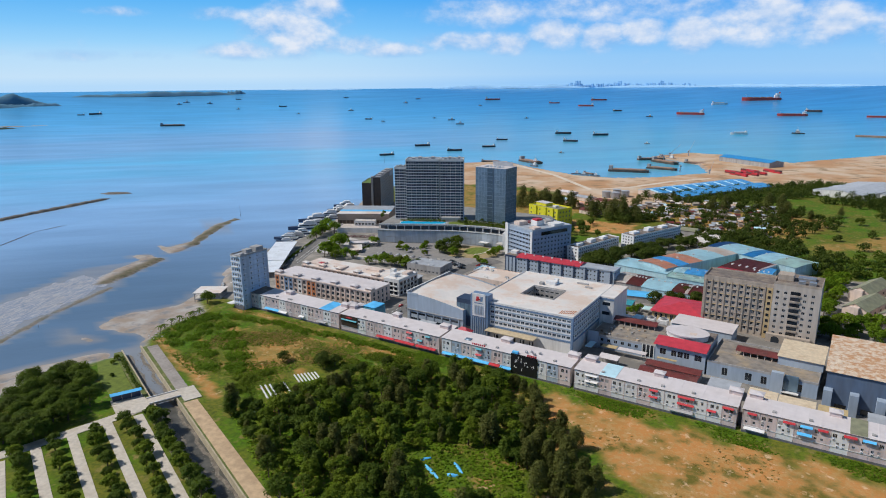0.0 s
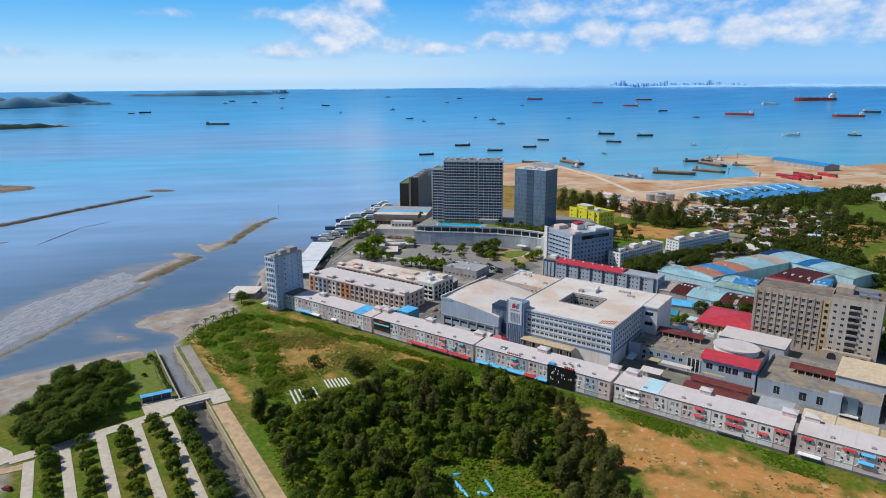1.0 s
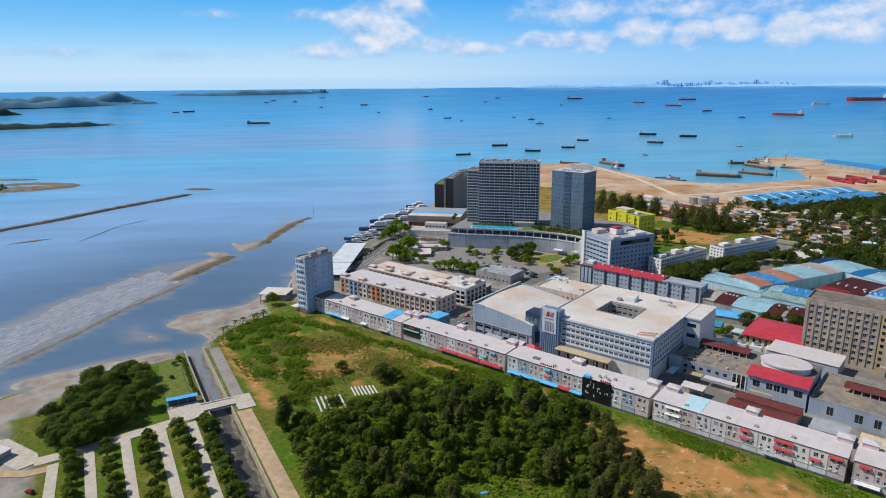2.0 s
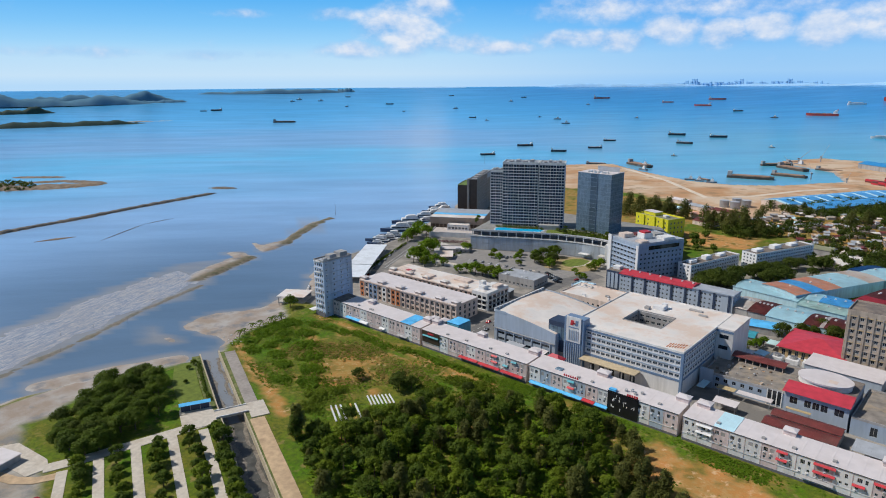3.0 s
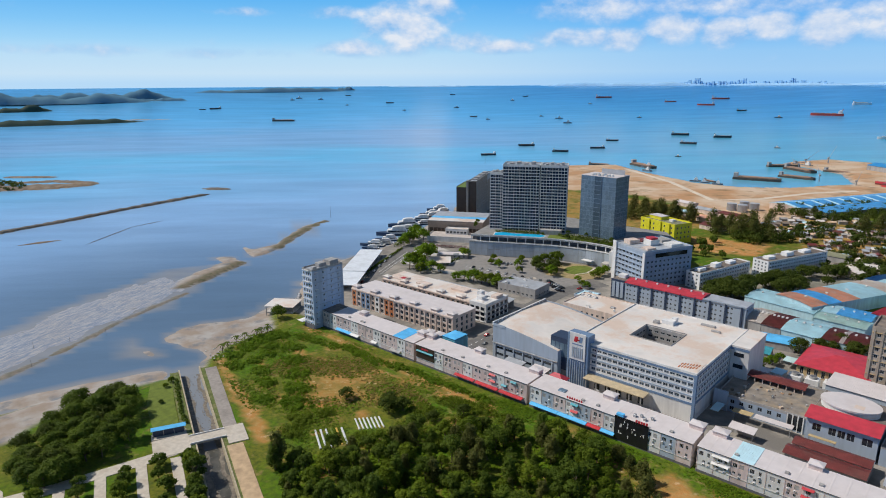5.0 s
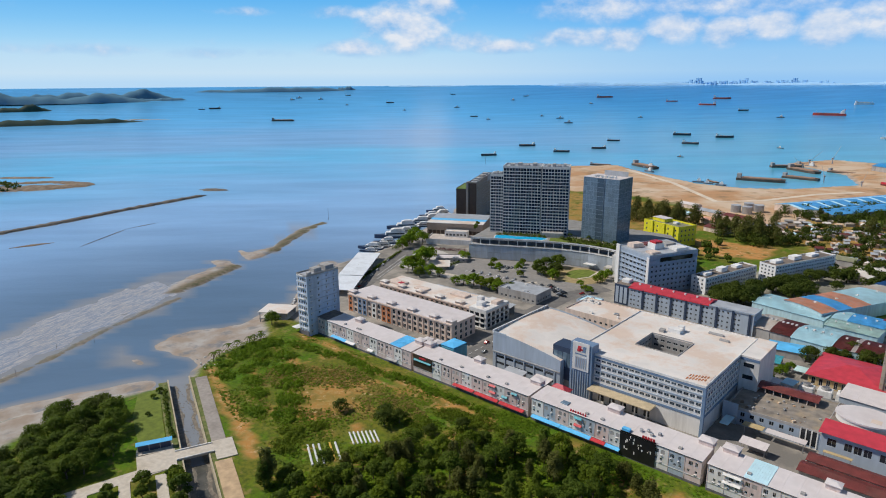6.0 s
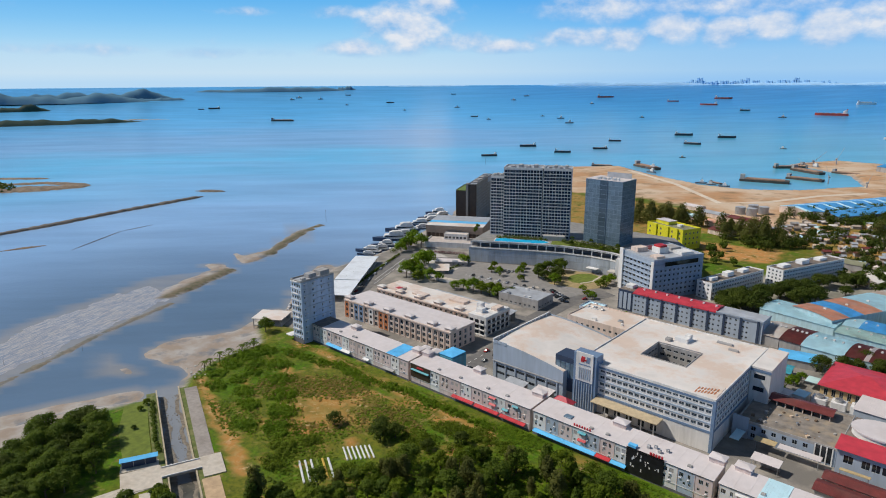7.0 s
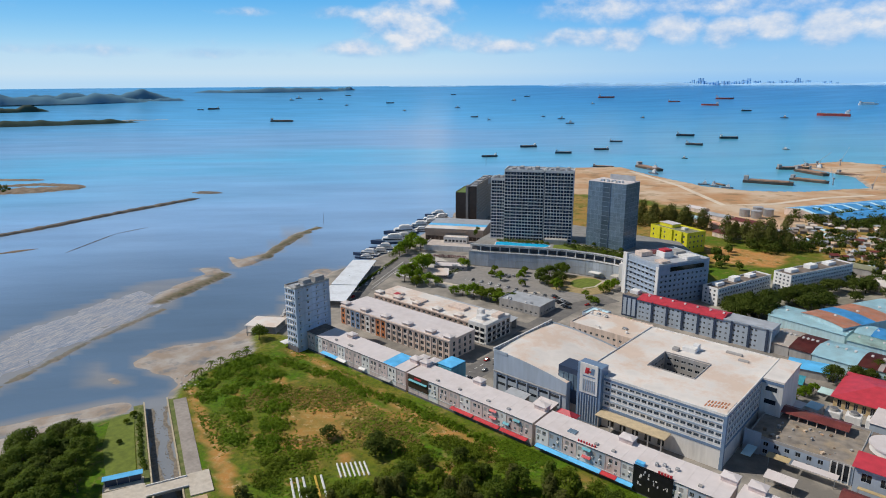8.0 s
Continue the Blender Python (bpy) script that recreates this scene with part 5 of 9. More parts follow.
def tower_slab(x0, y0, w, d, floors, bays):
    h = floors * FL + 1.5
    bw = w / bays
    rows = storeys(0.6, floors, FL, 0.20, 2.45)
    sub = new("tower_slab")
    sub.parent = tw
    sub.matrix_local = Matrix.Translation((x0, y0, 0))
    walls(sub, w, d, h, TWALL, {"front": ([(bw * k + bw * 0.07, bw * k + bw * 0.93) for k in range(bays)], rows), "right": (spread(d, 4, 2.2), rows)}, limit=110, depth=0.7, glass=TGLASS, frame=TFRAME)
    box_part("roof", ROOFGREY, sub, 0.05, 0.05, h - 0.3, w - 0.05, d - 0.05, h + 0.02)
    for a0, b0, a1, b1 in ((-0.3, -0.9, w + 0.3, -0.2), (w - 0.2, -0.2, w + 0.3, d), (-0.3, d, w + 0.3, d + 0.3), (-0.3, -0.2, 0.2, d)):
        box_part("parapet", WHITE, sub, a0, b0, h - 0.8, a1, b1, h + 1.2)
    for k in range(floors):
        box_part("balcony_band", WHITE, sub, 0, -0.95, 0.10 + FL * k, w, -0.004, 0.52 + FL * k)
        bm = bmesh.new()
        for j in range(bays):
            if (j + k // 5) % 3 == 0:
                add_box(bm, bw * j + 0.1, -0.93, 0.43 + FL * k, bw * j + bw * 0.70, -0.87, 1.05 + FL * k)
        tagged(part("balcony_rail", bm, WHITE, sub), kind="stuff")
    for j in range(0, bays + 1, 2):
        box_part("fin", WHITE, sub, bw * j - 0.22, -1.05, 0, bw * j + 0.22, -0.96, h - 0.85)
    for k in range(4):
        a = w * (0.15 + 0.2 * k)
        box_part("roof_plant", GREYWALL, sub, a, d * 0.3, h + 0.05, a + w * 0.1, d * 0.7, h + 1.6 + (k % 2) * 1.2, bevel=0.08)
    return sub


tower_slab(0, 0, 35, 22, 21, 13)
tower_slab(36.5, -1.2, 24.5, 22, 21, 9)
tower_slab(-13, 5, 12.8, 18, 18, 5)
box_part("groove", DARKWALL, tw, 34.9, 1.5, 0, 36.6, 20, 64)
box_part("lobby", GREYWALL, tw, 38, -9, 0, 58, -1.9, 4.2, bevel=0.1)

gt = thing("office_tower", at(1, 281, DECK, -2), "blue glass office tower with ribbed panels", "office tower")
box_part("core", STEELBLUE, gt, 0.2, 0.2, -0.02, 35.8, 23.8, 57.5)
GP = {}
MULLION = material("grey_blue_mullion", (0.19, 0.26, 0.33), 0.5, vary=0.1)


def glass_panel(w, h, mat, ribs):
    key = (round(w, 2), round(h, 2), mat.name, ribs)
    if key not in GP:
        bm = bmesh.new()
        add_facade(bm, (0, 0, 0), (1, 0, 0), w, 0, h, [(0.1 + k * (w - 0.2) / ribs, (k + 1) * (w - 0.2) / ribs) for k in range(ribs)], [(0.14, h - 0.10)], 0.1, 1)
        bm.faces.new([bm.verts.new(p) for p in ((0.02, 0.1, 0.02), (w - 0.02, 0.1, 0.02), (w - 0.02, 0.1, h - 0.02), (0.02, 0.1, h - 0.02))])
        me = bpy.data.meshes.new("glass_panel")
        bm.to_mesh(me)
        bm.free()
        me.materials.append(mat)
        me.materials.append(MULLION)
        GP[key] = me
    return GP[key]


for j in range(14):
    for k in range(10):
        if k in (4, 5):
            continue
        piece("glass_panel", glass_panel(3.58, 4.1, BLUEGLASS, 4), gt, at(3.6 * k, 0, 4.1 * j))
    piece("smooth_panel", glass_panel(7.18, 4.1, material("deep_blue_glass", (0.075, 0.115, 0.155), 0.1, vary=0.1, metal=0.3, pieces=0.1), 1), gt, at(14.4, -0.5, 4.1 * j))
    for k in range(6):
        piece("glass_panel", glass_panel(3.98, 4.1, BLUEGLASS, 3), gt, at(36, 4 * k, 4.1 * j, 90))
box_part("slot_core", STEELBLUE, gt, 14.4, -0.38, 0, 21.6, 0.15, 57.4)
box_part("roof", ROOFWHITE, gt, -0.1, -0.1, 57.5, 36.1, 24.1, 57.9)
for k in range(9):
    box_part("roof_plant", BLUEGREY if k % 2 else WHITE, gt, 9 + 2.4 * k, 2 + (k % 3), 57.92, 10.6 + 2.4 * k, 4.5 + (k % 3), 59.2 + 0.3 * (k % 3), bevel=0.06)
for k in range(12):
    box_part("screen_panel", ROOFGREY, gt, 10 + 2.0 * k, 19, 57.92, 11.9 + 2.0 * k, 19.3, 62.5)
box_part("base_garden_wall", CONCRETE, gt, -4, -6, -0.02, 42, -5.6, 1.0)

bp_ = thing("brown_podium", at(-165, 248, GROUND, 28), "broad brown building with a pale blue flat roof", "hotel podium")
box_part("wall", material("tan_cladding", (0.34, 0.26, 0.20), 0.7, vary=0.1, stain=0.2), bp_, 0, 0, -0.5, 60, 50, 16.0)
box_part("glass_front", BROWN, bp_, 0.5, -0.25, 4.0, 59.5, -0.004, 8.6)
for k in range(14):
    box_part("mullion", material("tan_cladding", (0.34, 0.26, 0.20)), bp_, 1.5 + 4.3 * k, -0.4, 4.0, 1.9 + 4.3 * k, -0.255, 8.6)
box_part("roof", ROOFHALL, bp_, -0.6, -0.6, 16.004, 60.6, 14, 16.5)
box_part("blue_roof", SKYBLUE, bp_, -0.6, 14.02, 16.004, 60.6, 24, 16.55)
box_part("rear_roof", ROOFGREY, bp_, -0.6, 24.02, 16.004, 60.6, 50.6, 16.5)
box_part("tan_band", material("tan_cladding", (0.34, 0.26, 0.20)), bp_, -0.2, -0.6, 12.6, 60.2, -0.41, 15.6)
bh = thing("brown_hotel", at(-193, 328, 12.9, 26), "dark brown slab hotel with pale side wall", "hotel")
SIDE = material("taupe_plaster", (0.30, 0.27, 0.24), 0.75, vary=0.1, stain=0.2, streak=True)
box_part("base", SIDE, bh, 0.1, 0.1, -10, 24.5, 85.9, -0.004)
box_part("left_slab", BROWN, bh, 0, 0, 0, 12, 44, 30.0)
box_part("stair_strip", SIDE, bh, 12.02, -0.6, 0, 14.6, 6, 38.5)
hs = new("right_slab")
hs.parent = bh
hs.matrix_local = Matrix.Translation((14.62, 0, 0))
walls(hs, 10, 86, 37.5, SIDE, {"right": (spread(86, 17, 2.0), storeys(2, 9, 3.6, 1.2, 1.6))}, limit=60)
box_part("dark_front", BROWN, hs, 0.3, -0.3, 0, 9.7, -0.004, 37.2)
flat_roof(hs, 10, 86, 37.5, ROOFGREY, 1.0, edge=SIDE)
box_part("green_roof", material("planted_roof", (0.12, 0.18, 0.04), 0.9, vary=0.3), bh, 0.3, 0.3, 30.003, 11.7, 43.7, 30.4)
for a, c in ((0, 0.28), (11.72, 12)):
    box_part("roof_edge", SIDE, bh, a, 0, 30.003, c, 44, 31.0)
for k in range(6):
    box_part("roof_plant", GREYWALL, hs, 2, 12 + 11 * k, 37.55, 8, 18 + 11 * k, 39.2 + (k % 2), bevel=0.1)
box_part("sign_wall", BLUEGREY, hs, 10.005, 60, 31, 10.2, 84, 37.3)
ft = thing("forecourt_terrace", at(-165, 248, GROUND, 28), "raised pale forecourt before the brown building", "terrace")
FORECOURT = material("pinkish_paving", (0.52, 0.46, 0.42), 0.85, vary=0.12, scale=0.3, stain=0.35, stain_colour=(0.34, 0.28, 0.24), stain_scale=0.1)
box_part("deck", FORECOURT, ft, 6, -27, -0.5, 62, -0.62, 4.5)
for x0, y0, x1, y1 in ((6, -27.4, 62, -27.02), (5.6, -27.4, 5.98, -0.7), (62.02, -27.4, 62.4, -0.7)):
    box_part("parapet", WHITE, ft, x0, y0, -0.5, x1, y1, 5.5)
wb = thing("guard_house", at(-140.2, 248.2, GROUND + 4.5, 28), "white flat-roofed house before the brown hotel", "house")
walls(wb, 24, 9, 5.6, WHITE, {"front": (spread(24, 6, 2.6), [(1.2, 3.4)])})
flat_roof(wb, 24, 9, 5.6, ROOFHALL, 0.5, edge=WHITE)

# ---- dormitory, office block and apartments ----
dm = thing("dormitory", at(85, 187, GROUND, -1.5), "long grey-blue dormitory with a red roof", "dormitory")
DC = [q for k in range(8) for q in ((12.6 + 10.6 * k, 13.9 + 10.6 * k), (15.0 + 10.6 * k, 16.3 + 10.6 * k), (18.4 + 10.6 * k, 19.7 + 10.6 * k))][:23]
walls(dm, 99, 15, 14.0, BLUEGREY, {"front": (DC, storeys(0.6, 4, 3.35, 0.9, 1.3)), "right": (spread(15, 3, 1.4), storeys(0.6, 4, 3.35, 0.9, 1.3)), "back": (spread(99, 20, 1.4), storeys(0.6, 4, 3.35, 0.9, 1.3))}, limit=104)
box_part("navy_end", NAVY, dm, -0.2, -0.4, 0, 10.8, -0.004, 15.2)
for k in range(3):
    box_part("end_panel", BLUEGREY, dm, 0.8 + 3.4 * k, -0.6, 1.2, 3.2 + 3.4 * k, -0.41, 13.6)
for k in range(8):
    box_part("navy_strip", NAVY, dm, 21.6 + 10.6 * k, -0.7, 0, 23.0 + 10.6 * k, -0.004, 14.6)
bm = bmesh.new()
for k in range(62):
    a, c = 11 + k * 0.95, 11 + (k + 1) * 0.95
    add_prism(bm, [(a, -0.9), (c - 0.1, -0.9), (c - 0.1, 7.5), (a, 7.5)], 14.0, [14.4, 14.4, 16.4, 16.4])
    add_prism(bm, [(a, 7.5), (c - 0.1, 7.5), (c - 0.1, 15.8), (a, 15.8)], 14.0, [16.4, 16.4, 14.4, 14.4])
part("red_roof", bm, ROOFRED, dm)
for k in range(7):
    box_part("vent", WHITE, dm, 16 + 8.5 * k, 5.6, 15.7, 17.2 + 8.5 * k, 6.8, 17.0, bevel=0.08)
box_part("grey_roof", ROOFGREY, dm, 70, -0.5, 14.02, 99.3, 15.4, 14.5)
box_part("end_roof", ROOFDARK, dm, -0.3, -0.3, 14.02, 10.9, 15.4, 15.0)
for x0, x1, y0, y1 in ((70, 99.4, -0.6, -0.2), (99.0, 99.4, -0.2, 15.4)):
    box_part("parapet", BLUEGREY, dm, x0, y0, 14.52, x1, y1, 15.3)
box_part("roof_room", WHITE, dm, 2, 6, 15.02, 8, 12, 17.5, bevel=0.1)

ob_ = thing("office_block", at(62, 234, GROUND, -25), "pale blue-grey eight-storey office block", "office block")
OFFICEBLUE = material("slate_blue_paint", (0.34, 0.41, 0.50), 0.6, vary=0.1, stain=0.25, streak=True)
walls(ob_, 38, 48, 31, OFFICEBLUE, {"front": (spread(38, 8, 2.6), storeys(1, 7, 3.9, 1.1, 1.6)), "right": (spread(48, 11, 1.8), storeys(1, 6, 3.9, 1.1, 1.8)), "back": (spread(38, 8, 2.0), storeys(1, 7, 3.9, 1.1, 1.6))}, limit=110)
for k in range(7):
    box_part("shade_band", BLUEGREY if k % 2 else OFFICEBLUE, ob_, 4, -0.9, 4.0 + 3.9 * k, 37, -0.004, 4.5 + 3.9 * k)
    box_part("side_shade", OFFICEBLUE, ob_, 38.004, 1, 4.0 + 3.9 * k, 38.7, 47, 4.3 + 3.9 * k)
box_part("white_pier", WHITE, ob_, -0.6, -1.2, 0, 3.6, -0.005, 33.0)
box_part("corner_pier_white", WHITE, ob_, 36.6, -1.6, 0, 39.4, -0.91, 30.5)
box_part("dark_glass_strip", GLASS, ob_, 38.71, 10, 26.0, 38.9, 42, 29.2)
flat_roof(ob_, 38, 48, 31, ROOFGREY, 1.0, edge=BLUEGREY)
for x, y, w, d, h, m in ((4, 6, 8, 10, 3.4, CREAM), (14, 18, 9, 9, 4.6, WHITE), (26, 6, 8, 8, 1.6, CREAM), (24, 30, 10, 12, 2.4, WHITE), (8, 34, 10, 10, 2.0, GREYWALL), (2, 20, 8, 8, 1.4, ROOFMAROON)):
    box_part("roof_room", m, ob_, x, y, 31.03, x + w, y + d, 31 + h, bevel=0.1)
box_part("red_room", RED, ob_, 15, 19, 35.62, 22, 26, 37.2, bevel=0.1)


def flat_house(x, y, w, d, h, rot, wall, roof, label, floors, pitch=3.4, name="apartment_house"):
    e = thing(name, at(x, y, GROUND, rot), label, "apartment house")
    fh = h / floors
    rows = storeys(0, floors, fh, 1.0, 1.4)
    walls(e, w, d, h, wall, {"front": (spread(w, max(2, int(w / pitch)), 1.5), rows), "right": (spread(d, int(d / pitch), 1.7), rows), "left": (spread(d, int(d / pitch), 1.7), rows)}, limit=70)
    flat_roof(e, w, d, h, roof, 1.0, edge=wall)
    for k in range(1, floors):
        box_part("balcony", wall, e, w + 0.004, 1, fh * k - 0.25, w + 1.0, d - 1, fh * k, bevel=0.04)
        box_part("balcony_rail", wall, e, w + 0.92, 1, fh * k + 0.003, w + 1.0, d - 1, fh * k + 0.8)
    for k in range(3):
        box_part("roof_room", wall, e, w * 0.2, d * (0.1 + 0.3 * k), h + 0.05, w * 0.6, d * (0.22 + 0.3 * k), h + 2.4 + (k % 2), bevel=0.1)
    return e


# whiter than WHITE on every side, standing in for sun on the fronts
BRIGHTWHITE = material("brightened_white_paint", (0.84, 0.83, 0.81), 0.6, vary=0.06, stain=0.15, streak=True)
flat_house(117, 252, 13, 66, 12.5, -16, BRIGHTWHITE, ROOFDARK, "long white four-storey apartment house among trees", 4)
flat_house(148, 318, 15, 76, 14.5, -22, BRIGHTWHITE, ROOFDARK, "white five-storey apartment house with flat roof", 5)
yb = thing("yellow_hall", at(10, 396, GROUND, -22), "bright yellow boxy building", "building")
walls(yb, 48, 24, 19, YELLOW, {"front": (spread(48, 9, 1.8), storeys(4, 3, 5, 1.2, 2.2)), "right": (spread(24, 4, 1.6), storeys(4, 3, 5, 1.2, 2.0))})
flat_roof(yb, 48, 24, 19, ROOFOLIVE, 1.6, edge=YELLOW)
for x0, x1 in ((8, 14), (24, 30), (38, 42)):
    box_part("yellow_pier", YELLOW, yb, x0, -1.4, 0, x1, -0.004, 20.5)
box_part("roof_room", YELLOW, yb, 3, 9, 19.03, 20, 20, 22.4, bevel=0.1)
box_part("roof_slab", ROOFWHITE, yb, 2.6, 8.6, 22.41, 20.4, 20.4, 22.7)
box_part("roof_tank", WHITE, yb, 28, 12, 19.03, 33, 17, 21.2, bevel=0.1)

# ---- small buildings on the inner streets ----
for x, y, w, d, h, rot, wall, roof, label in (
    (10, 142, 34, 22, 7.0, 3, GREYWALL, ROOFGREY, "grey single-storey shop with worn roof terrace"),
    (78, 128, 43, 30, 9.5, -1, CREAM, ROOFHALL, "cream two-storey shop block behind the hall"),
    (74, 150, 14, 14, 9.0, -1, BLUEGREY, ROOFCYAN, "pale blue corner house behind the hall"),
    (128, 118, 52, 24, 11.0, -1, GREYWALL, ROOFHALL, "long low annex behind the hospital"),
    (-92, 182, 29, 14, 3.4, 34, GREYWALL, ROOFWHITE, "low pale-roofed pavilion at the car park"),
):
    e = block("low_building", x, y, w, d, h, rot, wall, roof, label, "building", grid_faces(w, d, max(1, int(h / 4)), 3.9, 0.4, 1.0, 1.5, 1.8, 4.2), parapet=0.7, edge=wall)
    rq = random.Random(int(x * 7 + y))
    for k in range(4):
        a, c = rq.uniform(1, w - 4), rq.uniform(1, d - 4)
        box_part("roof_unit", STEEL if k % 2 else WHITE, e, a, c, h + 0.05, a + rq.uniform(1, 3), c + rq.uniform(1, 2.5), h + rq.uniform(0.6, 1.8), bevel=0.05)

ws = thing("boat_shed", at(-75, 66, GROUND, 126), "long white flat-roofed waterside shed", "shed")
box_part("back_wall", GREYWALL, ws, 0, 19.7, -2, 112, 20, 5)
for k in range(15):
    box_part("post", STEEL, ws, 7.8 * k, 0.3, -0.5, 7.8 * k + 0.3, 0.6, 5)
for k, (a, c) in enumerate(((0, 38), (38.6, 74), (74.6, 112))):
    box_part("roof_bay", material("pale_blue_white_roof", (0.76, 0.79, 0.82), 0.5, vary=0.06, stain=0.2), ws, a, -0.8, 5.0, c, 20.8, 5.35 + 0.25 * (k % 2), bevel=0.06)
box_part("floor", CONCRETE, ws, 0, 0, -3.0, 112, 20, 0.1)

# ---- roofs and sheds of the right-hand quarter ----


def shed(x, y, w, d, h, rise, rot, wall, roof, label, along_x=True, colours=None, name="warehouse", z=GROUND):
    e = thing(name, at(x, y, z, rot), label, "warehouse")
    box_part("wall", wall, e, 0, 0, -0.5, w, d, h)
    gable_ends(e, w, d, h, rise, wall, along_x)
    gable_roof(e, w, d, h + 0.02, rise, roof, along_x=along_x, colours=colours, rib=1.6)
    return e


def arch_shed(x, y, w, d, h, rise, rot, wall, roofs, label, pick):
    """A low-curved sheet roof across d, its strips coloured one by one."""
    e = thing("arched_warehouse", at(x, y, GROUND, rot), label, "warehouse")
    box_part("wall", wall, e, 0, 0, -0.5, w, d, h)
    bm = bmesh.new()
    n_, m_ = max(6, int(w / 2.2)), 10
    grid = [[bm.verts.new((-0.6 + (w + 1.2) * i / n_, -0.6 + (d + 1.2) * j / m_, h + 0.1 + rise * math.sin(math.pi * j / m_) + 0.05 * (i % 2))) for j in range(m_ + 1)] for i in range(n_ + 1)]
    for i in range(n_):
        for j in range(m_):
            bm.faces.new((grid[i][j], grid[i + 1][j], grid[i + 1][j + 1], grid[i][j + 1])).material_index = pick(i / n_, j / m_)
    bmesh.ops.solidify(bm, geom=bm.faces[:], thickness=-0.15)
    part("roof", bm, roofs, e)
    for x0 in (0.005, w - 0.005):
        bm = bmesh.new()
        vs = [bm.verts.new((x0, d * j / m_, h + rise * math.sin(math.pi * j / m_))) for j in range(m_ + 1)]
        bm.faces.new(vs)
        part("gable", bm, wall, e)
    for k in range(4):
        a = w * (0.12 + 0.22 * k)
        box_part("roof_vent", WHITE, e, a, d * 0.47, h + rise, a + 1.2, d * 0.53, h + rise + 0.9, bevel=0.1)
    return e


CLADDING = material("pale_blue_cladding", (0.46, 0.66, 0.72), 0.6, vary=0.12, stain=0.25, streak=True)
NAVYROOF = material("navy_sheet_roof", (0.02, 0.10, 0.28), 0.5, vary=0.15)
arch_shed(213, 231, 94, 30, 9.8, 1.3, 63, CLADDING, [ROOFORANGE, SKYBLUE, ROOFCYAN, ROOFHALL], "long factory roof in orange, blue and pale sheets", lambda u, v: 0 if u < 0.16 else 1 if u < 0.30 else 0 if u < 0.48 else 2 if u < 0.8 else 3)
arch_shed(168, 235, 48, 28, 6.6, 1.6, -10, CLADDING, [ROOFCYAN], "wide pale cyan factory roof", lambda u, v: 0)
arch_shed(228, 331, 88, 32, 9.8, 1.3, -29, CLADDING, [NAVYROOF, ROOFCYAN, ROOFBLUE, ROOFTEAL], "long cyan factory roof with blue strips", lambda u, v: 0 if u < 0.1 else 1 if u < 0.42 else 2 if u < 0.55 else 1 if u < 0.75 else 3)
arch_shed(246, 246, 28, 60, 9, 1.0, -17, CLADDING, [ROOFMAROON, ROOFRED, ROOFWHITE], "maroon factory roof with a red end", lambda u, v: 1 if v < 0.3 and u < 0.6 else 2 if u > 0.85 and v > 0.4 else 0)
arch_shed(273, 245, 16, 36, 9, 0.9, -5, CLADDING, [SKYBLUE, ROOFCYAN], "bright blue factory roof", lambda u, v: 1 if v < 0.35 else 0)
arch_shed(218, 216, 30, 16, 7.6, 1.0, -6, CLADDING, [ROOFTEAL, YELLOW], "pale green sheet roofed shed", lambda u, v: 1 if u > 0.93 else 0)
arch_shed(219, 233, 29, 20, 7.8, 1.0, -4, CLADDING, [SKYBLUE, ROOFCYAN], "pale blue sheet roofed shed", lambda u, v: 1 if u < 0.3 else 0)
arch_shed(182, 186, 12, 30, 6.5, 2.6, -6, GREYWALL, [ROOFHALL], "cream arched shed by the dormitory", lambda u, v: 0)
arch_shed(194.5, 184, 12, 30, 6.5, 2.6, -6, GREYWALL, [ROOFMAROON], "maroon arched shed beside the dormitory", lambda u, v: 0)
arch_shed(207, 182, 22, 30, 6.5, 2.6, -6, CLADDING, [ROOFCYAN], "pale blue arched shed", lambda u, v: 0)
arch_shed(230, 182, 26, 26, 6.5, 2.4, -4, CLADDING, [ROOFMAROON, ROOFWHITE], "maroon arched shed with white strip", lambda u, v: 1 if 0.3 < u < 0.42 else 0)
shed(200, 160, 20, 14, 5, 1.2, 10, GREYWALL, SKYBLUE, "low shed with a bright blue roof", name="shed")
shed(196, 138, 16, 12, 5, 1.0, 5, GREYWALL, TEAL, "low shed with green roof beside the hospital", name="shed")

shed(200, 366, 20, 40, 5.5, 1.8, -20, CREAM, ROOFHALL, "pale low shed among trees", along_x=False, name="shed")
shed(176, 408, 26, 15, 6, 2.2, -8, GREYWALL, ROOFOLIVE, "grey shed with a mossy roof among trees", name="shed")
rp = thing("red_pavilion", at(228, 134, GROUND, -1), "wide house under a red hipped sheet roof", "house")
walls(rp, 34, 36, 6.2, OCHRE, {"front": (spread(34, 9, 1.8), [(0.8, 4.8)])})
bm = bmesh.new()
v = [bm.verts.new(p) for p in ((-1.5, -1.5, 6.0), (35.5, -1.5, 6.0), (35.5, 37.5, 6.0), (-1.5, 37.5, 6.0), (15, 18, 9.6), (19, 18, 9.6))]
for f in ((0, 1, 5, 4), (1, 2, 5), (2, 3, 4, 5), (3, 0, 4), (3, 2, 1, 0)):
    bm.faces.new([v[i] for i in f])
part("roof", bm, ROOFRED, rp)
box_part("side_canopy", ROOFTEAL, rp, -8, 2, 4.6, -1.6, 10, 4.9)

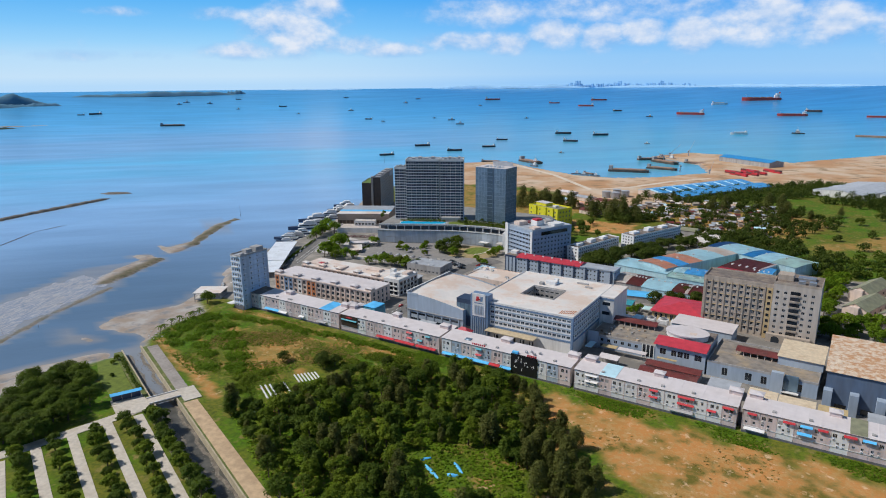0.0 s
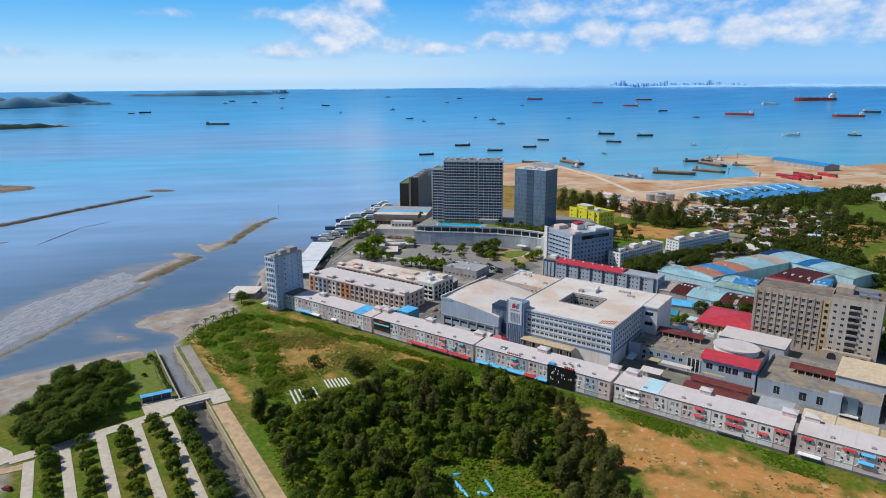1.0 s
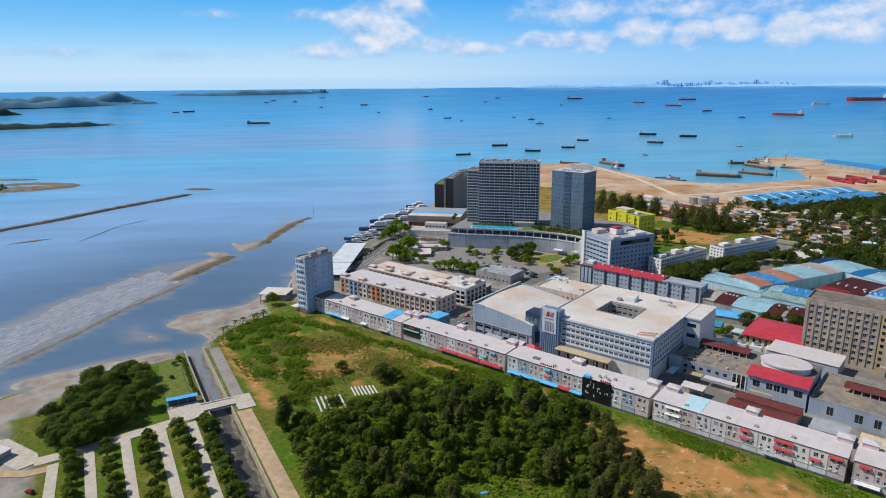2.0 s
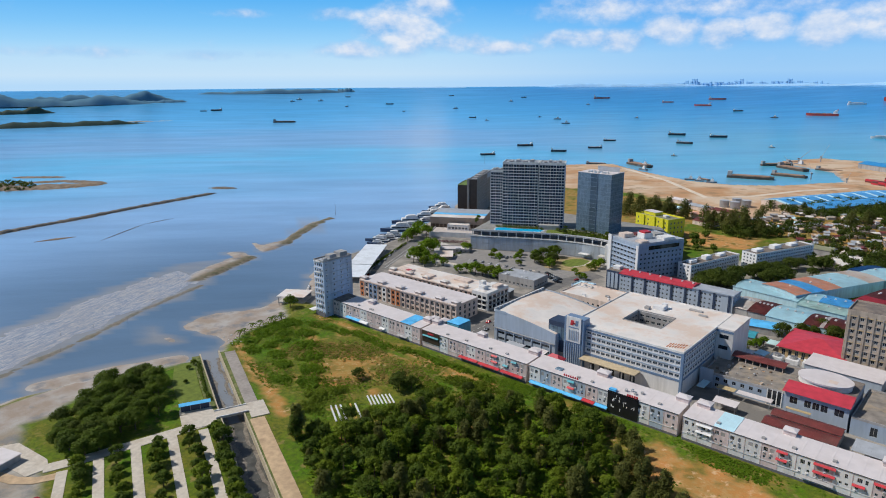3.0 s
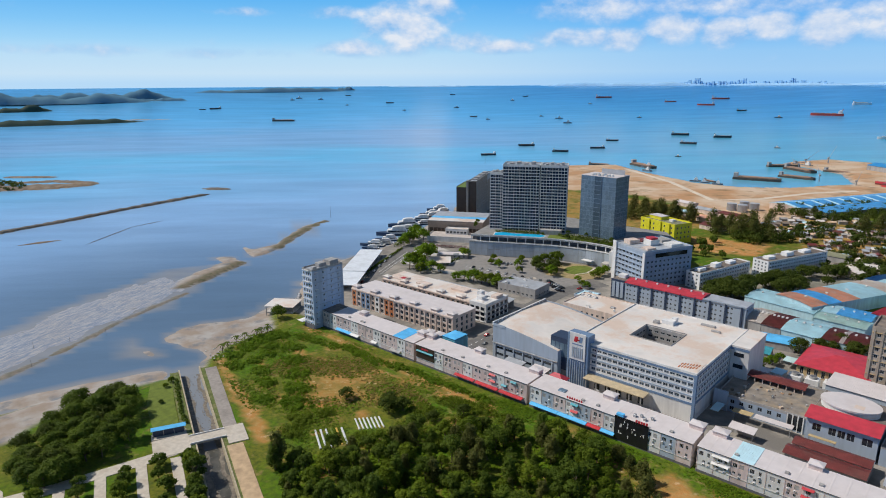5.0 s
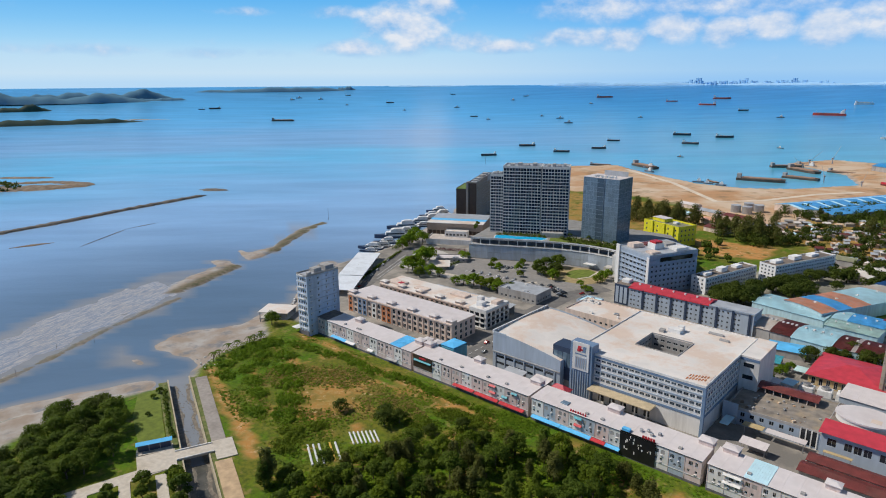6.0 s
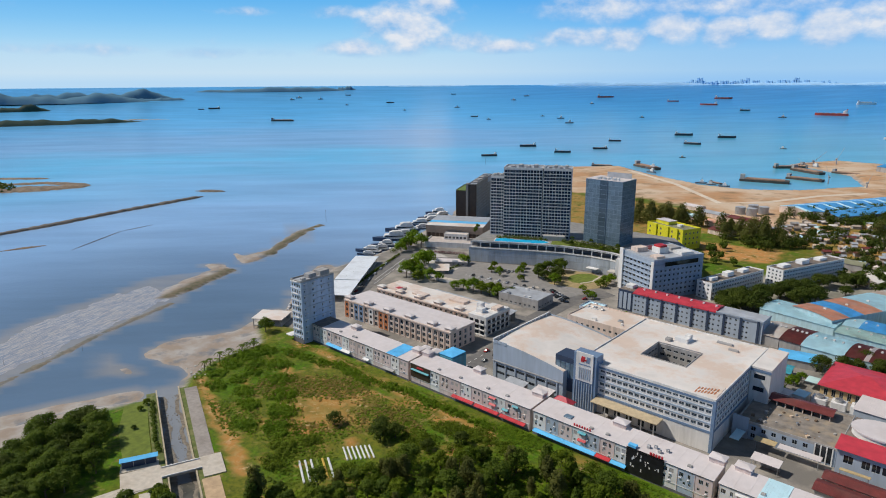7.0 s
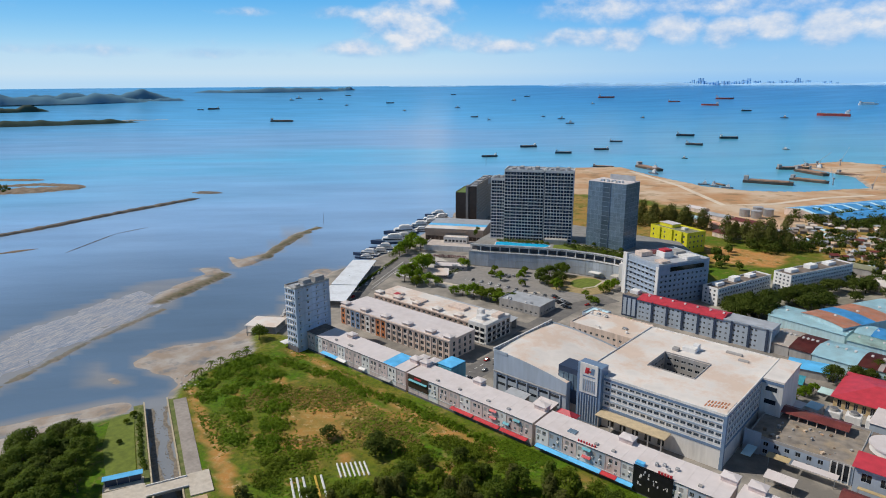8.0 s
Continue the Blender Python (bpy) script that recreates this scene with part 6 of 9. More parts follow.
# terrace building with its maroon roof
tb = thing("terrace_block", at(208, 64, GROUND, 0), "grey flat-roofed block with stained concrete terrace", "building")
walls(tb, 41, 38, 8.0, OFFICEBLUE, {"front": (spread(41, 9, 2.0), [(1.2, 3.2), (4.8, 6.8)])})
flat_roof(tb, 41, 38, 8.0, ROOFYARD, 0.9, edge=GREYWALL)
box_part("blue_pier", BLUEGREY, tb, -1.5, -1.0, 0, 5.5, -0.06, 10.5)
box_part("glass_bay", GLASS, tb, 33, -0.2, 1.0, 40, -0.06, 8.2)
for k in range(4):
    box_part("bay_pier", WHITE, tb, 32.6 + 2.3 * k, -0.45, 0, 33.1 + 2.3 * k, -0.205, 8.6)
gable_roof(tb, 32, 9, 11.0, 1.3, ROOFMAROON, over=0.3, name="maroon_roof").matrix_local = at(2, 25, 0)
for k in range(9):
    for y in (25.4, 33.4):
        box_part("roof_post", CREAM, tb, 2.4 + 3.8 * k, y, 8.03, 2.8 + 3.8 * k, y + 0.4, 11.0)
box_part("low_roof", ROOFCYAN, tb, 1, -12, 4.0, 5, -2, 4.3)
for x0, w, m in ((10, 9, ROOFOLIVE), (20, 17, ROOFWHITE)):
    box_part("canopy", material("sand_canopy", (0.50, 0.38, 0.20), 0.8) if m is ROOFOLIVE else m, tb, x0, -8, 4.6, x0 + w, -3.5, 4.85)
box_part("canopy_post", STEEL, tb, 11, -7.5, -0.3, 11.3, -7.2, 4.6)
box_part("canopy_post", STEEL, tb, 36, -7.5, -0.3, 36.3, -7.2, 4.6)

# red-edged block with the oval roof
rb_ = thing("oval_hall", at(250, 58, GROUND, -1), "blue-grey hall with a red eave and oval white roof", "hall")
walls(rb_, 28, 34, 13.0, BLUEGREY, {"front": ([(2.5, 6.0), (9.0, 12.0), (12.6, 15.6), (16.2, 19.2), (22.0, 26.0)], [(7.0, 10.6)])})
bm = bmesh.new()
add_prism(bm, [(-1.0, -1.6), (28.6, -1.6), (28.6, 9), (-1.0, 9)], 13.0, [13.1, 13.1, 15.2, 15.2])
part("red_roof", bm, ROOFRED, rb_)
bm = bmesh.new()
ring = [(13 + 12.0 * math.cos(2 * math.pi * k / 40), 20.0 + 9.0 * math.sin(2 * math.pi * k / 40)) for k in range(40)]
add_prism(bm, ring, 10.0, 15.6)
part("oval_wall", bm, WHITE, rb_)
bm = bmesh.new()
ring = [(13 + 12.5 * math.cos(2 * math.pi * k / 40), 20.0 + 9.5 * math.sin(2 * math.pi * k / 40)) for k in range(40)]
add_prism(bm, ring, 15.6, 16.4)
part("oval_roof", bm, ROOFWHITE, rb_)
box_part("yellow_stain_sheet", ROOFHALL, rb_, 15, 15, 16.403, 19, 19, 16.45)
box_part("rear_roof", ROOFDARK, rb_, 0.05, 9.05, 12.7, 27.95, 33.95, 13.05)
dr = thing("dark_red_shed", at(247, 34, GROUND, -1), "low sheds under rusty dark red roofs", "shed")
box_part("wall", GREYWALL, dr, 0.5, 1, -0.4, 31, 17, 4.2)
gable_roof(dr, 31, 9, 4.3, 1.2, ROOFMAROON, over=0.4).matrix_local = at(0, 0.5, 0)
gable_roof(dr, 30, 8, 4.9, 1.3, ROOFMAROON, over=0.3, name="rear_roof").matrix_local = at(1, 10, 0)
box_part("cream_canopy", material("sand_canopy", (0.50, 0.38, 0.20), 0.8), dr, 5, 18.5, 6.2, 16, 20.5, 6.45)
for k in range(2):
    box_part("canopy_post", STEEL, dr, 5.2 + 10 * k, 19.2, -0.3, 5.5 + 10 * k, 19.5, 6.2)

wl_ = thing("white_long_hall", at(247, 111, GROUND, -3), "long low hall with a white sheet roof", "hall")
walls(wl_, 37, 17, 7.6, BLUEGREY, {"front": ([(20, 24)], [(4.2, 5.4)])})
sheet_roof(wl_, 37, 17, 8.0, 8.8, ROOFWHITE, 0.5, 1.0)
for k, (x, y, w, d, h) in enumerate(((209, 110, 9, 10, 4.6), (219, 116, 6, 8, 4.4))):
    e = thing("white_container", at(x, y, GROUND, -8), "white box-shaped plant room", "plant room", "plant rooms")
    box_part("body", WHITE, e, 0, 0, -0.3, w, d, h, bevel=0.08)
    box_part("roof", ROOFWHITE if k == 0 else ROOFCYAN, e, -0.2, -0.2, h, w + 0.2, d + 0.2, h + 0.3, bevel=0.06)
chl = thing("cooling_tower", at(226, 118, GROUND, -12), "white cooling unit with a round fan on top", "cooling unit", "cooling units")
box_part("body", WHITE, chl, 0, 0, 0.6, 4.6, 4.2, 4.4, bevel=0.15)
bm = bmesh.new()
add_tube(bm, (2.3, 2.1, 4.4), (2.3, 2.1, 5.2), 1.5, 1.4, 14)
part("fan_hood", bm, GREYWALL, chl)
bm = bmesh.new()
add_tube(bm, (2.3, 2.1, 5.2), (2.3, 2.1, 5.26), 1.15, 1.15, 14)
part("fan_grille", bm, DARKWALL, chl)
for dx in (0.3, 4.0):
    for dy in (0.3, 3.6):
        box_part("leg", STEEL, chl, dx, dy, -0.2, dx + 0.3, dy + 0.3, 0.6)
chl.matrix_world = at(228, 114, GROUND, 0) @ Matrix.Scale(1.45, 4)
for k in range(1, 3):
    copy_thing(chl, at(228, 114, GROUND)).matrix_world = at(228 + 8.4 * k, 114 + 1.0 * k, GROUND, 2) @ Matrix.Scale(1.45, 4)
pr = thing("pipe_rack", at(224, 110.5, GROUND, 3), "white pipes on a low rack", "pipes")
for k in range(3):
    bm = bmesh.new()
    add_tube(bm, (0, 0.6 * k, 1.4), (30, 0.6 * k, 1.4), 0.22, 0.22, 8)
    part("pipe", bm, WHITE, pr)
for k in range(6):
    box_part("stand", STEEL, pr, 0.5 + 5.6 * k, -0.3, -0.3, 0.8 + 5.6 * k, 1.6, 1.15)

# hotel
ht = thing("hotel", at(260, 136, GROUND, -1), "worn beige nine-storey hotel with a pale wing", "hotel")
wa = new("long_wing")
wa.parent = ht
walls(wa, 42, 22, 35.5, BEIGE, {"front": ([(2.6 + 4.0 * k, 4.3 + 4.0 * k) for k in range(10)], storeys(2.5, 8, 3.9, 1.0, 1.9)), "left": (spread(22, 4, 1.4), storeys(2.5, 8, 3.9, 1.0, 1.6))})
flat_roof(wa, 42, 22, 35.5, ROOFDARK, 1.0, edge=BEIGE)
for k in range(11):
    box_part("pilaster", BEIGE, wa, 1.0 + 4.0 * k, -0.5, 2, 1.7 + 4.0 * k, -0.004, 34.2)
for k in range(8):
    box_part("sill_band", OCHRE if k % 2 else BEIGE, wa, 0, -0.35, 5.6 + 3.9 * k, 38, -0.006, 5.9 + 3.9 * k)
box_part("ochre_bay", OCHRE, wa, 38.4, -0.8, 0, 41.9, -0.51, 34)
for k in range(8):
    box_part("bay_window", GLASS, wa, 39.3, -0.95, 3.4 + 3.9 * k, 41.0, -0.805, 5.2 + 3.9 * k)
wb2 = new("tall_wing")
wb2.parent = ht
wb2.matrix_local = Matrix.Translation((42.1, -1.5, 0))
walls(wb2, 26.5, 24, 38, material("faded_cream_plaster", (0.52, 0.455, 0.39), 0.8, vary=0.12, stain=0.4, stain_colour=(0.26, 0.19, 0.13), stain_scale=0.15, streak=True), {"front": ([(1.8, 3.6), (6.2, 8.0), (17.0, 18.8), (21.4, 23.2)], storeys(3.5, 8, 3.9, 1.0, 1.6)), "right": (spread(24, 6, 1.6), storeys(3.5, 8, 3.9, 1.0, 1.6))})
flat_roof(wb2, 26.5, 24, 38, ROOFDARK, 1.2, edge=BEIGE)
for k in range(8):
    box_part("recess_balcony", BEIGE, wb2, 9.6, -0.7, 3.6 + 3.9 * k, 15.6, -0.004, 4.6 + 3.9 * k)
    box_part("recess_glass", GLASS, wb2, 9.8, -0.12, 4.7 + 3.9 * k, 15.4, -0.004, 6.8 + 3.9 * k)
box_part("porch", BEIGE, wb2, -1, -4, -0.4, 24, -0.72, 5.2)
for k in range(3):
    bm = bmesh.new()
    pts = [(2.2 + 8 * k, 0), (6.8 + 8 * k, 0)] + [(4.5 + 8 * k + 2.3 * math.cos(math.pi * q / 8), 2.2 + 2.0 * math.sin(math.pi * q / 8)) for q in range(9)]
    add_prism(bm, [(p[0], p[1]) for p in pts], 0, 0.12)
    o = part("arch_opening", bm, GLASS, wb2)
    o.matrix_local = Matrix.Translation((0, -4.004, 0)) @ Matrix.Rotation(radians(90), 4, "X")
for x, y, w, d, h in ((1, 9, 9, 9, 3.8), (13, 4, 4, 4, 2.2), (19, 4, 4, 4, 2.2), (12, 14, 10, 6, 1.8)):
    box_part("roof_room", BEIGE if h > 3 else STEEL, wb2, x, y, 38.03, x + w, y + d, 38 + h, bevel=0.1)

# second maroon roof, cream block, rusty hall
t2 = thing("stained_block", at(279, 58, GROUND, -2), "low grey block with a stained flat roof", "building")
walls(t2, 55, 38, 8.5, OFFICEBLUE, {"front": ([(8, 11), (20, 23.5), (28, 31), (40, 48)], [(2.0, 6.5)])})
flat_roof(t2, 55, 38, 8.5, ROOFYARD, 0.8, edge=GREYWALL)
gable_roof(t2, 23, 9, 11.3, 1.2, ROOFMAROON, over=0.3, name="maroon_roof").matrix_local = at(11.5, 18, 0)
for k in range(7):
    box_part("roof_post", CREAM, t2, 11.7 + 3.7 * k, 18.4, 8.53, 12.1 + 3.7 * k, 18.8, 11.3)
box_part("cream_house", BLUEGREY, t2, 33.5, 17, 8.53, 55.5, 42, 13.6)
sheet_roof(t2, 22, 25.5, 13.7, 14.9, material("faded_cream_sheet", (0.66, 0.54, 0.38), 0.7, vary=0.12, stain=0.4, stain_colour=(0.46, 0.30, 0.16), stain_scale=0.2), 0.4, 1.0, name="cream_roof", x0=33.4).matrix_local = at(0, 16.6, 0)
box_part("blue_block", BLUEGREY, t2, 33, -3, 0, 39, -0.06, 11.5)
box_part("blue_glass", BLUEGLASS, t2, 39.3, -1.2, 2.0, 46, -0.06, 10.5)
box_part("glass_canopy", WHITE, t2, 38.5, -3.4, 1.2, 46.8, -1.25, 1.7)
rh = thing("rusty_hall", at(337, 49, GROUND, -1), "large blue-grey hall under a rusty sheet roof", "hall")
box_part("wall", material("dark_slate_wall", (0.10, 0.14, 0.21), 0.6, vary=0.15, stain=0.3, streak=True), rh, 0, 0, -0.5, 70, 52, 20)
sheet_roof(rh, 70, 52, 20.4, 21.6, ROOFRUST, 0.8, 1.1)
for k in range(6):
    box_part("pilaster", OFFICEBLUE, rh, -0.5 + 11.3 * k, -4.5, 0, 3.5 + 11.3 * k, -0.004, 11.5, bevel=0.1)
for k in range(5):
    box_part("base_opening", GLASS, rh, 5 + 11.3 * k, -0.14, 0.4, 10 + 11.3 * k, -0.004, 3.4)

# mossy-roofed houses behind the hotel
for x, y, w, d, h, rot in ((341, 205, 16, 38, 8, -20), (344, 250, 15, 40, 8, -20), (362, 200, 16, 34, 8, -20), (366, 245, 16, 40, 8, -20)):
    e = shed(x, y, w, d, h, 4.0, rot, CREAM, ROOFOLIVE, "tall house with a mossy pale green roof", along_x=False, name="house")
    for k in range(4):
        box_part("window", GLASS, e, w + 0.003, 3 + k * (d - 8) / 3, 3, w + 0.1, 5.4 + k * (d - 8) / 3, 5)
    box_part("porch_tower", CREAM, e, w * 0.3, -3, -0.3, w * 0.7, -0.01, h + 2, bevel=0.1)

# ---- the settlement beyond, with its small tin roofs ----
rs = random.Random(21)
SETTLE = [(75, 470), (110, 600), (215, 640), (330, 560), (300, 440), (215, 350), (190, 385), (150, 455)]
roofs = [ROOFGREY, ROOFGREY, ROOFGREY, ROOFRUST, ROOFRUST, ROOFDARK, ROOFDARK, ROOFMAROON, ROOFMAROON, BEIGE, GREYWALL, ROOFHALL, ROOFCYAN]
spots = [(x, y) for x in range(70, 335, 9) for y in range(340, 640, 10)]
ins = signed(np.array([p[0] for p in spots], float), np.array([p[1] for p in spots], float), SETTLE)
count = 0
for (x, y), s in zip(spots, ins):
    if s < 2 or rs.random() < 0.42 or count > 215:
        continue
    count += 1
    w, d, h = rs.uniform(4, 8.5), rs.uniform(4, 7), rs.uniform(2.6, 3.4)
    e = thing("small_house", at(x + rs.uniform(-2, 2), y + rs.uniform(-2, 2), GROUND, rs.choice((20, 25, 110, 30)) + rs.uniform(-8, 8)), "small low house under a sheet roof", "house", "settlement houses")
    box_part("wall", rs.choice((GREYWALL, GREYWALL, DARKWALL, PINKISH, BEIGE)), e, 0, 0, -0.4, w, d, h)
    bm = bmesh.new()
    z = h + 0.02
    rise = rs.uniform(0.8, 1.6)
    pts = [(-0.5, -0.5, z - 0.15), (w + 0.5, -0.5, z - 0.15), (w + 0.5, d + 0.5, z - 0.15), (-0.5, d + 0.5, z - 0.15), (-0.5, d / 2, z + rise), (w + 0.5, d / 2, z + rise)]
    v = [bm.verts.new(p) for p in pts]
    for f in ((0, 1, 5, 4), (2, 3, 4, 5), (0, 4, 3), (1, 2, 5), (3, 2, 1, 0)):
        bm.faces.new([v[i] for i in f])
    part("roof", bm, rs.choice(roofs), e)

# ---- harbour yards on the sand ----
shed(71, 644, 42, 200, 8, 3, -29.5, CREAM, [ROOFBLUE, ROOFCYAN], "long warehouse with a bright blue ridged roof", along_x=False, colours=lambda u, j: 1 if (u * 9) % 1 < 0.22 else 0, name="warehouse")
shed(112, 634, 34, 190, 7, 3, -29.5, GREYWALL, ROOFBLUE, "second blue-roofed warehouse beside the first", along_x=False, name="warehouse")
shed(96, 1150, 130, 36, 9, 4, -37, GREYWALL, ROOFBLUE, "blue-roofed dock shed on the pier", name="warehouse")
shed(290, 770, 70, 130, 8, 3.5, -25, WHITE, ROOFGREY, "wide warehouse with grey sheet roofs", along_x=False, name="warehouse")
shed(372, 760, 60, 240, 9, 3.5, -25, WHITE, ROOFGREY, "long pale warehouse at the yard edge", along_x=False, name="warehouse")
tk = thing("storage_tank", at(38, 600, GROUND), "grey steel storage tank with low cone roof", "tank", "storage tanks")
bm = bmesh.new()
add_tube(bm, (0, 0, -0.3), (0, 0, 9), 6, 6, 24)
part("shell", bm, STEEL, tk)
bm = bmesh.new()
add_tube(bm, (0, 0, 9.0), (0, 0, 10), 6.2, 0.4, 24)
part("roof", bm, ROOFGREY, tk)
for x, y in ((52, 598), (60, 618), (46, 624)):
    copy_thing(tk, at(x, y, GROUND))
for x, y, w, d, m in ((5, 560, 30, 14, ROOFGREY), (-30, 590, 26, 12, ROOFWHITE), (28, 508, 22, 14, ROOFORANGE), (-10, 530, 24, 12, ROOFCYAN), (46, 470, 24, 16, ROOFMAROON), (40, 545, 40, 18, ROOFMAROON)):
    shed(x, y, w, d, 5, 2, -20, CREAM, m, "low yard shed near the sand", name="yard_shed")
for k, (x, y) in enumerate(((138, 962), (165, 957), (160, 996), (196, 1012), (176, 975), (150, 940))):
    e = thing("container_stack", at(x, y, GROUND, -35), "stack of red shipping containers", "containers", "container stacks")
    for j in range(3):
        for q in range(2):
            box_part("container", RED if (j + q + k) % 3 else ROOFMAROON, e, 12.4 * j, 0, 2.6 * q - 0.1, 12.4 * j + 12.2, 5, 2.6 * q + 2.45, bevel=0.06)

# cream canopies and clutter in the yards behind the rows
DECKMIX = material("weathered_timber", (0.22, 0.15, 0.10), 0.9, vary=0.3)
SANDC = material("sand_canopy", (0.50, 0.38, 0.20), 0.8)
TAN = material("faded_cream_sheet", (0.60, 0.50, 0.36), 0.7, vary=0.12, stain=0.4, stain_colour=(0.42, 0.30, 0.18), stain_scale=0.2)
for x, y, w, d, h, m in ((304, 29, 13, 9, 6.4, TAN), (318, 28, 16, 10, 5.8, TAN), (335.5, 30, 12, 8, 5.2, SANDC), (284, 33, 15, 10, 5.2, ROOFGREY), (222, 40, 11, 5, 4.6, ROOFWHITE), (356, 30, 18, 10, 5.6, ROOFGREY), (100, 26, 12, 7, 5.8, ROOFGREY), (118, 26.5, 10, 7, 6.4, ROOFWHITE)):
    e = thing("yard_canopy", at(x, y, GROUND, -1), "sheet-roofed canopy in a back yard", "canopy", "yard canopies")
    sheet_roof(e, w, d, h, h + 0.9, m, 0.3, 1.4)
    for px_ in (0.3, w - 0.5):
        for py_ in (0.3, d - 0.5):
            box_part("post", STEEL, e, px_, py_, -0.2, px_ + 0.2, py_ + 0.2, h + (0.9 * py_ / d))
    box_part("back_wall", GREYWALL, e, 0.6, d - 0.25, -0.2, w - 0.6, d - 0.05, h - 0.3)
ry_ = random.Random(90)
for k in range(26):
    x, y = ry_.uniform(212, 246), ry_.uniform(66, 86)
    e = thing("roof_junk", at(x, y, GROUND + 8.0, ry_.uniform(0, 90)), "weathered box on a stained roof terrace", "crate", "terrace boxes")
    s = ry_.uniform(0.6, 1.8)
    box_part("box", ry_.choice((DECKMIX, STEEL, GREYWALL, ROOFRUST)), e, 0, 0, 0.0, s, s * 0.7, s * ry_.uniform(0.3, 0.9), bevel=0.05)

lc = thing("long_canopy", at(-30, 109, GROUND, 1), "long low grey canopy behind the arcaded row", "canopy")
sheet_roof(lc, 74, 7, 6.6, 7.4, ROOFGREY, 0.4, 1.6)
for k in range(11):
    for y in (0.4, 6.2):
        box_part("post", STEEL, lc, 0.4 + 7.3 * k, y, -0.2, 0.65 + 7.3 * k, y + 0.25, 6.65 + 0.11 * y)
box_part("back_wall", GREYWALL, lc, 0.8, 6.6, -0.2, 73.2, 6.85, 6.4)
kc = thing("forecourt_canopy", at(-86, 153, GROUND, 40), "pale sloping sheet canopy beside trees", "canopy")
sheet_roof(kc, 27, 14, 3.2, 5.2, ROOFHALL, 0.4, 1.8)
for k in range(4):
    for y in (0.4, 13.2):
        box_part("post", STEEL, kc, 0.4 + 8.6 * k, y, -0.2, 0.65 + 8.6 * k, y + 0.25, 3.2 + 0.142 * y)
bw = thing("boundary_wall", at(-62, 150, GROUND, 9), "low white boundary wall along the car park", "wall")
box_part("wall", WHITE, bw, 0, 0, -0.3, 92, 0.35, 2.0, bevel=0.05)
for k in range(16):
    box_part("pier", WHITE, bw, 6.1 * k, -0.12, -0.3, 6.1 * k + 0.6, 0.47, 2.4, bevel=0.05)

# ---- streets, paths and the park by the canal ----


def sheet(name, pts, z, mat, label, category="road", thick=0.25):
    bm = bmesh.new()
    add_prism(bm, pts, z - thick, z)
    return tagged(part(name, bm, mat), label, category, kind="structure")


def strip(name, line, width, z, mat, label, category="road", thick=0.25):
    """A band of even width along a line."""
    bm = bmesh.new()
    lft, rgt = [], []
    for k, p in enumerate(line):
        a, c = Vector(line[max(k - 1, 0)]), Vector(line[min(k + 1, len(line) - 1)])
        t = (c - a).normalized()
        lft.append((p[0] - t.y * width / 2, p[1] + t.x * width / 2))
        rgt.append((p[0] + t.y * width / 2, p[1] - t.x * width / 2))
    for k in range(len(line) - 1):
        add_prism(bm, [rgt[k], rgt[k + 1], lft[k + 1], lft[k]], z - thick, z)
    bmesh.ops.remove_doubles(bm, verts=bm.verts[:], dist=0.002)
    return tagged(part(name, bm, mat), label, category, kind="structure")


PATHC = material("pale_concrete_path", (0.56, 0.50, 0.42), 0.9, vary=0.12, scale=0.5, stain=0.35, stain_colour=(0.36, 0.28, 0.19), stain_scale=0.2)
DIRTROAD = material("sandy_dirt_road", (0.52, 0.37, 0.225), 0.95, vary=0.18, scale=0.35, stain=0.5, stain_colour=(0.30, 0.21, 0.13), stain_scale=0.12)
strip("road_shore", [(-78, 66), (-104, 118), (-134, 184), (-146, 208)], 15, GROUND + 0.06, ASPHALT, "grey asphalt shore road with white lines")
strip("road_back", [(-60, 29), (55, 29.5), (84, 29)], 9, GROUND + 0.06, ASPHALT, "narrow asphalt lane behind the shophouses")
strip("road_main", [(66, 20), (64, 75), (52, 128), (50, 176), (64, 214)], 15, GROUND + 0.065, ASPHALT, "asphalt main street between the blocks")
strip("road_inner", [(-70, 116), (-10, 122), (54, 124)], 9, GROUND + 0.07, ASPHALT, "asphalt lane behind the arcaded rows")
sheet("car_park", [(-66, 162), (-31, 166), (-2, 173), (40, 168), (46, 180), (48, 206), (30, 254), (-2, 249), (-46, 228), (-77, 212), (-70, 186)], GROUND + 0.055, material("pale_worn_asphalt", (0.255, 0.24, 0.225), 0.9, vary=0.15, scale=0.4, stain=0.4, stain_colour=(0.36, 0.32, 0.28), stain_scale=0.06), "wide grey asphalt car park", "car park")
strip("path_wall", [(-67, 158), (-31, 164), (-2, 171.5), (14, 190)], 4.5, GROUND + 0.11, PATHC, "pale concrete walk beside the car park", "path")
sheet("dry_verge", [(4, 214), (16, 204), (46, 210), (55, 226), (50, 245), (26, 253), (4, 247), (-4, 230)], GROUND + 0.095, material("dry_yellow_soil", (0.36, 0.27, 0.13), 0.95, vary=0.2, scale=0.3, stain=0.6, stain_colour=(0.17, 0.17, 0.05), stain_scale=0.12), "dry yellowish soil round the lawn", "verge")
sheet("plaza", [(-112, 150), (-70, 152), (-66, 196), (-110, 214), (-140, 220)], GROUND + 0.05, CONCRETE, "pale concrete plaza beside the car park", "pavement")
LINE = material("road_line_paint", (0.72, 0.71, 0.68), 0.7, vary=0.1)
for a, c in (((-101, 116), (-131, 182)), ((-94, 110), (-124, 176))):
    strip("road_line", [a, c], 0.35, GROUND + 0.085, LINE, "white painted road line", "road marking", 0.02)
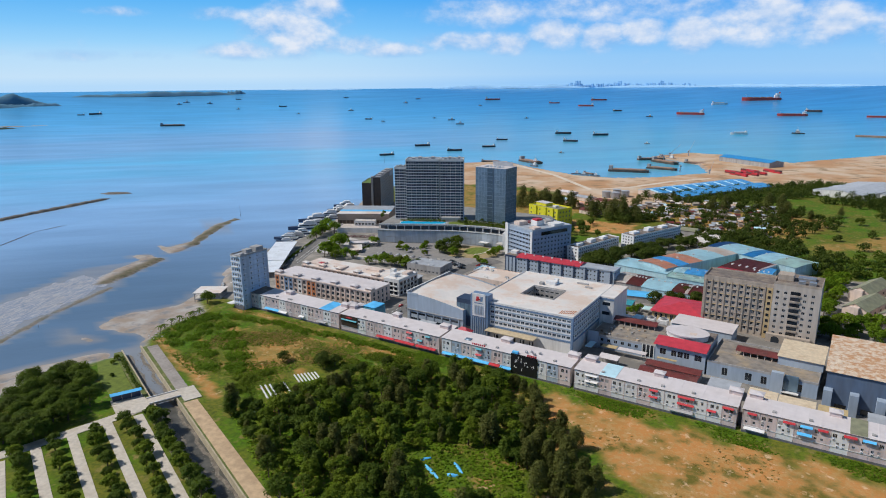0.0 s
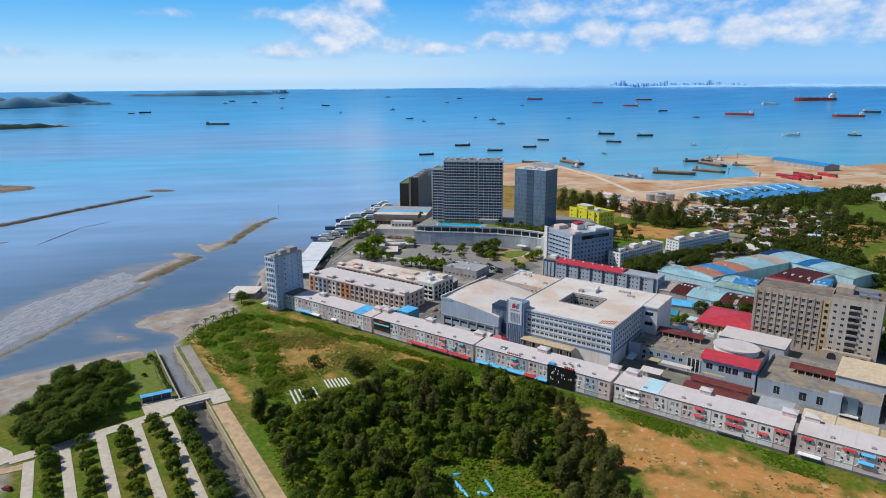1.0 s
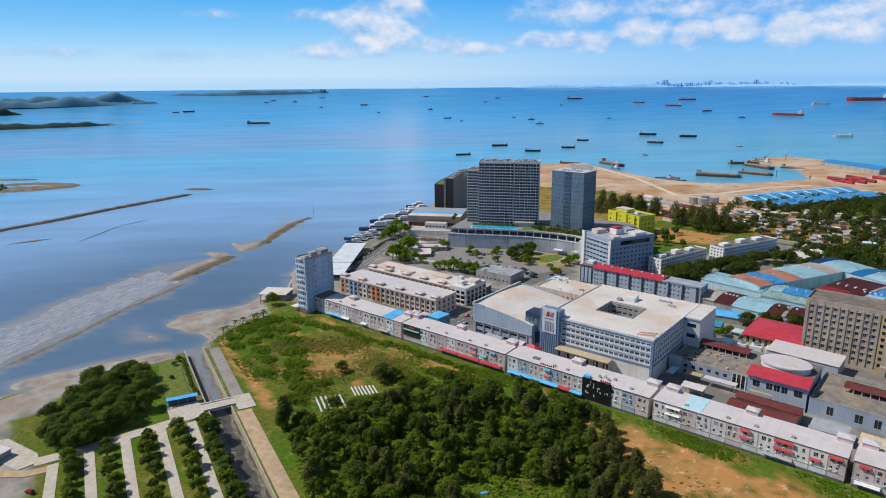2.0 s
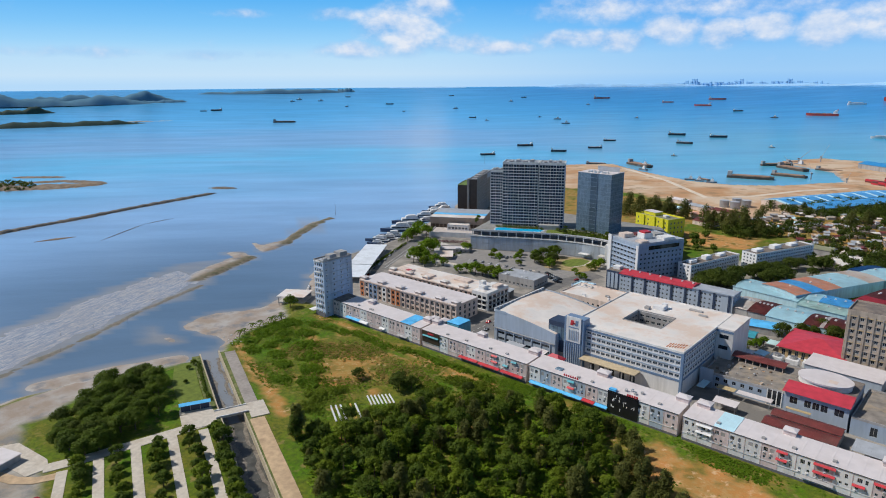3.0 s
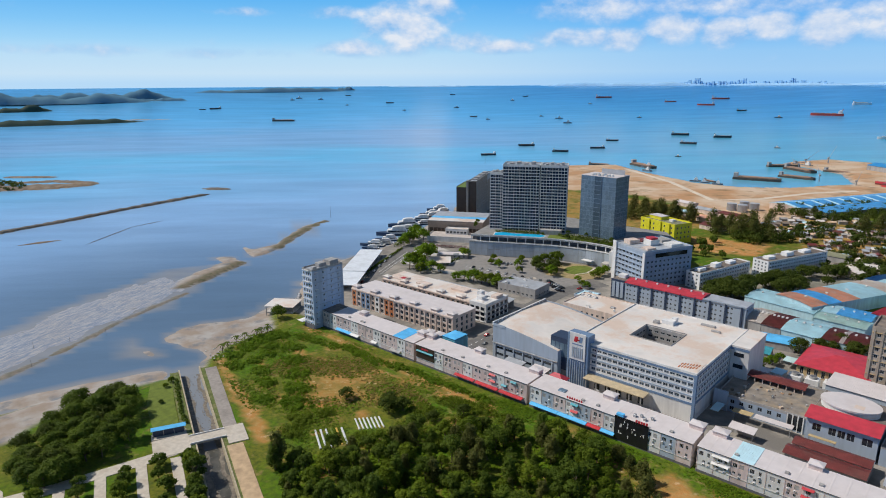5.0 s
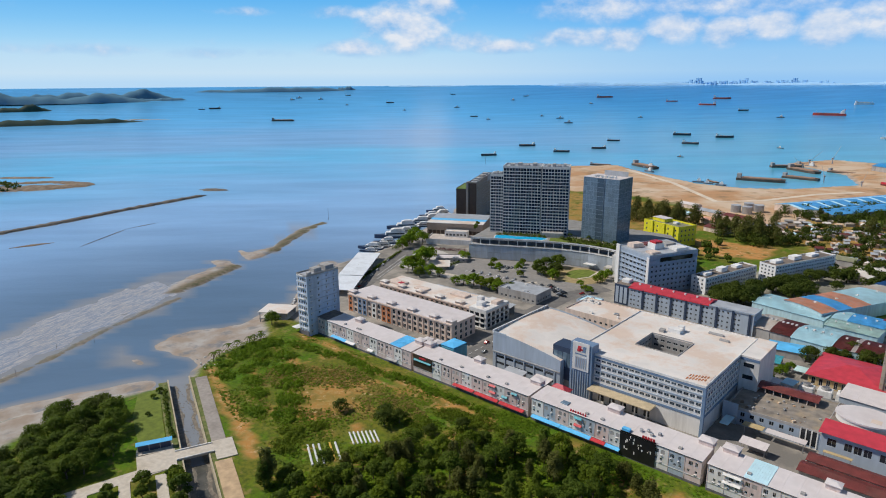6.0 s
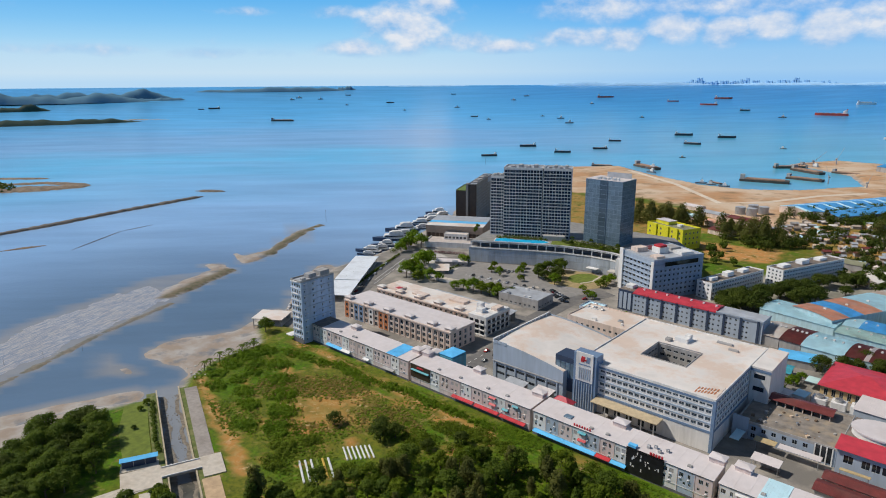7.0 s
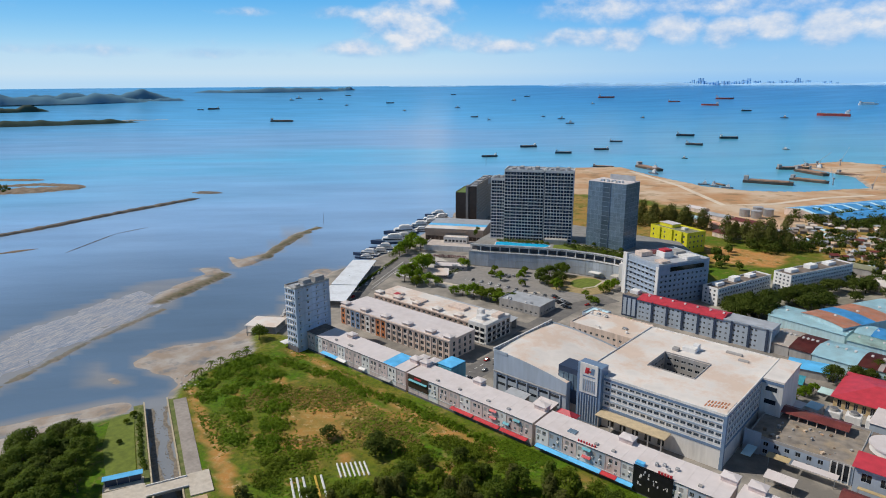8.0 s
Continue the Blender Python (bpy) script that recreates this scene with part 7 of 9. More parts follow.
for k in range(9):
    strip("road_line", [(63.6 - 0.2 * k, 24 + 6 * k), (63.4 - 0.2 * k, 27 + 6 * k)], 0.3, GROUND + 0.09, LINE, "white painted road line", "road marking", 0.02)
for k in range(18):
    x = -52 + 4.2 * k
    strip("bay_line", [(x, 176 + 0.28 * k), (x - 1.6, 181.5 + 0.28 * k)], 0.2, GROUND + 0.08, LINE, "white painted parking line", "road marking", 0.02)
LAWN = material("clipped_lawn", (0.135, 0.175, 0.022), 0.95, vary=0.25, scale=0.3, bump=0.4, bump_scale=4)
lawn_ring = [(29 + 12 * math.cos(2 * math.pi * k / 28), 235 + 15 * math.sin(2 * math.pi * k / 28)) for k in range(28)]
sheet("lawn_ring", lawn_ring, GROUND + 0.125, LAWN, "round green lawn beside the podium", "lawn")
strip("lawn_path", [(34, 221), (39, 232), (37, 250)], 1.8, GROUND + 0.15, PATHC, "pale path across the lawn", "path")
strip("road_sand", [(-252, 887), (-116, 778), (-6, 656), (40, 706), (83, 805), (130, 870)], 9, GROUND + 0.15, material("pale_sand_track", (0.68, 0.58, 0.46), 0.95, vary=0.12, scale=0.05, stain=0.4, stain_colour=(0.55, 0.38, 0.24), stain_scale=0.03), "pale packed sand track across the yard", "road", 0.5)
# canal banks
U = Vector((181, -72)).normalized()
NRM = Vector((-U.y, U.x))
C0 = Vector((-41, -91))


def canal_at(s, off):
    p = C0 + U * s + NRM * off
    return (p.x, p.y)


rng_c = np.random.default_rng(44)
cube_v = np.array([(a, b_, c_) for a in (-1, 1) for b_ in (-1, 1) for c_ in (-1, 1)], float)
cube_f = np.array([(0, 1, 3, 2), (4, 6, 7, 5), (0, 4, 5, 1), (2, 3, 7, 6), (0, 2, 6, 4), (1, 5, 7, 3)])
stone_v, stone_f = [], []
for k in range(1300):
    far_ = rng_c.uniform(4, 290)
    side_ = (-2.6 if k % 3 else 2.9) + 0.9 * math.sin(far_ * 0.21) + 0.6 * math.sin(far_ * 0.67)
    p_ = canal_at(far_, float(np.clip(rng_c.normal(side_, 0.9), -4.4, 4.4)))
    ang_ = rng_c.uniform(0, 6.28)
    q_ = cube_v * rng_c.uniform(0.10, 0.40) * rng_c.uniform(0.6, 1.2, 3) * (1, 1, 0.5) * rng_c.uniform(0.6, 1.0, (8, 1))
    stone_v.append(np.stack([p_[0] + q_[:, 0] * math.cos(ang_) - q_[:, 1] * math.sin(ang_), p_[1] + q_[:, 0] * math.sin(ang_) + q_[:, 1] * math.cos(ang_), q_[:, 2] + 0.02], 1))
    stone_f.append(cube_f + 8 * k)
tagged(grid_object("canal_rubble", np.concatenate(stone_v).tolist(), np.concatenate(stone_f).tolist(), [material("wet_grey_rubble", (0.20, 0.18, 0.155), 0.8, vary=0.4, scale=0.8, stain=0.5)], smooth=False), "grey rubble lying in shallow canal water", "rubble", kind="stuff")
strip("canal_water", [canal_at(92, 0), canal_at(190, 0), canal_at(298, 0)], 10.4, 0.06, material("dark_canal_water", (0.085, 0.082, 0.07), 0.28, vary=0.3, scale=0.2, stain=0.4, stain_colour=(0.16, 0.15, 0.13), stain_scale=0.1, specular=0.3), "dark shallow canal water", "water", 0.4)
CANALMUD = material("wet_canal_mud", (0.17, 0.145, 0.115), 0.6, vary=0.35, scale=0.5, stain=0.6, stain_colour=(0.30, 0.26, 0.20), stain_scale=0.25, bump=0.4, bump_scale=1.5)
for nm, base, wide, ph in (("mud_bar_south", -3.4, 3.2, 0.0), ("mud_bar_north", 3.9, 1.8, 1.3)):
    strip(nm, [canal_at(4 + 4.1 * k, base + 0.9 * math.sin(0.86 * k + ph) + 0.5 * math.sin(2.3 * k)) for k in range(71)], wide, 0.10, CANALMUD, "wet brown mud bar in the shallow canal", "mud", 0.5)
CANALWALL = material("yellowed_concrete", (0.46, 0.39, 0.27), 0.85, vary=0.15, scale=0.5, stain=0.4, stain_colour=(0.22, 0.19, 0.12), stain_scale=0.3)
for off, nm in ((5.6, "canal_wall_north"), (-5.6, "canal_wall_south")):
    strip(nm, [canal_at(2, off), canal_at(300, off)], 0.65, GROUND + 0.45, CANALWALL, "pale concrete canal wall with a low kerb", "canal wall", 4.8)
VERGE = material("bank_grass", (0.12, 0.15, 0.035), 0.95, vary=0.3, scale=0.4, stain=0.6, stain_colour=(0.26, 0.20, 0.11), stain_scale=0.2)
for off, nm in ((8.35, "bank_north"), (-8.35, "bank_south")):
    strip(nm, [canal_at(4, off), canal_at(300, off)], 4.56, GROUND + 0.12, VERGE, "grassy earth strip beside the canal wall", "verge", 4.6)
strip("path_canal", [canal_at(6, 11.5), canal_at(82, 11.0)], 6.4, GROUND + 0.24, material("wet_grey_earth", (0.33, 0.29, 0.255), 0.85, vary=0.15, stain=0.4), "grey earth track along the canal", "path", 0.6)
strip("path_dirt", [canal_at(98, 10.5), canal_at(200, 10.5), canal_at(300, 11)], 7.2, GROUND + 0.24, DIRTROAD, "pale sandy track beside the canal", "path", 0.6)
bridge = thing("footbridge", at(*canal_at(86, 0), GROUND, math.degrees(math.atan2(U.y, U.x))), "flat white concrete bridge over the canal", "bridge")
box_part("deck", PATHC, bridge, -3.9, -8, -0.2, 3.9, 8, 0.62)
for x in (-4.1, 3.6):
    box_part("kerb", WHITE, bridge, x, -8, 0.62, x + 0.5, 8, 1.15)
box_part("landing", PATHC, bridge, -5.5, 8.02, -0.3, 11, 17, 0.5)
box_part("approach", PATHC, bridge, -7, -24, -0.3, 9, -8.02, 0.45)
# park paths and beds
for k, (a, c) in enumerate((((30, -199), (80, -221)), ((29, -183.5), (120, -219)), ((31, -168), (140, -211)), ((36, -153), (150, -198)), ((44, -141), (160, -187)))):
    strip("path_park", [a, ((a[0] + c[0]) / 2, (a[1] + c[1]) / 2), c], 4.4, GROUND + 0.24, PATHC, "pale concrete park path between tree beds", "path", 0.6)
strip("path_park", [(22, -204), (28, -186), (34, -160), (40, -134)], 7, GROUND + 0.25, PATHC, "pale concrete cross path in the park", "path", 0.6)
sheet("lawn_canal", [(-34, -105), (-8, -116), (22, -128), (16, -138), (-14, -128), (-36, -116)], GROUND + 0.22, LAWN, "bright green strip of lawn by the canal", "lawn", 0.6)
sheet("court_park", [(-10, -204), (15, -200), (23, -202), (23, -211), (-2, -216), (-14, -212)], GROUND + 0.27, PATHC, "pale paved court at the park's edge", "pavement", 0.6)
strip("path_court", [(33, -200), (29, -209), (22, -215), (4, -222), (-14, -226)], 5.0, GROUND + 0.22, DIRTROAD, "sandy track round the paved court", "path", 0.6)
shd = thing("blue_roof_shelter", at(20, -140.5, GROUND, 65), "dark blue kiosk under a bright blue roof", "shelter")
bm = bmesh.new()
add_prism(bm, [(-0.4, -0.9), (15, -0.9), (15, 2.2), (-0.4, 2.2)], 3.6, [3.75, 3.75, 4.1, 4.1])
part("roof", bm, SKYBLUE, shd)
for x in (0.2, 5.0, 9.6, 14.2):
    for y in (-0.6, 1.7):
        box_part("post", STEEL, shd, x, y, -0.2, x + 0.18, y + 0.18, 3.6)
box_part("front_wall", NAVY, shd, 0.5, 0, -0.2, 14.1, 1.6, 3.5)
box_part("floor", PATHC, shd, -0.5, -3, -0.3, 15, 2.4, 0.3)
wr = thing("park_house", at(2, -229, GROUND, 20), "low park building with a flat white roof", "house")
box_part("wall", GREYWALL, wr, 0, 0, -0.3, 12, 18, 3.2)
box_part("roof", ROOFWHITE, wr, -0.6, -0.6, 3.2, 12.6, 18.6, 3.6, bevel=0.06)

# ---- trees ----
def leaf_material(name, dark, light, scale=0.10):
    m = bpy.data.materials.new(name)
    m.use_nodes = True
    n, l = m.node_tree.nodes, m.node_tree.links
    b = n["Principled BSDF"]
    b.inputs["Roughness"].default_value, b.inputs["Specular IOR Level"].default_value = 0.7, 0.25
    geo, info = n.new("ShaderNodeNewGeometry"), n.new("ShaderNodeObjectInfo")
    add = n.new("ShaderNodeMath")
    add.operation = "MULTIPLY_ADD"
    l.new(geo.outputs["Random Per Island"], add.inputs[0])
    add.inputs[1].default_value = 0.35
    mul = n.new("ShaderNodeMath")
    mul.operation = "MULTIPLY"
    l.new(info.outputs["Random"], mul.inputs[0])
    mul.inputs[1].default_value = 0.40
    patch = n.new("ShaderNodeTexNoise")
    patch.inputs["Scale"].default_value, patch.inputs["Detail"].default_value = scale, 4
    l.new(geo.outputs["Position"], patch.inputs["Vector"])
    tone = n.new("ShaderNodeMath")
    tone.operation = "MULTIPLY_ADD"
    tone.inputs[1].default_value, tone.inputs[2].default_value = 1.0, -0.36
    l.new(patch.outputs[0], tone.inputs[0])
    both = n.new("ShaderNodeMath")
    both.use_clamp = True
    l.new(add.outputs[0], both.inputs[0])
    l.new(tone.outputs[0], both.inputs[1])
    l.new(mul.outputs[0], add.inputs[2])
    mx = n.new("ShaderNodeMix")
    mx.data_type = "RGBA"
    mx.inputs["A"].default_value, mx.inputs["B"].default_value = (*dark, 1), (*light, 1)
    l.new(both.outputs[0], mx.inputs["Factor"])
    l.new(mx.outputs["Result"], b.inputs["Base Color"])
    tr = n.new("ShaderNodeBsdfTranslucent")
    l.new(mx.outputs["Result"], tr.inputs["Color"])
    ms = n.new("ShaderNodeMixShader")
    ms.inputs[0].default_value = 0.48
    l.new(b.outputs[0], ms.inputs[1])
    l.new(tr.outputs[0], ms.inputs[2])
    l.new(ms.outputs[0], n["Material Output"].inputs["Surface"])
    return m


LEAF = leaf_material("green_leaves", (0.056, 0.096, 0.008), (0.145, 0.205, 0.018))
LEAF_DARK = leaf_material("dark_green_leaves", (0.048, 0.076, 0.009), (0.112, 0.148, 0.018))
LEAF_BRIGHT = leaf_material("bright_green_leaves", (0.080, 0.165, 0.004), (0.225, 0.330, 0.014))
LEAF_GREY = leaf_material("grey_green_needles", (0.082, 0.098, 0.018), (0.180, 0.185, 0.042))
LEAF_MID = leaf_material("yellow_green_leaves", (0.088, 0.142, 0.005), (0.215, 0.275, 0.018))
BARK = material("bark", (0.13, 0.095, 0.065), 0.9, vary=0.25, scale=2.0)


def leaf_cloud(r, centres, radii, count, size, flat=0.9, slim=0.38):
    """Small folded leaf sprays over the outer half of overlapping lobes; verts, faces and normals."""
    g = np.random.default_rng(r.randrange(1 << 30))
    vol = np.array([q ** 2 for q in radii])
    per = np.maximum(1, (count * vol / vol.sum()).astype(int))
    c = np.repeat(np.array([tuple(q) for q in centres]), per, axis=0)
    q = np.repeat(np.array(radii, float), per)[:, None]
    m = len(c)
    d = g.normal(0, 1, (m, 3)) + (0, 0, 0.3)
    d /= np.linalg.norm(d, axis=1)[:, None]
    p = c + d * q * (1, 1, flat) * g.uniform(0.62, 1.08, (m, 1))
    nrm = d + g.normal(0, 0.5, (m, 3)) + (0, 0, 0.3)
    nrm /= np.linalg.norm(nrm, axis=1)[:, None]
    side = np.cross(nrm, g.normal(0, 1, (m, 3)))
    side /= np.linalg.norm(side, axis=1)[:, None]
    t = np.cross(nrm, side)
    z = size * g.uniform(0.6, 1.3, (m, 1))
    verts = np.stack([p - side * z * 0.5, p + t * z * slim - nrm * z * 0.16, p + side * z * 0.55, p - t * z * slim - nrm * z * 0.16], 1).reshape(-1, 3)
    soft_n = d * 0.70 + nrm * 0.30 + (0, 0, 0.25)
    soft_n /= np.linalg.norm(soft_n, axis=1)[:, None]
    faces = np.arange(4 * m).reshape(-1, 4)[:, ::-1]
    return verts.tolist(), faces.tolist(), np.repeat(soft_n, 4, axis=0).tolist()


def soften(me, normals):
    """Leaves take the rounded shading of the clump that they cover."""
    me.polygons.foreach_set("use_smooth", [True] * len(me.polygons))
    me.update()
    me.normals_split_custom_set_from_vertices(normals)




def make_tree(name, height, spread_r, seed, leaf, leaves=1500, size=0.75, trunk=0.30, tall=False, label="", category="tree", group=""):
    r = random.Random(seed)
    e = thing(name, at(0, 0, -500), label, category, group)
    centres, radii = [], []
    lobes = 20 if not tall else 18
    bm = bmesh.new()
    th = height * (0.30 if not tall else 0.85)
    lean = Vector((r.uniform(-0.4, 0.4), r.uniform(-0.4, 0.4), 0))
    top = Vector((0, 0, th)) + lean
    add_tube(bm, (0, 0, -0.6), top, trunk, trunk * (0.7 if not tall else 0.25), 7)
    for k in range(lobes):
        a = 2.4 * k + r.uniform(-0.4, 0.4)
        if tall:
            f = 0.25 + 0.72 * (k + 0.5) / lobes
            rad = spread_r * (1.05 - 0.75 * f) * r.uniform(0.7, 1.2)
            c = Vector((math.cos(a) * rad * 0.6, math.sin(a) * rad * 0.6, height * f))
            q = spread_r * (0.62 - 0.36 * f) * r.uniform(0.8, 1.2)
        else:
            rad = spread_r * math.sqrt((k + 0.3) / lobes) * 0.80
            c = Vector((math.cos(a) * rad, math.sin(a) * rad, height * (0.80 - 0.28 * (rad / spread_r) ** 2 * 1.4) + r.uniform(-0.06, 0.06) * height)) + lean
            q = spread_r * r.uniform(0.24, 0.42)
            c.z = min(c.z, height - q * 0.8) * (0.66 if k % 3 == 0 and k > 6 else 0.94)
        centres.append(c)
        radii.append(q)
        if k % 4 == 0:
            add_tube(bm, top * (0.9 if not tall else (c.z / height)), c, trunk * 0.45, trunk * 0.12, 5)
    part("trunk", bm, BARK, e)
    v, f, nv_ = leaf_cloud(r, centres, radii, leaves, size, 0.9 if not tall else 1.2, 0.38 if not tall else 0.20)
    me = bpy.data.meshes.new("crown")
    me.from_pydata(v, [], f)
    me.materials.append(leaf)
    soften(me, nv_)
    o = new("crown", me)
    o.parent = e
    return e


PROTOS = {
    "wood": [make_tree("tree", 8.5 + k * 0.8, 3.6 + 0.35 * (k % 3), 40 + k, (LEAF, LEAF_MID, LEAF_MID, LEAF, LEAF_GREY, LEAF)[k], 1450, (0.62, 0.62, 0.62, 0.95, 0.95, 0.62)[k], tall=(k == 3 or k == 4), label="leafy green tree in dense scrub woodland", group="woodland trees") for k in range(6)],
    "park": [make_tree("park_tree", 5.2 + k * 0.6, 2.6 + 0.3 * k, 60 + k, (LEAF, LEAF_MID)[k % 2], 1100, 0.60, 0.22, label="round green tree in a park bed", group="park trees") for k in range(3)],
    "broad": [make_tree("broad_tree", 10.5 + k, 6.0 + 0.5 * k, 70 + k, (LEAF, LEAF_DARK, LEAF)[k], 2600, 0.72, 0.45, label="broad dark green tree beside the water", group="shore trees") for k in range(3)],
    "street": [make_tree("street_tree", 8.0 + k, 4.2 + 0.4 * k, 80 + k, (LEAF_MID, LEAF_BRIGHT, LEAF_BRIGHT)[k], 1000, 0.8, 0.28, label="green street tree beside paving", group="street trees") for k in range(3)],
    "shade": [make_tree("shade_tree", 11.0 + k, 6.2 + 0.5 * k, 120 + k, LEAF_DARK, 1500, 0.95, 0.4, label="dense dark green tree beside apartments", group="shade trees") for k in range(2)],
    "needle": [make_tree("casuarina", 15 + 2.5 * k, 6.4 + 0.5 * k, 90 + k, (LEAF_GREY, LEAF_GREY)[k % 2], 1500, 1.3, 0.35, True, label="tall dark feathery casuarina tree", group="casuarinas") for k in range(2)],
    "bush": [make_tree("casuarina_shrub", 8.0 + 1.2 * k, 3.4, 95 + k, LEAF_GREY, 1500, 0.75, 0.16, True, label="grey-green feathery shrub on dry soil", group="dry shrubs") for k in range(2)],
    "far": [make_tree("far_tree", 10.0 + k, 5.5 + 0.6 * k, 98 + k, (LEAF_DARK, LEAF, LEAF_DARK)[k], 420, 1.6, 0.35, label="dark green tree among distant houses", group="distant trees") for k in range(3)],
}
rt = random.Random(77)
USED = set()


def plant(kind, x, y, scale=1.0, z=GROUND):
    proto = rt.choice(PROTOS[kind])
    m = at(x, y, z, rt.uniform(0, 360)) @ Matrix.Diagonal((scale, scale, scale * rt.uniform(0.85, 1.10), 1))
    if proto.name not in USED:
        USED.add(proto.name)
        proto.matrix_world = m
        return proto
    o = copy_thing(proto, at(x, y, z))
    o.matrix_world = m
    return o


def scatter(kind, outline, step, keep=1.0, jitter=0.45, scale=(0.8, 1.2), margin=0.0, holes=()):
    xs_, ys_ = [p[0] for p in outline], [p[1] for p in outline]
    pts = [(x + rt.uniform(-jitter, jitter) * step, y + rt.uniform(-jitter, jitter) * step) for x in np.arange(min(xs_), max(xs_), step) for y in np.arange(min(ys_), max(ys_), step)]
    ins_ = signed(np.array([p[0] for p in pts]), np.array([p[1] for p in pts]), outline)
    for (x, y), s in zip(pts, ins_):
        if s > margin and rt.random() < keep and not any((x - hx) ** 2 + (y - hy) ** 2 < hr * hr for hx, hy, hr in holes):
            plant(kind, x, y, rt.uniform(*scale))


WOOD = [(76, -112), (98, -88), (114, -52), (140, -24), (186, -8), (208, -36), (226, -74), (240, -100), (232, -140), (160, -158)]
scatter("wood", WOOD, 7.6, 0.97, scale=(0.65, 1.4), holes=((82, -80, 13), (88, -60, 11), (74, -88, 9), (200, -98, 17), (222, -98, 15), (212, -84, 9), (214, -112, 12)))
for x, y, s in ((86, -50, 1.15), (81, -44, 0.9), (59, -55, 0.8), (117, -28, 0.8), (109, -42, 0.75), (132, -32, 0.8), (90, -44, 0.8)):
    plant("shade", x, y, s * 0.8)
scatter("bush", [(190, -10), (206, -16), (222, -34), (246, -56), (264, -78), (272, -100), (244, -98), (226, -72), (206, -36)], 6.2, 0.82, scale=(0.8, 1.5))
scatter("broad", [(-3, -198), (21, -199), (32, -194), (30, -175), (28, -158), (20, -146), (-10, -130), (-45, -131), (-42, -143), (-42, -161), (-27, -177), (-18, -191)], 8.4, 0.97, scale=(0.8, 1.15), margin=3.0)
for a, c, off in (((30, -191.5), (110, -222), 0), ((32, -176), (130, -214), 0), ((36, -161), (145, -204), 0), ((42, -147), (155, -192), 0)):
    for k in range(13):
        f = (k + 0.5) / 13
        plant("park", a[0] + (c[0] - a[0]) * f + rt.uniform(-1, 1), a[1] + (c[1] - a[1]) * f + rt.uniform(-1.4, 1.4), rt.uniform(0.9, 1.5))
for k in range(22):
    p = canal_at(103 + 7.2 * k * 0.9, -9.0 + rt.uniform(-1.2, 1.2))
    plant("park", p[0], p[1], rt.uniform(1.1, 1.6))
for x, y, s in ((-30, -107, 0.7), (-26, -112, 0.6), (-10, -122, 0.5)):
    plant("park", x, y, s)
for x, y, s in ((-71, -9, 0.85), (-1, 212, 0.8), (7, 210, 0.9), (16, 211, 0.85), (12, 222, 1.0), (-3, 230, 1.0), (3, 240, 1.15), (-6, 222, 0.8), (11, 157, 0.95)):
    plant("broad", x, y, s)
for x, y, s in ((-40, 484, 1.5), (-24, 480, 1.6), (-8, 490, 1.5), (10, 486, 1.6), (26, 494, 1.45), (-20, 500, 1.5), (60, 470, 1.3), (70, 455, 1.4), (82, 462, 1.5), (94, 450, 1.4), (104, 462, 1.5), (116, 470, 1.3), (90, 478, 1.4), (110, 448, 1.3), (126, 452, 1.2), (190, 560, 1.2), (204, 572, 1.3), (250, 600, 1.3), (264, 612, 1.2)):
    plant("needle", x, y, s)
for x, y, s in ((-146, 220, 1.2), (-152, 206, 1.2), (-158, 214, 1.1), (-162, 226, 1.2), (-150, 196, 1.0), (-86, 139, 1.1), (-91, 150, 1.3), (-90, 163, 1.4), (-96, 172, 1.4), (-100, 182, 1.2), (-71, 138, 0.9), (-65, 146, 0.9), (-58, 149, 0.7), (-78, 146, 1.1),
                (-27, 144, 0.9), (-18, 146, 1.0), (-11, 147, 1.1), (-4, 149, 1.1), (1, 152, 1.1), (5, 149, 0.9), (-34, 142, 0.7), (-41, 199, 0.62), (-48, 212, 0.66), (-29, 195, 0.6), (-18, 208, 0.6), (-26, 226, 0.66), (-6, 194, 0.6), (-37, 205, 0.55), (-22, 217, 0.6),
                (52, 222, 0.8), (52, 231, 0.8), (52, 239, 0.7), (55, 196, 0.6), (61, 193, 0.6), (46, 204, 0.5), (20, 204, 0.8), (98, 170, 0.5), (-76, 205, 0.8), (-84, 210, 0.7)):
    plant("street", x, y, s * 1.35)
for x, y in ((-100, 250), (-96, 244), (-20, 268), (-8, 276), (0, 262), (30, 262), (44, 262), (62, 268), (66, 278), (38, 276), (-104, 258), (10, 280)):
    plant("park", x, y, rt.uniform(0.6, 0.9), DECK)
scatter("shade", [(124, 238), (150, 238), (166, 262), (196, 290), (216, 318), (200, 330), (168, 300), (140, 262)], 9.5, 0.62, jitter=0.7, scale=(0.8, 1.35))
scatter("shade", [(212, 150), (228, 176), (226, 196), (262, 196), (258, 178), (232, 174)], 8.0, 0.85, scale=(0.7, 1.1))
for x, y, s in ((148, 230, 1.2), (153, 240, 1.3), (161, 240, 1.2), (164, 250, 1.3), (148, 250, 1.1), (158, 266, 1.2), (167, 292, 1.1), (172, 300, 1.2), (178, 318, 1.1), (184, 334, 1.2), (188, 346, 1.0), (198, 349, 1.1), (207, 358, 1.1), (181, 289, 1.2), (189, 304, 1.2)):
    plant("shade", x, y, s)
scatter("street", [(206, 122), (226, 134), (226, 146), (208, 140)], 7.0, 0.8, scale=(0.6, 0.9))
scatter("street", [(332, 150), (390, 140), (392, 186), (346, 200), (330, 180)], 9, 0.9, scale=(0.9, 1.3))
scatter("street", [(328, 196), (340, 200), (340, 300), (330, 320), (320, 290)], 8, 0.9, scale=(0.9, 1.3))
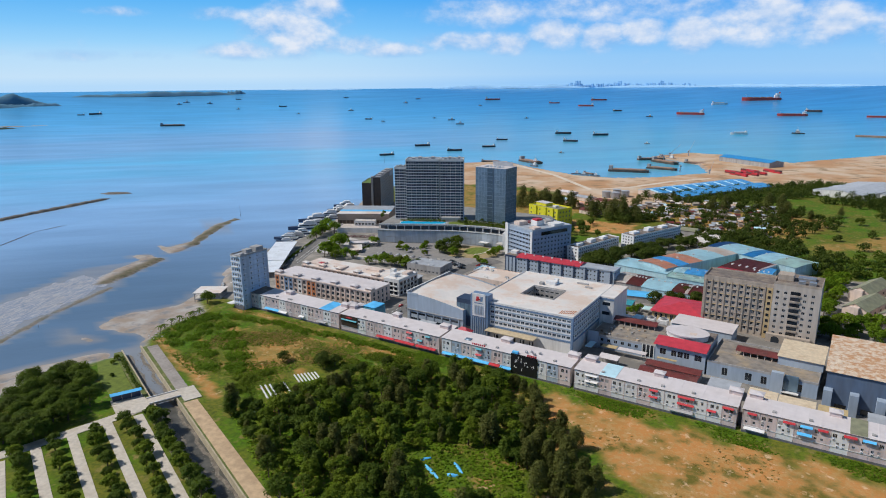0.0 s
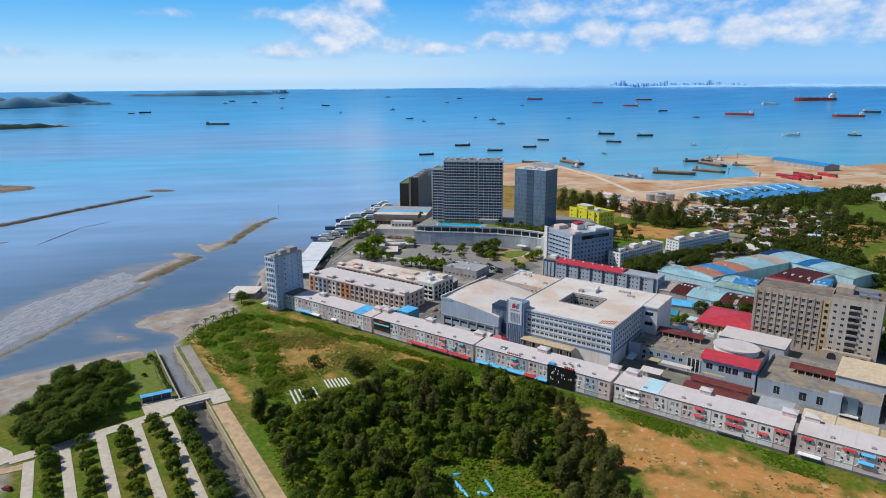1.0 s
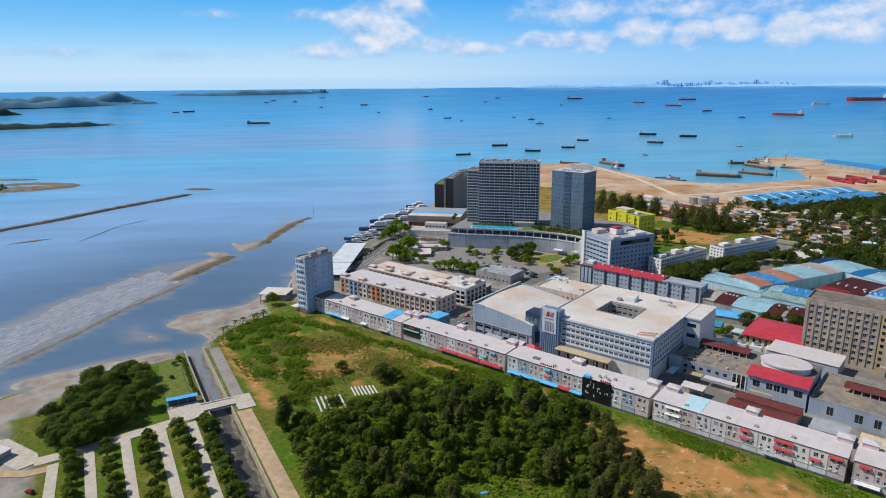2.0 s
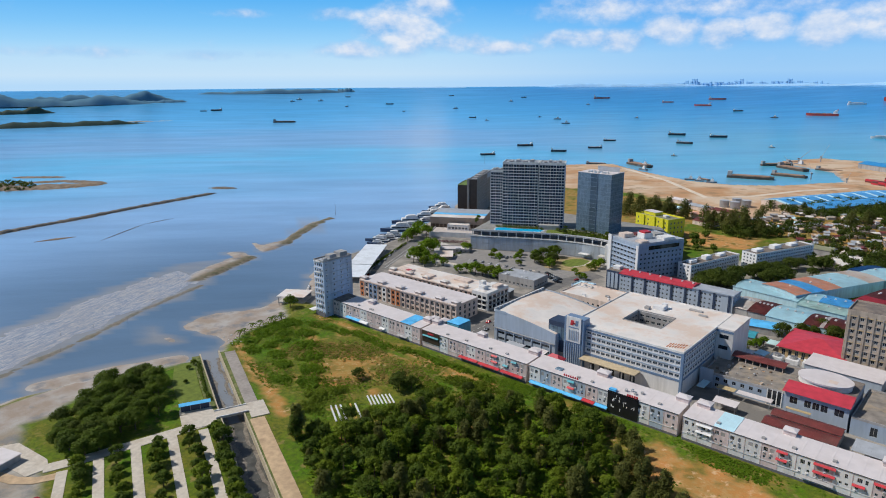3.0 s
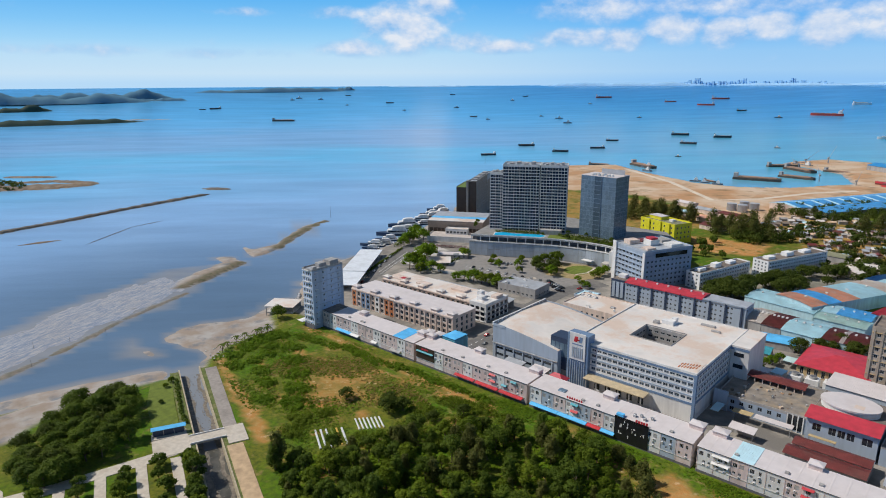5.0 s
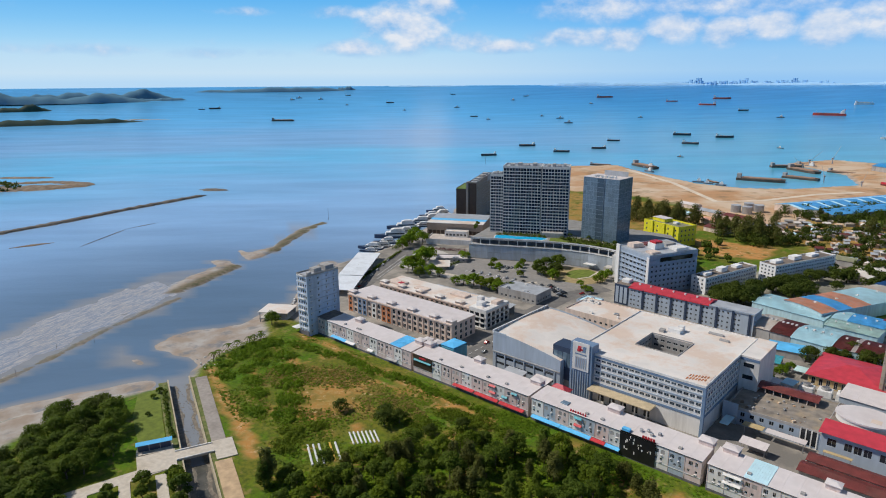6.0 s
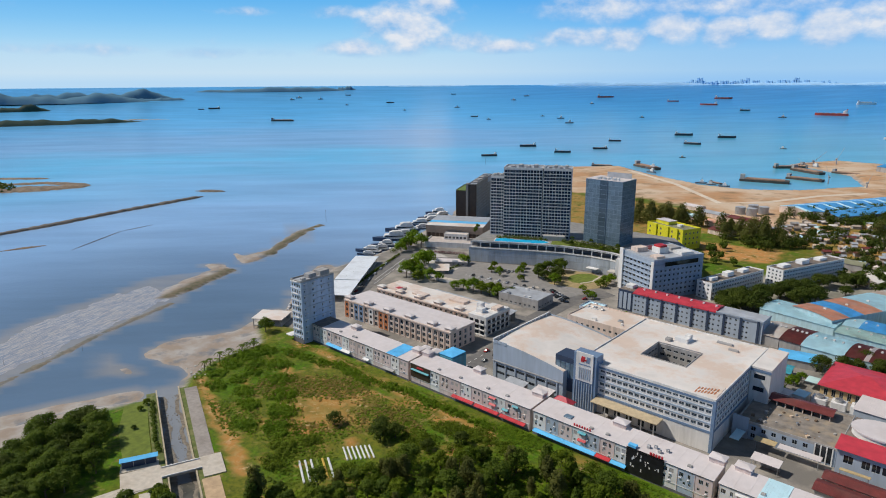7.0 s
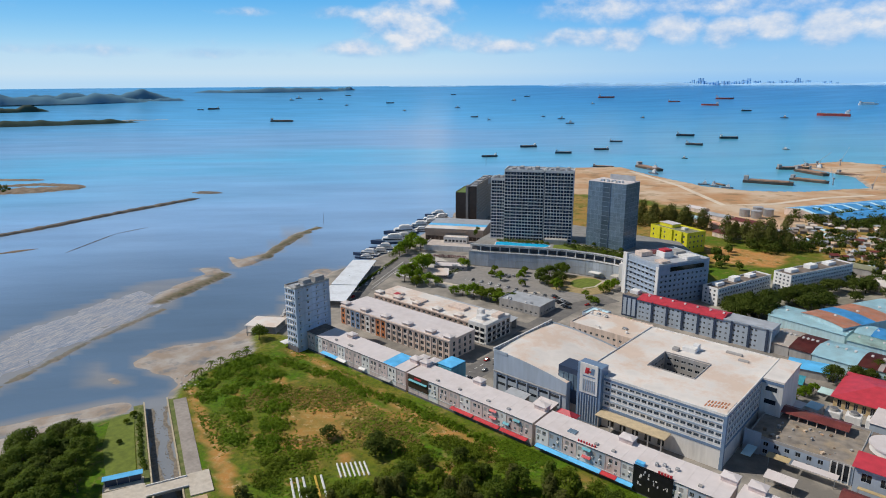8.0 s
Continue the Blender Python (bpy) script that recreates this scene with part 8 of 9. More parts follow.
scatter("street", [(352, 300), (400, 290), (420, 200), (384, 200), (382, 280)], 11, 0.8, scale=(0.9, 1.2))
# belts of darker trees towards the harbour: joined, too many to count


def belt(name, outline, step, keep, height, radius, leaf, label, seed, tall=False, leaves=210, size=1.7, z0=GROUND):
    r = random.Random(seed)
    xs_, ys_ = [p[0] for p in outline], [p[1] for p in outline]
    pts = [(x + r.uniform(-0.5, 0.5) * step, y + r.uniform(-0.5, 0.5) * step) for x in np.arange(min(xs_), max(xs_), step) for y in np.arange(min(ys_), max(ys_), step)]
    ins_ = signed(np.array([p[0] for p in pts]), np.array([p[1] for p in pts]), outline)
    verts, faces, normals = [], [], []
    for (x, y), s_ in zip(pts, ins_):
        if s_ < 0 or r.random() > keep:
            continue
        hh = height * r.uniform(0.6, 1.15)
        rr_ = radius * r.uniform(0.7, 1.2)
        cs, rd_ = [], []
        for k in range(6):
            a_ = 2.4 * k + r.uniform(0, 1)
            f = (0.25 + 0.7 * k / 6) if tall else r.uniform(0.45, 0.8)
            q = rr_ * (0.75 - 0.5 * f) * 1.3 if tall else rr_ * r.uniform(0.4, 0.6)
            cs.append(Vector((x + math.cos(a_) * rr_ * 0.45, y + math.sin(a_) * rr_ * 0.45, z0 + hh * f)))
            rd_.append(max(q, 0.8))
        v, f2, nv_ = leaf_cloud(r, cs, rd_, leaves, size, 1.0)
        normals += nv_ + [(0, -1, 0)] * 4
        k0 = len(verts)
        verts += v
        faces += [tuple(i + k0 for i in q) for q in f2]
        for d in range(3):
            k0 = len(verts)
            verts += [(x - 0.3, y, z0 - 0.5), (x + 0.3, y, z0 - 0.5), (x + 0.1, y, z0 + hh * 0.6), (x - 0.1, y, z0 + hh * 0.6)] if d == 0 else []
            if d == 0:
                faces.append((k0, k0 + 1, k0 + 2, k0 + 3))
    o = grid_object(name, verts, faces, [leaf], smooth=False)
    soften(o.data, normals)
    return tagged(o, label, "trees", kind="stuff")


belt("harbour_woods", [(-45, 460), (14, 474), (30, 500), (18, 530), (-20, 520), (-60, 490)], 12, 0.7, 16, 7.0, LEAF_GREY, "dark casuarina belt before the sand", 51, True)
belt("clump_woods", [(84, 438), (124, 424), (142, 462), (104, 486)], 11, 0.8, 15, 7.0, LEAF_DARK, "dark casuarina clump behind the dusty yard", 61, True)
belt("yard_woods", [(64, 350), (112, 340), (122, 372), (90, 420), (66, 410)], 11, 0.55, 9, 5, LEAF, "green trees round the dusty yard", 52)
belt("village_woods", [(60, 420), (140, 560), (220, 640), (340, 570), (310, 430), (214, 340), (180, 380), (150, 450)], 11, 0.52, 8, 5.4, LEAF_DARK, "dark green trees among small houses", 53, leaves=150)
belt("yard_belt", [(70, 600), (95, 652), (201, 772), (290, 880), (330, 850), (300, 740), (240, 650), (160, 600)], 12, 0.82, 11, 6.0, LEAF_DARK, "dark tall tree belt behind the warehouses", 54, True)
belt("factory_woods", [(196, 345), (214, 410), (253, 432), (334, 372), (345, 320), (318, 300), (300, 330), (250, 358)], 10, 0.85, 12, 6, LEAF_DARK, "dense dark trees behind the factory roofs", 55)
belt("field_woods", [(236, 470), (262, 600), (300, 640), (286, 500)], 14, 0.6, 13, 6, LEAF_DARK, "dark trees at the edge of the green field", 56, True)
belt("meadow_trees", [(300, 470), (420, 520), (560, 560), (560, 430), (400, 400), (310, 430)], 17, 0.22, 9, 5.5, LEAF_DARK, "loose green trees on the meadow", 57)
belt("far_belt", [(300, 690), (380, 650), (560, 740), (620, 860), (420, 790), (320, 750)], 12, 0.8, 13, 6, LEAF_DARK, "dark tree belt before grey warehouses", 58, True)
belt("hotel_woods", [(330, 330), (350, 300), (420, 290), (470, 330), (420, 400), (350, 380)], 12, 0.7, 11, 6, LEAF, "green trees behind the mossy roofs", 59)
for x, y, s in ((268, 560, 1.0), (262, 520, 0.9), (272, 600, 1.1), (300, 560, 0.8), (330, 600, 0.7), (96, 560, 1.0), (-10, 500, 1.1), (60, 500, 1.0), (130, 610, 1.0)):
    plant("needle", x, y, s)
for x, y, s in ((350, 560, 1.0), (320, 520, 0.9), (372, 600, 1.0), (240, 440, 0.8)):
    plant("far", x, y, s)
# palms at the shore bend


def make_palm():
    e = thing("palm", at(0, 0, -500), "short coconut palm at the shore", "palm tree", "palms")
    bm = bmesh.new()
    add_tube(bm, (0, 0, -0.5), (0.4, 0.1, 3.4), 0.18, 0.12, 6)
    part("trunk", bm, BARK, e)
    bm = bmesh.new()
    for k in range(11):
        a = k * 2.4
        prev = None
        for s in range(5):
            f = s / 4
            c = Vector((0.4 + math.cos(a) * 2.4 * f, 0.1 + math.sin(a) * 2.4 * f, 3.4 + 1.0 * f - 2.0 * f * f))
            t = Vector((-math.sin(a), math.cos(a), 0)) * (0.35 * (1 - f) + 0.05)
            cur = (bm.verts.new(c + t - Vector((0, 0, 0.1))), bm.verts.new(c), bm.verts.new(c - t - Vector((0, 0, 0.1))))
            if prev:
                bm.faces.new((prev[0], prev[1], cur[1], cur[0]))
                bm.faces.new((prev[1], prev[2], cur[2], cur[1]))
            prev = cur
    part("fronds", bm, LEAF, e)
    return e


palm = make_palm()
PALMS = [(-54, -46), (-53, -38), (-56, -32), (-53, -53), (-50, -60), (-57, -26), (-52, -30), (-47, -66)]
palm.matrix_world = at(*PALMS[0], 2.9) @ Matrix.Scale(1.5, 4)
for x, y in PALMS[1:]:
    q = copy_thing(palm, at(x, y, 2.9, 60 * x))
    q.matrix_world = at(x, y, 2.9, 60 * x) @ Matrix.Scale(1.2 + 0.08 * (abs(int(x)) % 7), 4)

# ---- grass and weeds over the field: one rough cover ----


def weeds(name, outline, count, size, leaf, label, seed, cut=0.0, height=1.0, mask=None):
    r = np.random.default_rng(seed)
    xs_, ys_ = [p[0] for p in outline], [p[1] for p in outline]
    x, y = r.uniform(min(xs_), max(xs_), count), r.uniform(min(ys_), max(ys_), count)
    s = signed(x, y, outline)
    den = np.sin(x * 0.11 + 1.3 * np.sin(y * 0.07)) + np.sin(y * 0.13 + 1.1 * np.sin(x * 0.05 + 2)) + r.normal(0, 0.5, count)
    ok = (s > 1.0) & (den > cut)
    x, y, den = x[ok], y[ok], den[ok]
    k = len(x)
    hgt = height * r.uniform(0.4, 1.0, k) * np.clip(0.5 + 0.4 * den, 0.4, 1.3)
    verts = np.empty((k, 5, 4, 3))
    for j in range(5):
        a = r.uniform(0, 2 * np.pi, k)
        w = size * r.uniform(0.5, 1.1, k)
        cx, cy, cz = x + r.normal(0, 0.5 * size, k), y + r.normal(0, 0.5 * size, k), GROUND + hgt * r.uniform(0.35, 1.0, k)
        tz = r.uniform(-0.3, 0.3, k) * w
        ca, sa = np.cos(a) * w, np.sin(a) * w
        verts[:, j, 0] = np.stack([cx - ca, cy - sa, cz - tz], -1)
        verts[:, j, 1] = np.stack([cx + sa * 0.6, cy - ca * 0.6, cz - 0.3 * w], -1)
        verts[:, j, 2] = np.stack([cx + ca, cy + sa, cz + tz], -1)
        verts[:, j, 3] = np.stack([cx - sa * 0.6, cy + ca * 0.6, cz - 0.2 * w], -1)
    vv = verts.reshape(-1, 3)
    ff = np.arange(len(vv)).reshape(-1, 4)
    o = grid_object(name, vv.tolist(), ff.tolist(), [leaf], smooth=False)
    up_ = np.repeat(r.normal(0, 0.30, (len(ff), 3)) + (0, 0, 1), 4, axis=0)
    soften(o.data, (up_ / np.linalg.norm(up_, axis=1)[:, None]).tolist())
    return tagged(o, label, "vegetation", kind="stuff")


GRASSLEAF = leaf_material("tall_grass", (0.080, 0.155, 0.004), (0.195, 0.240, 0.016))
DRYLEAF = leaf_material("dry_grass", (0.24, 0.19, 0.040), (0.42, 0.31, 0.09))
weeds("undergrowth", [(-62, -24), (-36, -1), (150, -1), (200, -4), (200, -20), (160, -40), (100, -60), (70, -108), (40, -98), (-44, -76), (-60, -50)], 8000, 0.62, LEAF_BRIGHT, "bright green weeds and low scrub over the field", 3, 0.2, 0.7)
weeds("grass_cover", [(-62, -24), (-36, -1), (236, -1), (236, -60), (250, -100), (160, -150), (60, -106), (-44, -76), (-60, -50)], 20000, 0.7, GRASSLEAF, "yellow-green tall grass over the field", 4, -0.3, 0.28)


def thicket(name, patches, spacing, size, leaf, label, seed, height):
    """Dense scrub in uneven patches: low mounds of leaves, tallest in the middles."""
    r = random.Random(seed)
    cs, rd_ = [], []
    for cx, cy, rx, ry in patches:
        for _ in range(int(math.pi * rx * ry / spacing)):
            a, d = r.uniform(0, 2 * math.pi), math.sqrt(r.random())
            d *= 0.9 + 0.22 * math.sin(3 * a + cx) + 0.14 * math.sin(7 * a + cy)
            q = r.uniform(0.45, 1.0) * height * (1.05 - 0.55 * min(d, 1.2) ** 2)
            cs.append((cx + rx * d * math.cos(a), cy + ry * d * math.sin(a), GROUND + 0.25 * q))
            rd_.append(max(q, 0.35))
    v, f2, nv_ = leaf_cloud(r, cs, rd_, 22 * len(cs), size, 0.95)
    o = grid_object(name, v, f2, [leaf], smooth=False)
    soften(o.data, nv_)
    return tagged(o, label, "vegetation", kind="stuff")


thicket("shore_scrub", [(-35, -65, 8, 7), (-41, -52, 9, 8), (-44, -39, 10, 8), (-43, -28, 11, 8), (-22, -72, 9, 6), (-20, -60, 8, 6), (-22, -50, 8, 6), (-20, -34, 10, 8), (-2, -45, 11, 9), (15, -55, 11, 9), (30, -65, 11, 9), (43, -76, 11, 9), (10, -72, 9, 6), (-4, -66, 9, 6), (28, -84, 9, 6), (-30, -42, 8, 6)], 1.5, 0.62, LEAF_BRIGHT, "tall bright green scrub on the field", 31, 1.9)
thicket("row_scrub", [(-28, -19, 10, 5), (-15, -17, 9, 5), (-2, -15, 9, 5), (8, -11, 9, 5), (21, -12, 10, 5), (35, -13, 10, 5), (49, -10, 11, 5), (64, -8, 11, 4.5), (81, -9, 12, 4.5), (95, -8, 12, 4), (112, -8, 12, 4)], 1.6, 0.60, LEAF_BRIGHT, "bright green scrub before the shophouses", 32, 1.7)
thicket("edge_scrub", [(59, -84, 10, 7), (62, -72, 7, 5), (66, -94, 10, 6), (100, -38, 12, 9), (104, -22, 12, 7), (118, -18, 12, 7), (106, -56, 10, 9), (124, -32, 12, 8), (96, -76, 9, 9), (136, -18, 12, 6)], 1.9, 0.66, LEAF_MID, "green scrub at the woodland edge", 33, 2.3)
weeds("straw_grass", [(10, -14), (70, -20), (100, -30), (70, -60), (30, -80), (-20, -66), (-10, -36)], 4000, 0.7, DRYLEAF, "straw-coloured dry grass in the field", 9, 0.2, 0.8)
weeds("dry_grass", [(190, -12), (420, -8), (420, -130), (300, -110), (250, -60), (210, -44)], 4000, 0.6, DRYLEAF, "dry straw grass over orange soil", 5, 0.9, 0.15)
weeds("wood_floor", WOOD, 9000, 0.85, LEAF_BRIGHT, "dark green undergrowth below the woodland", 6, -1.5, 2.0)
weeds("verge", [(120, -13), (420, -13), (420, 1), (120, 1)], 8000, 0.6, LEAF_BRIGHT, "green weeds along the shophouse walls", 7, -0.3, 0.7)
weeds("bank_scrub", [(44, -98), (70, -110), (150, -144), (240, -178), (240, -160), (160, -134), (80, -98)], 2600, 0.7, LEAF, "green scrub beside the dirt track", 8, -1.0, 1.6)


def hedge(line, height, leaf, seed, z):
    r = random.Random(seed)
    cs, rd_ = [], []
    for (ax, ay), (bx, by) in zip(line, line[1:]):
        L = math.dist((ax, ay), (bx, by))
        for k in range(max(2, int(L / 1.6))):
            f = k / max(1, int(L / 1.6))
            cs.append(Vector((ax + (bx - ax) * f + r.uniform(-0.6, 0.6), ay + (by - ay) * f + r.uniform(-0.6, 0.6), z + height * r.uniform(0.3, 0.6))))
            rd_.append(height * r.uniform(0.5, 0.8))
    v, f2, nv_ = leaf_cloud(r, cs, rd_, 45 * len(cs), 0.75)
    o = grid_object("hedge", v, f2, [leaf], smooth=False)
    soften(o.data, nv_)
    return tagged(o, "clipped green hedge along paving", "hedge", kind="stuff")


hedge([(-66, 240), (-50, 247), (-22, 260)], 2.2, LEAF, 1, DECK)
hedge([(-6, 262), (20, 268), (44, 268), (62, 267)], 2.0, LEAF_DARK, 2, DECK)
hedge([(-2, 272), (26, 274), (46, 272)], 2.4, LEAF_DARK, 3, DECK)
hedge([(2, 258), (24, 262), (46, 262), (57, 260)], 1.8, LEAF, 4, DECK)
hedge([(-92, 78), (-113, 120), (-144, 188)], 2.0, LEAF, 5, GROUND)
hedge([(-36, 158), (-10, 161), (8, 166)], 2.6, LEAF_BRIGHT, 6, GROUND)
hedge([(-72, 200), (-75, 186), (-70, 172)], 2.2, LEAF, 8, GROUND)
hedge([(-122, 214), (-108, 222), (-94, 229)], 2.6, material("plum_shrub", (0.16, 0.06, 0.07), 0.8, vary=0.3), 9, GROUND)
hedge([(-62, 246), (-40, 256), (-14, 268), (-6, 262)], 2.6, LEAF_DARK, 11, DECK)
hedge([(-96, 62), (-108, 84), (-126, 118), (-146, 152)], 4.5, LEAF, 12, GROUND)
hedge([(-154, 188), (-164, 214), (-174, 244)], 4.0, LEAF, 13, GROUND)
sheet("deck_lawn", [(-14, 250), (6, 258), (28, 262), (50, 261), (66, 272), (66, 278), (44, 279), (0, 279), (-20, 262)], DECK + 0.05, LAWN, "planted green roof garden on the podium", "lawn", 0.045)
hedge([(-30, -104), (-4, -115), (20, -124)], 1.6, LEAF, 10, GROUND)

# ---- clutter on the field ----
MULCH = material("white_plastic_mulch", (0.66, 0.66, 0.64), 0.5, vary=0.15, scale=0.8)
YELLOWBED = material("yellow_bed_cover", (0.55, 0.36, 0.05), 0.6, vary=0.2)
for k in range(6):
    e = thing("garden_bed", at(72 + 1.5 * k, -86 + 2.0 * k, GROUND, -29), "vegetable bed under plastic film", "garden bed", "garden beds")
    bm = bmesh.new()
    add_prism(bm, [(0, 0), (17 - 1.2 * (k > 3), 0), (17 - 1.2 * (k > 3), 0.95), (0, 0.95)], -0.2, 0.5)
    bmesh.ops.bevel(bm, geom=bm.edges[:], offset=0.15, segments=1, affect="EDGES")
    part("film", bm, (MULCH, MULCH, MULCH, LAWN, YELLOWBED, MULCH)[k], e)
for k in range(7):
    e = thing("net_frame", at(78 + 1.25 * k, -66 + 1.5 * k, GROUND, -29), "low white net tunnel over seedlings", "net tunnel", "net tunnels")
    bm = bmesh.new()
    add_prism(bm, [(0, 0), (11, 0), (11, 0.8), (0, 0.8)], -0.2, 0.55)
    bmesh.ops.bevel(bm, geom=bm.edges[:], offset=0.18, segments=1, affect="EDGES")
    part("net", bm, MULCH, e)
for k, (x, y, rot, L) in enumerate(((193, -101, -28, 12), (203, -93, -35, 9), (189, -99, 50, 5), (205, -102, 20, 5), (205, -69, 55, 6))):
    e = thing("boat_hull", at(x, y, GROUND, rot), "overturned pale blue wooden boat on grass", "boat", "field boats")
    bm = bmesh.new()
    secs = []
    for s in range(9):
        f = s / 8
        w = 0.95 * math.sin(math.pi * (0.12 + 0.80 * f)) ** 0.6
        secs.append([bm.verts.new((f * L, w * math.cos(q), 1.0 * math.sin(q) * (0.6 + 0.4 * w) - 0.05)) for q in (0, 0.7, 1.57, 2.44, math.pi)])
    for a, c in zip(secs, secs[1:]):
        for j in range(4):
            bm.faces.new((a[j], c[j], c[j + 1], a[j + 1]))
    bm.faces.new(secs[0][::-1])
    bm.faces.new(secs[-1])
    part("hull", bm, SKYBLUE if k < 4 else BLUEGREY, e)
rk = random.Random(12)
for k in range(16):
    e = thing("rubble", at(-56 + rk.uniform(0, 16), -70 + rk.uniform(-5, 6), GROUND - 0.1), "broken concrete block on the bank", "rubble", "bank rubble")
    bm = bmesh.new()
    bmesh.ops.create_icosphere(bm, subdivisions=1, radius=rk.uniform(0.4, 0.9))
    for v in bm.verts:
        v.co *= rk.uniform(0.7, 1.2)
        v.co.z *= 0.6
    part("block", bm, CONCRETE, e)

# ---- vehicles ----
CARPAINT = [material("car_" + n_, c, 0.25, 0.1, vary=0.03, specular=0.7) for n_, c in (("white", (0.75, 0.75, 0.75)), ("silver", (0.42, 0.43, 0.45)), ("black", (0.02, 0.02, 0.022)), ("red", (0.35, 0.02, 0.02)), ("grey", (0.16, 0.17, 0.18)))]
TYRE = material("tyre_rubber", (0.02, 0.02, 0.02), 0.9)


def make_car(mat, name):
    e = thing("car", at(0, 0, -400), name, "car", "parked cars")
    bm = bmesh.new()
    prof = [(0, 0.35), (0.05, 0.8), (1.1, 0.95), (1.7, 1.5), (3.4, 1.5), (4.2, 1.0), (4.4, 0.8), (4.4, 0.35)]
    l_ = [bm.verts.new((x, -0.85 + (0.12 if z > 1.2 else 0), z)) for x, z in prof]
    r_ = [bm.verts.new((x, 0.85 - (0.12 if z > 1.2 else 0), z)) for x, z in prof]
    bm.faces.new(l_[::-1])
    bm.faces.new(r_)
    for k in range(len(prof)):
        j = (k + 1) % len(prof)
        bm.faces.new((l_[k], l_[j], r_[j], r_[k]))
    bmesh.ops.recalc_face_normals(bm, faces=bm.faces[:])
    part("body", bm, mat, e)
    for nm, x0, z0, x1, z1 in (("windscreen", 1.12, 0.99, 1.66, 1.47), ("rear_window", 4.16, 1.05, 3.45, 1.47)):
        bm = bmesh.new()
        d = 0.02 if nm == "windscreen" else -0.02
        q = [(x0 - d, -0.68, z0), (x0 - d, 0.68, z0), (x1 - d, 0.62, z1 + 0.01), (x1 - d, -0.62, z1 + 0.01)]
        bm.faces.new([bm.verts.new(p) for p in q])
        part(nm, bm, GLASS, e)
    for y in (-0.845, 0.845):
        bm = bmesh.new()
        s = 1 if y > 0 else -1
        bm.faces.new([bm.verts.new(p) for p in ((1.3, y + 0.01 * s, 1.0), (3.9, y + 0.01 * s, 1.0), (3.4, y - 0.09 * s, 1.44), (1.75, y - 0.09 * s, 1.44))])
        part("side_window", bm, GLASS, e)
    for x in (0.85, 3.5):
        for y in (-0.86, 0.72):
            bm = bmesh.new()
            add_tube(bm, (x, y, 0.32), (x, y + 0.14, 0.32), 0.32, 0.32, 10)
            part("wheel", bm, TYRE, e)
    return e


CARS = [make_car(m, lab) for m, lab in zip(CARPAINT, ("white parked car on asphalt", "silver parked car on asphalt", "black parked car on asphalt", "dark red parked car on asphalt", "dark grey parked car on asphalt"))]
SPOTS = [(-50 + 4.2 * k + rk.uniform(-0.3, 0.3), 178 + 0.3 * k, 100) for k in range(18) if k % 2]
SPOTS += [(26 + 3.2 * k, 187 - 1.5 * k, 70) for k in range(7)] + [(30 + 4 * k, 181 - 2.4 * k, 60) for k in range(5)]
SPOTS += [(-88 - 8 * k, 84 + 14 * k, 118) for k in range(6)] + [(-56 + 6 * k, 33 + rk.uniform(-0.5, 0.5), 2) for k in range(9)]
SPOTS += [(61, 60 + 13 * k, 92) for k in range(5)] + [(68.5, 48 + 11 * k, 88) for k in range(4)] + [(56, 186, 60), (48, 172, 20), (43, -214, 20), (-44 + 2.6 * 6, 204, 100)]
SPOTS += [(64 + 2.8 * k, 33.5, 90) for k in range(6)] + [(-36 + 3.1 * k, 206 + 1.1 * k, 110) for k in range(4)]
first = set()
for x, y, rot in SPOTS:
    c = rk.choice(CARS)
    m = at(x, y, GROUND + 0.08 if y > 0 else GROUND + 0.2, rot + rk.uniform(-3, 3))
    if c.name not in first:
        first.add(c.name)
        c.matrix_world = m
    else:
        copy_thing(c, m)

# ---- yachts at the quay ----


def make_yacht(L):
    e = thing("motor_yacht", at(0, 0, -300), "white motor yacht moored at the quay", "yacht", "moored yachts")
    bm = bmesh.new()
    secs = []
    for s in range(9):
        f = s / 8
        w = L * 0.12 * (1 - max(0, (f - 0.55) / 0.45) ** 2.2) + 0.05
        secs.append([bm.verts.new((f * L, y * w, z)) for y, z in ((-0.75, -0.4), (-1, L * 0.075 + f * L * 0.03), (1, L * 0.075 + f * L * 0.03), (0.75, -0.4))])
    for a, c in zip(secs, secs[1:]):
        for j in range(3):
            bm.faces.new((a[j], c[j], c[j + 1], a[j + 1]))
    bm.faces.new(secs[0])
    bm.faces.new(secs[-1][::-1])
    bmesh.ops.recalc_face_normals(bm, faces=bm.faces[:])
    part("hull", bm, NAVY, e)
    box_part("gunwale", WHITE, e, 0.01 * L, -0.123 * L, 0.062 * L, 0.62 * L, 0.123 * L, 0.085 * L)
    z = L * 0.086
    for nm, x0, x1, w, h, m in (("main_cabin", 0.12, 0.70, 0.10, 0.085, WHITE), ("cabin_glass", 0.16, 0.66, 0.1015, 0.0, GLASS), ("upper_cabin", 0.18, 0.55, 0.085, 0.07, WHITE), ("bridge_roof", 0.22, 0.48, 0.075, 0.02, WHITE)):
        bm = bmesh.new()
        if nm == "cabin_glass":
            add_box(bm, x0 * L, -w * L, z - L * 0.06, x1 * L, w * L, z - L * 0.03)
        else:
            v = add_box(bm, x0 * L, -w * L, z, x1 * L, w * L, z + h * L)
            for q in v[4:]:
                q.co.x = q.co.x * 0.9 + 0.3 * L * 0.1
            z += h * L + 0.01
        part(nm, bm, m, e)
    box_part("boot_stripe", NAVY, e, 0.02 * L, -0.121 * L, 0.2, 0.5 * L, 0.121 * L, 0.6)
    return e


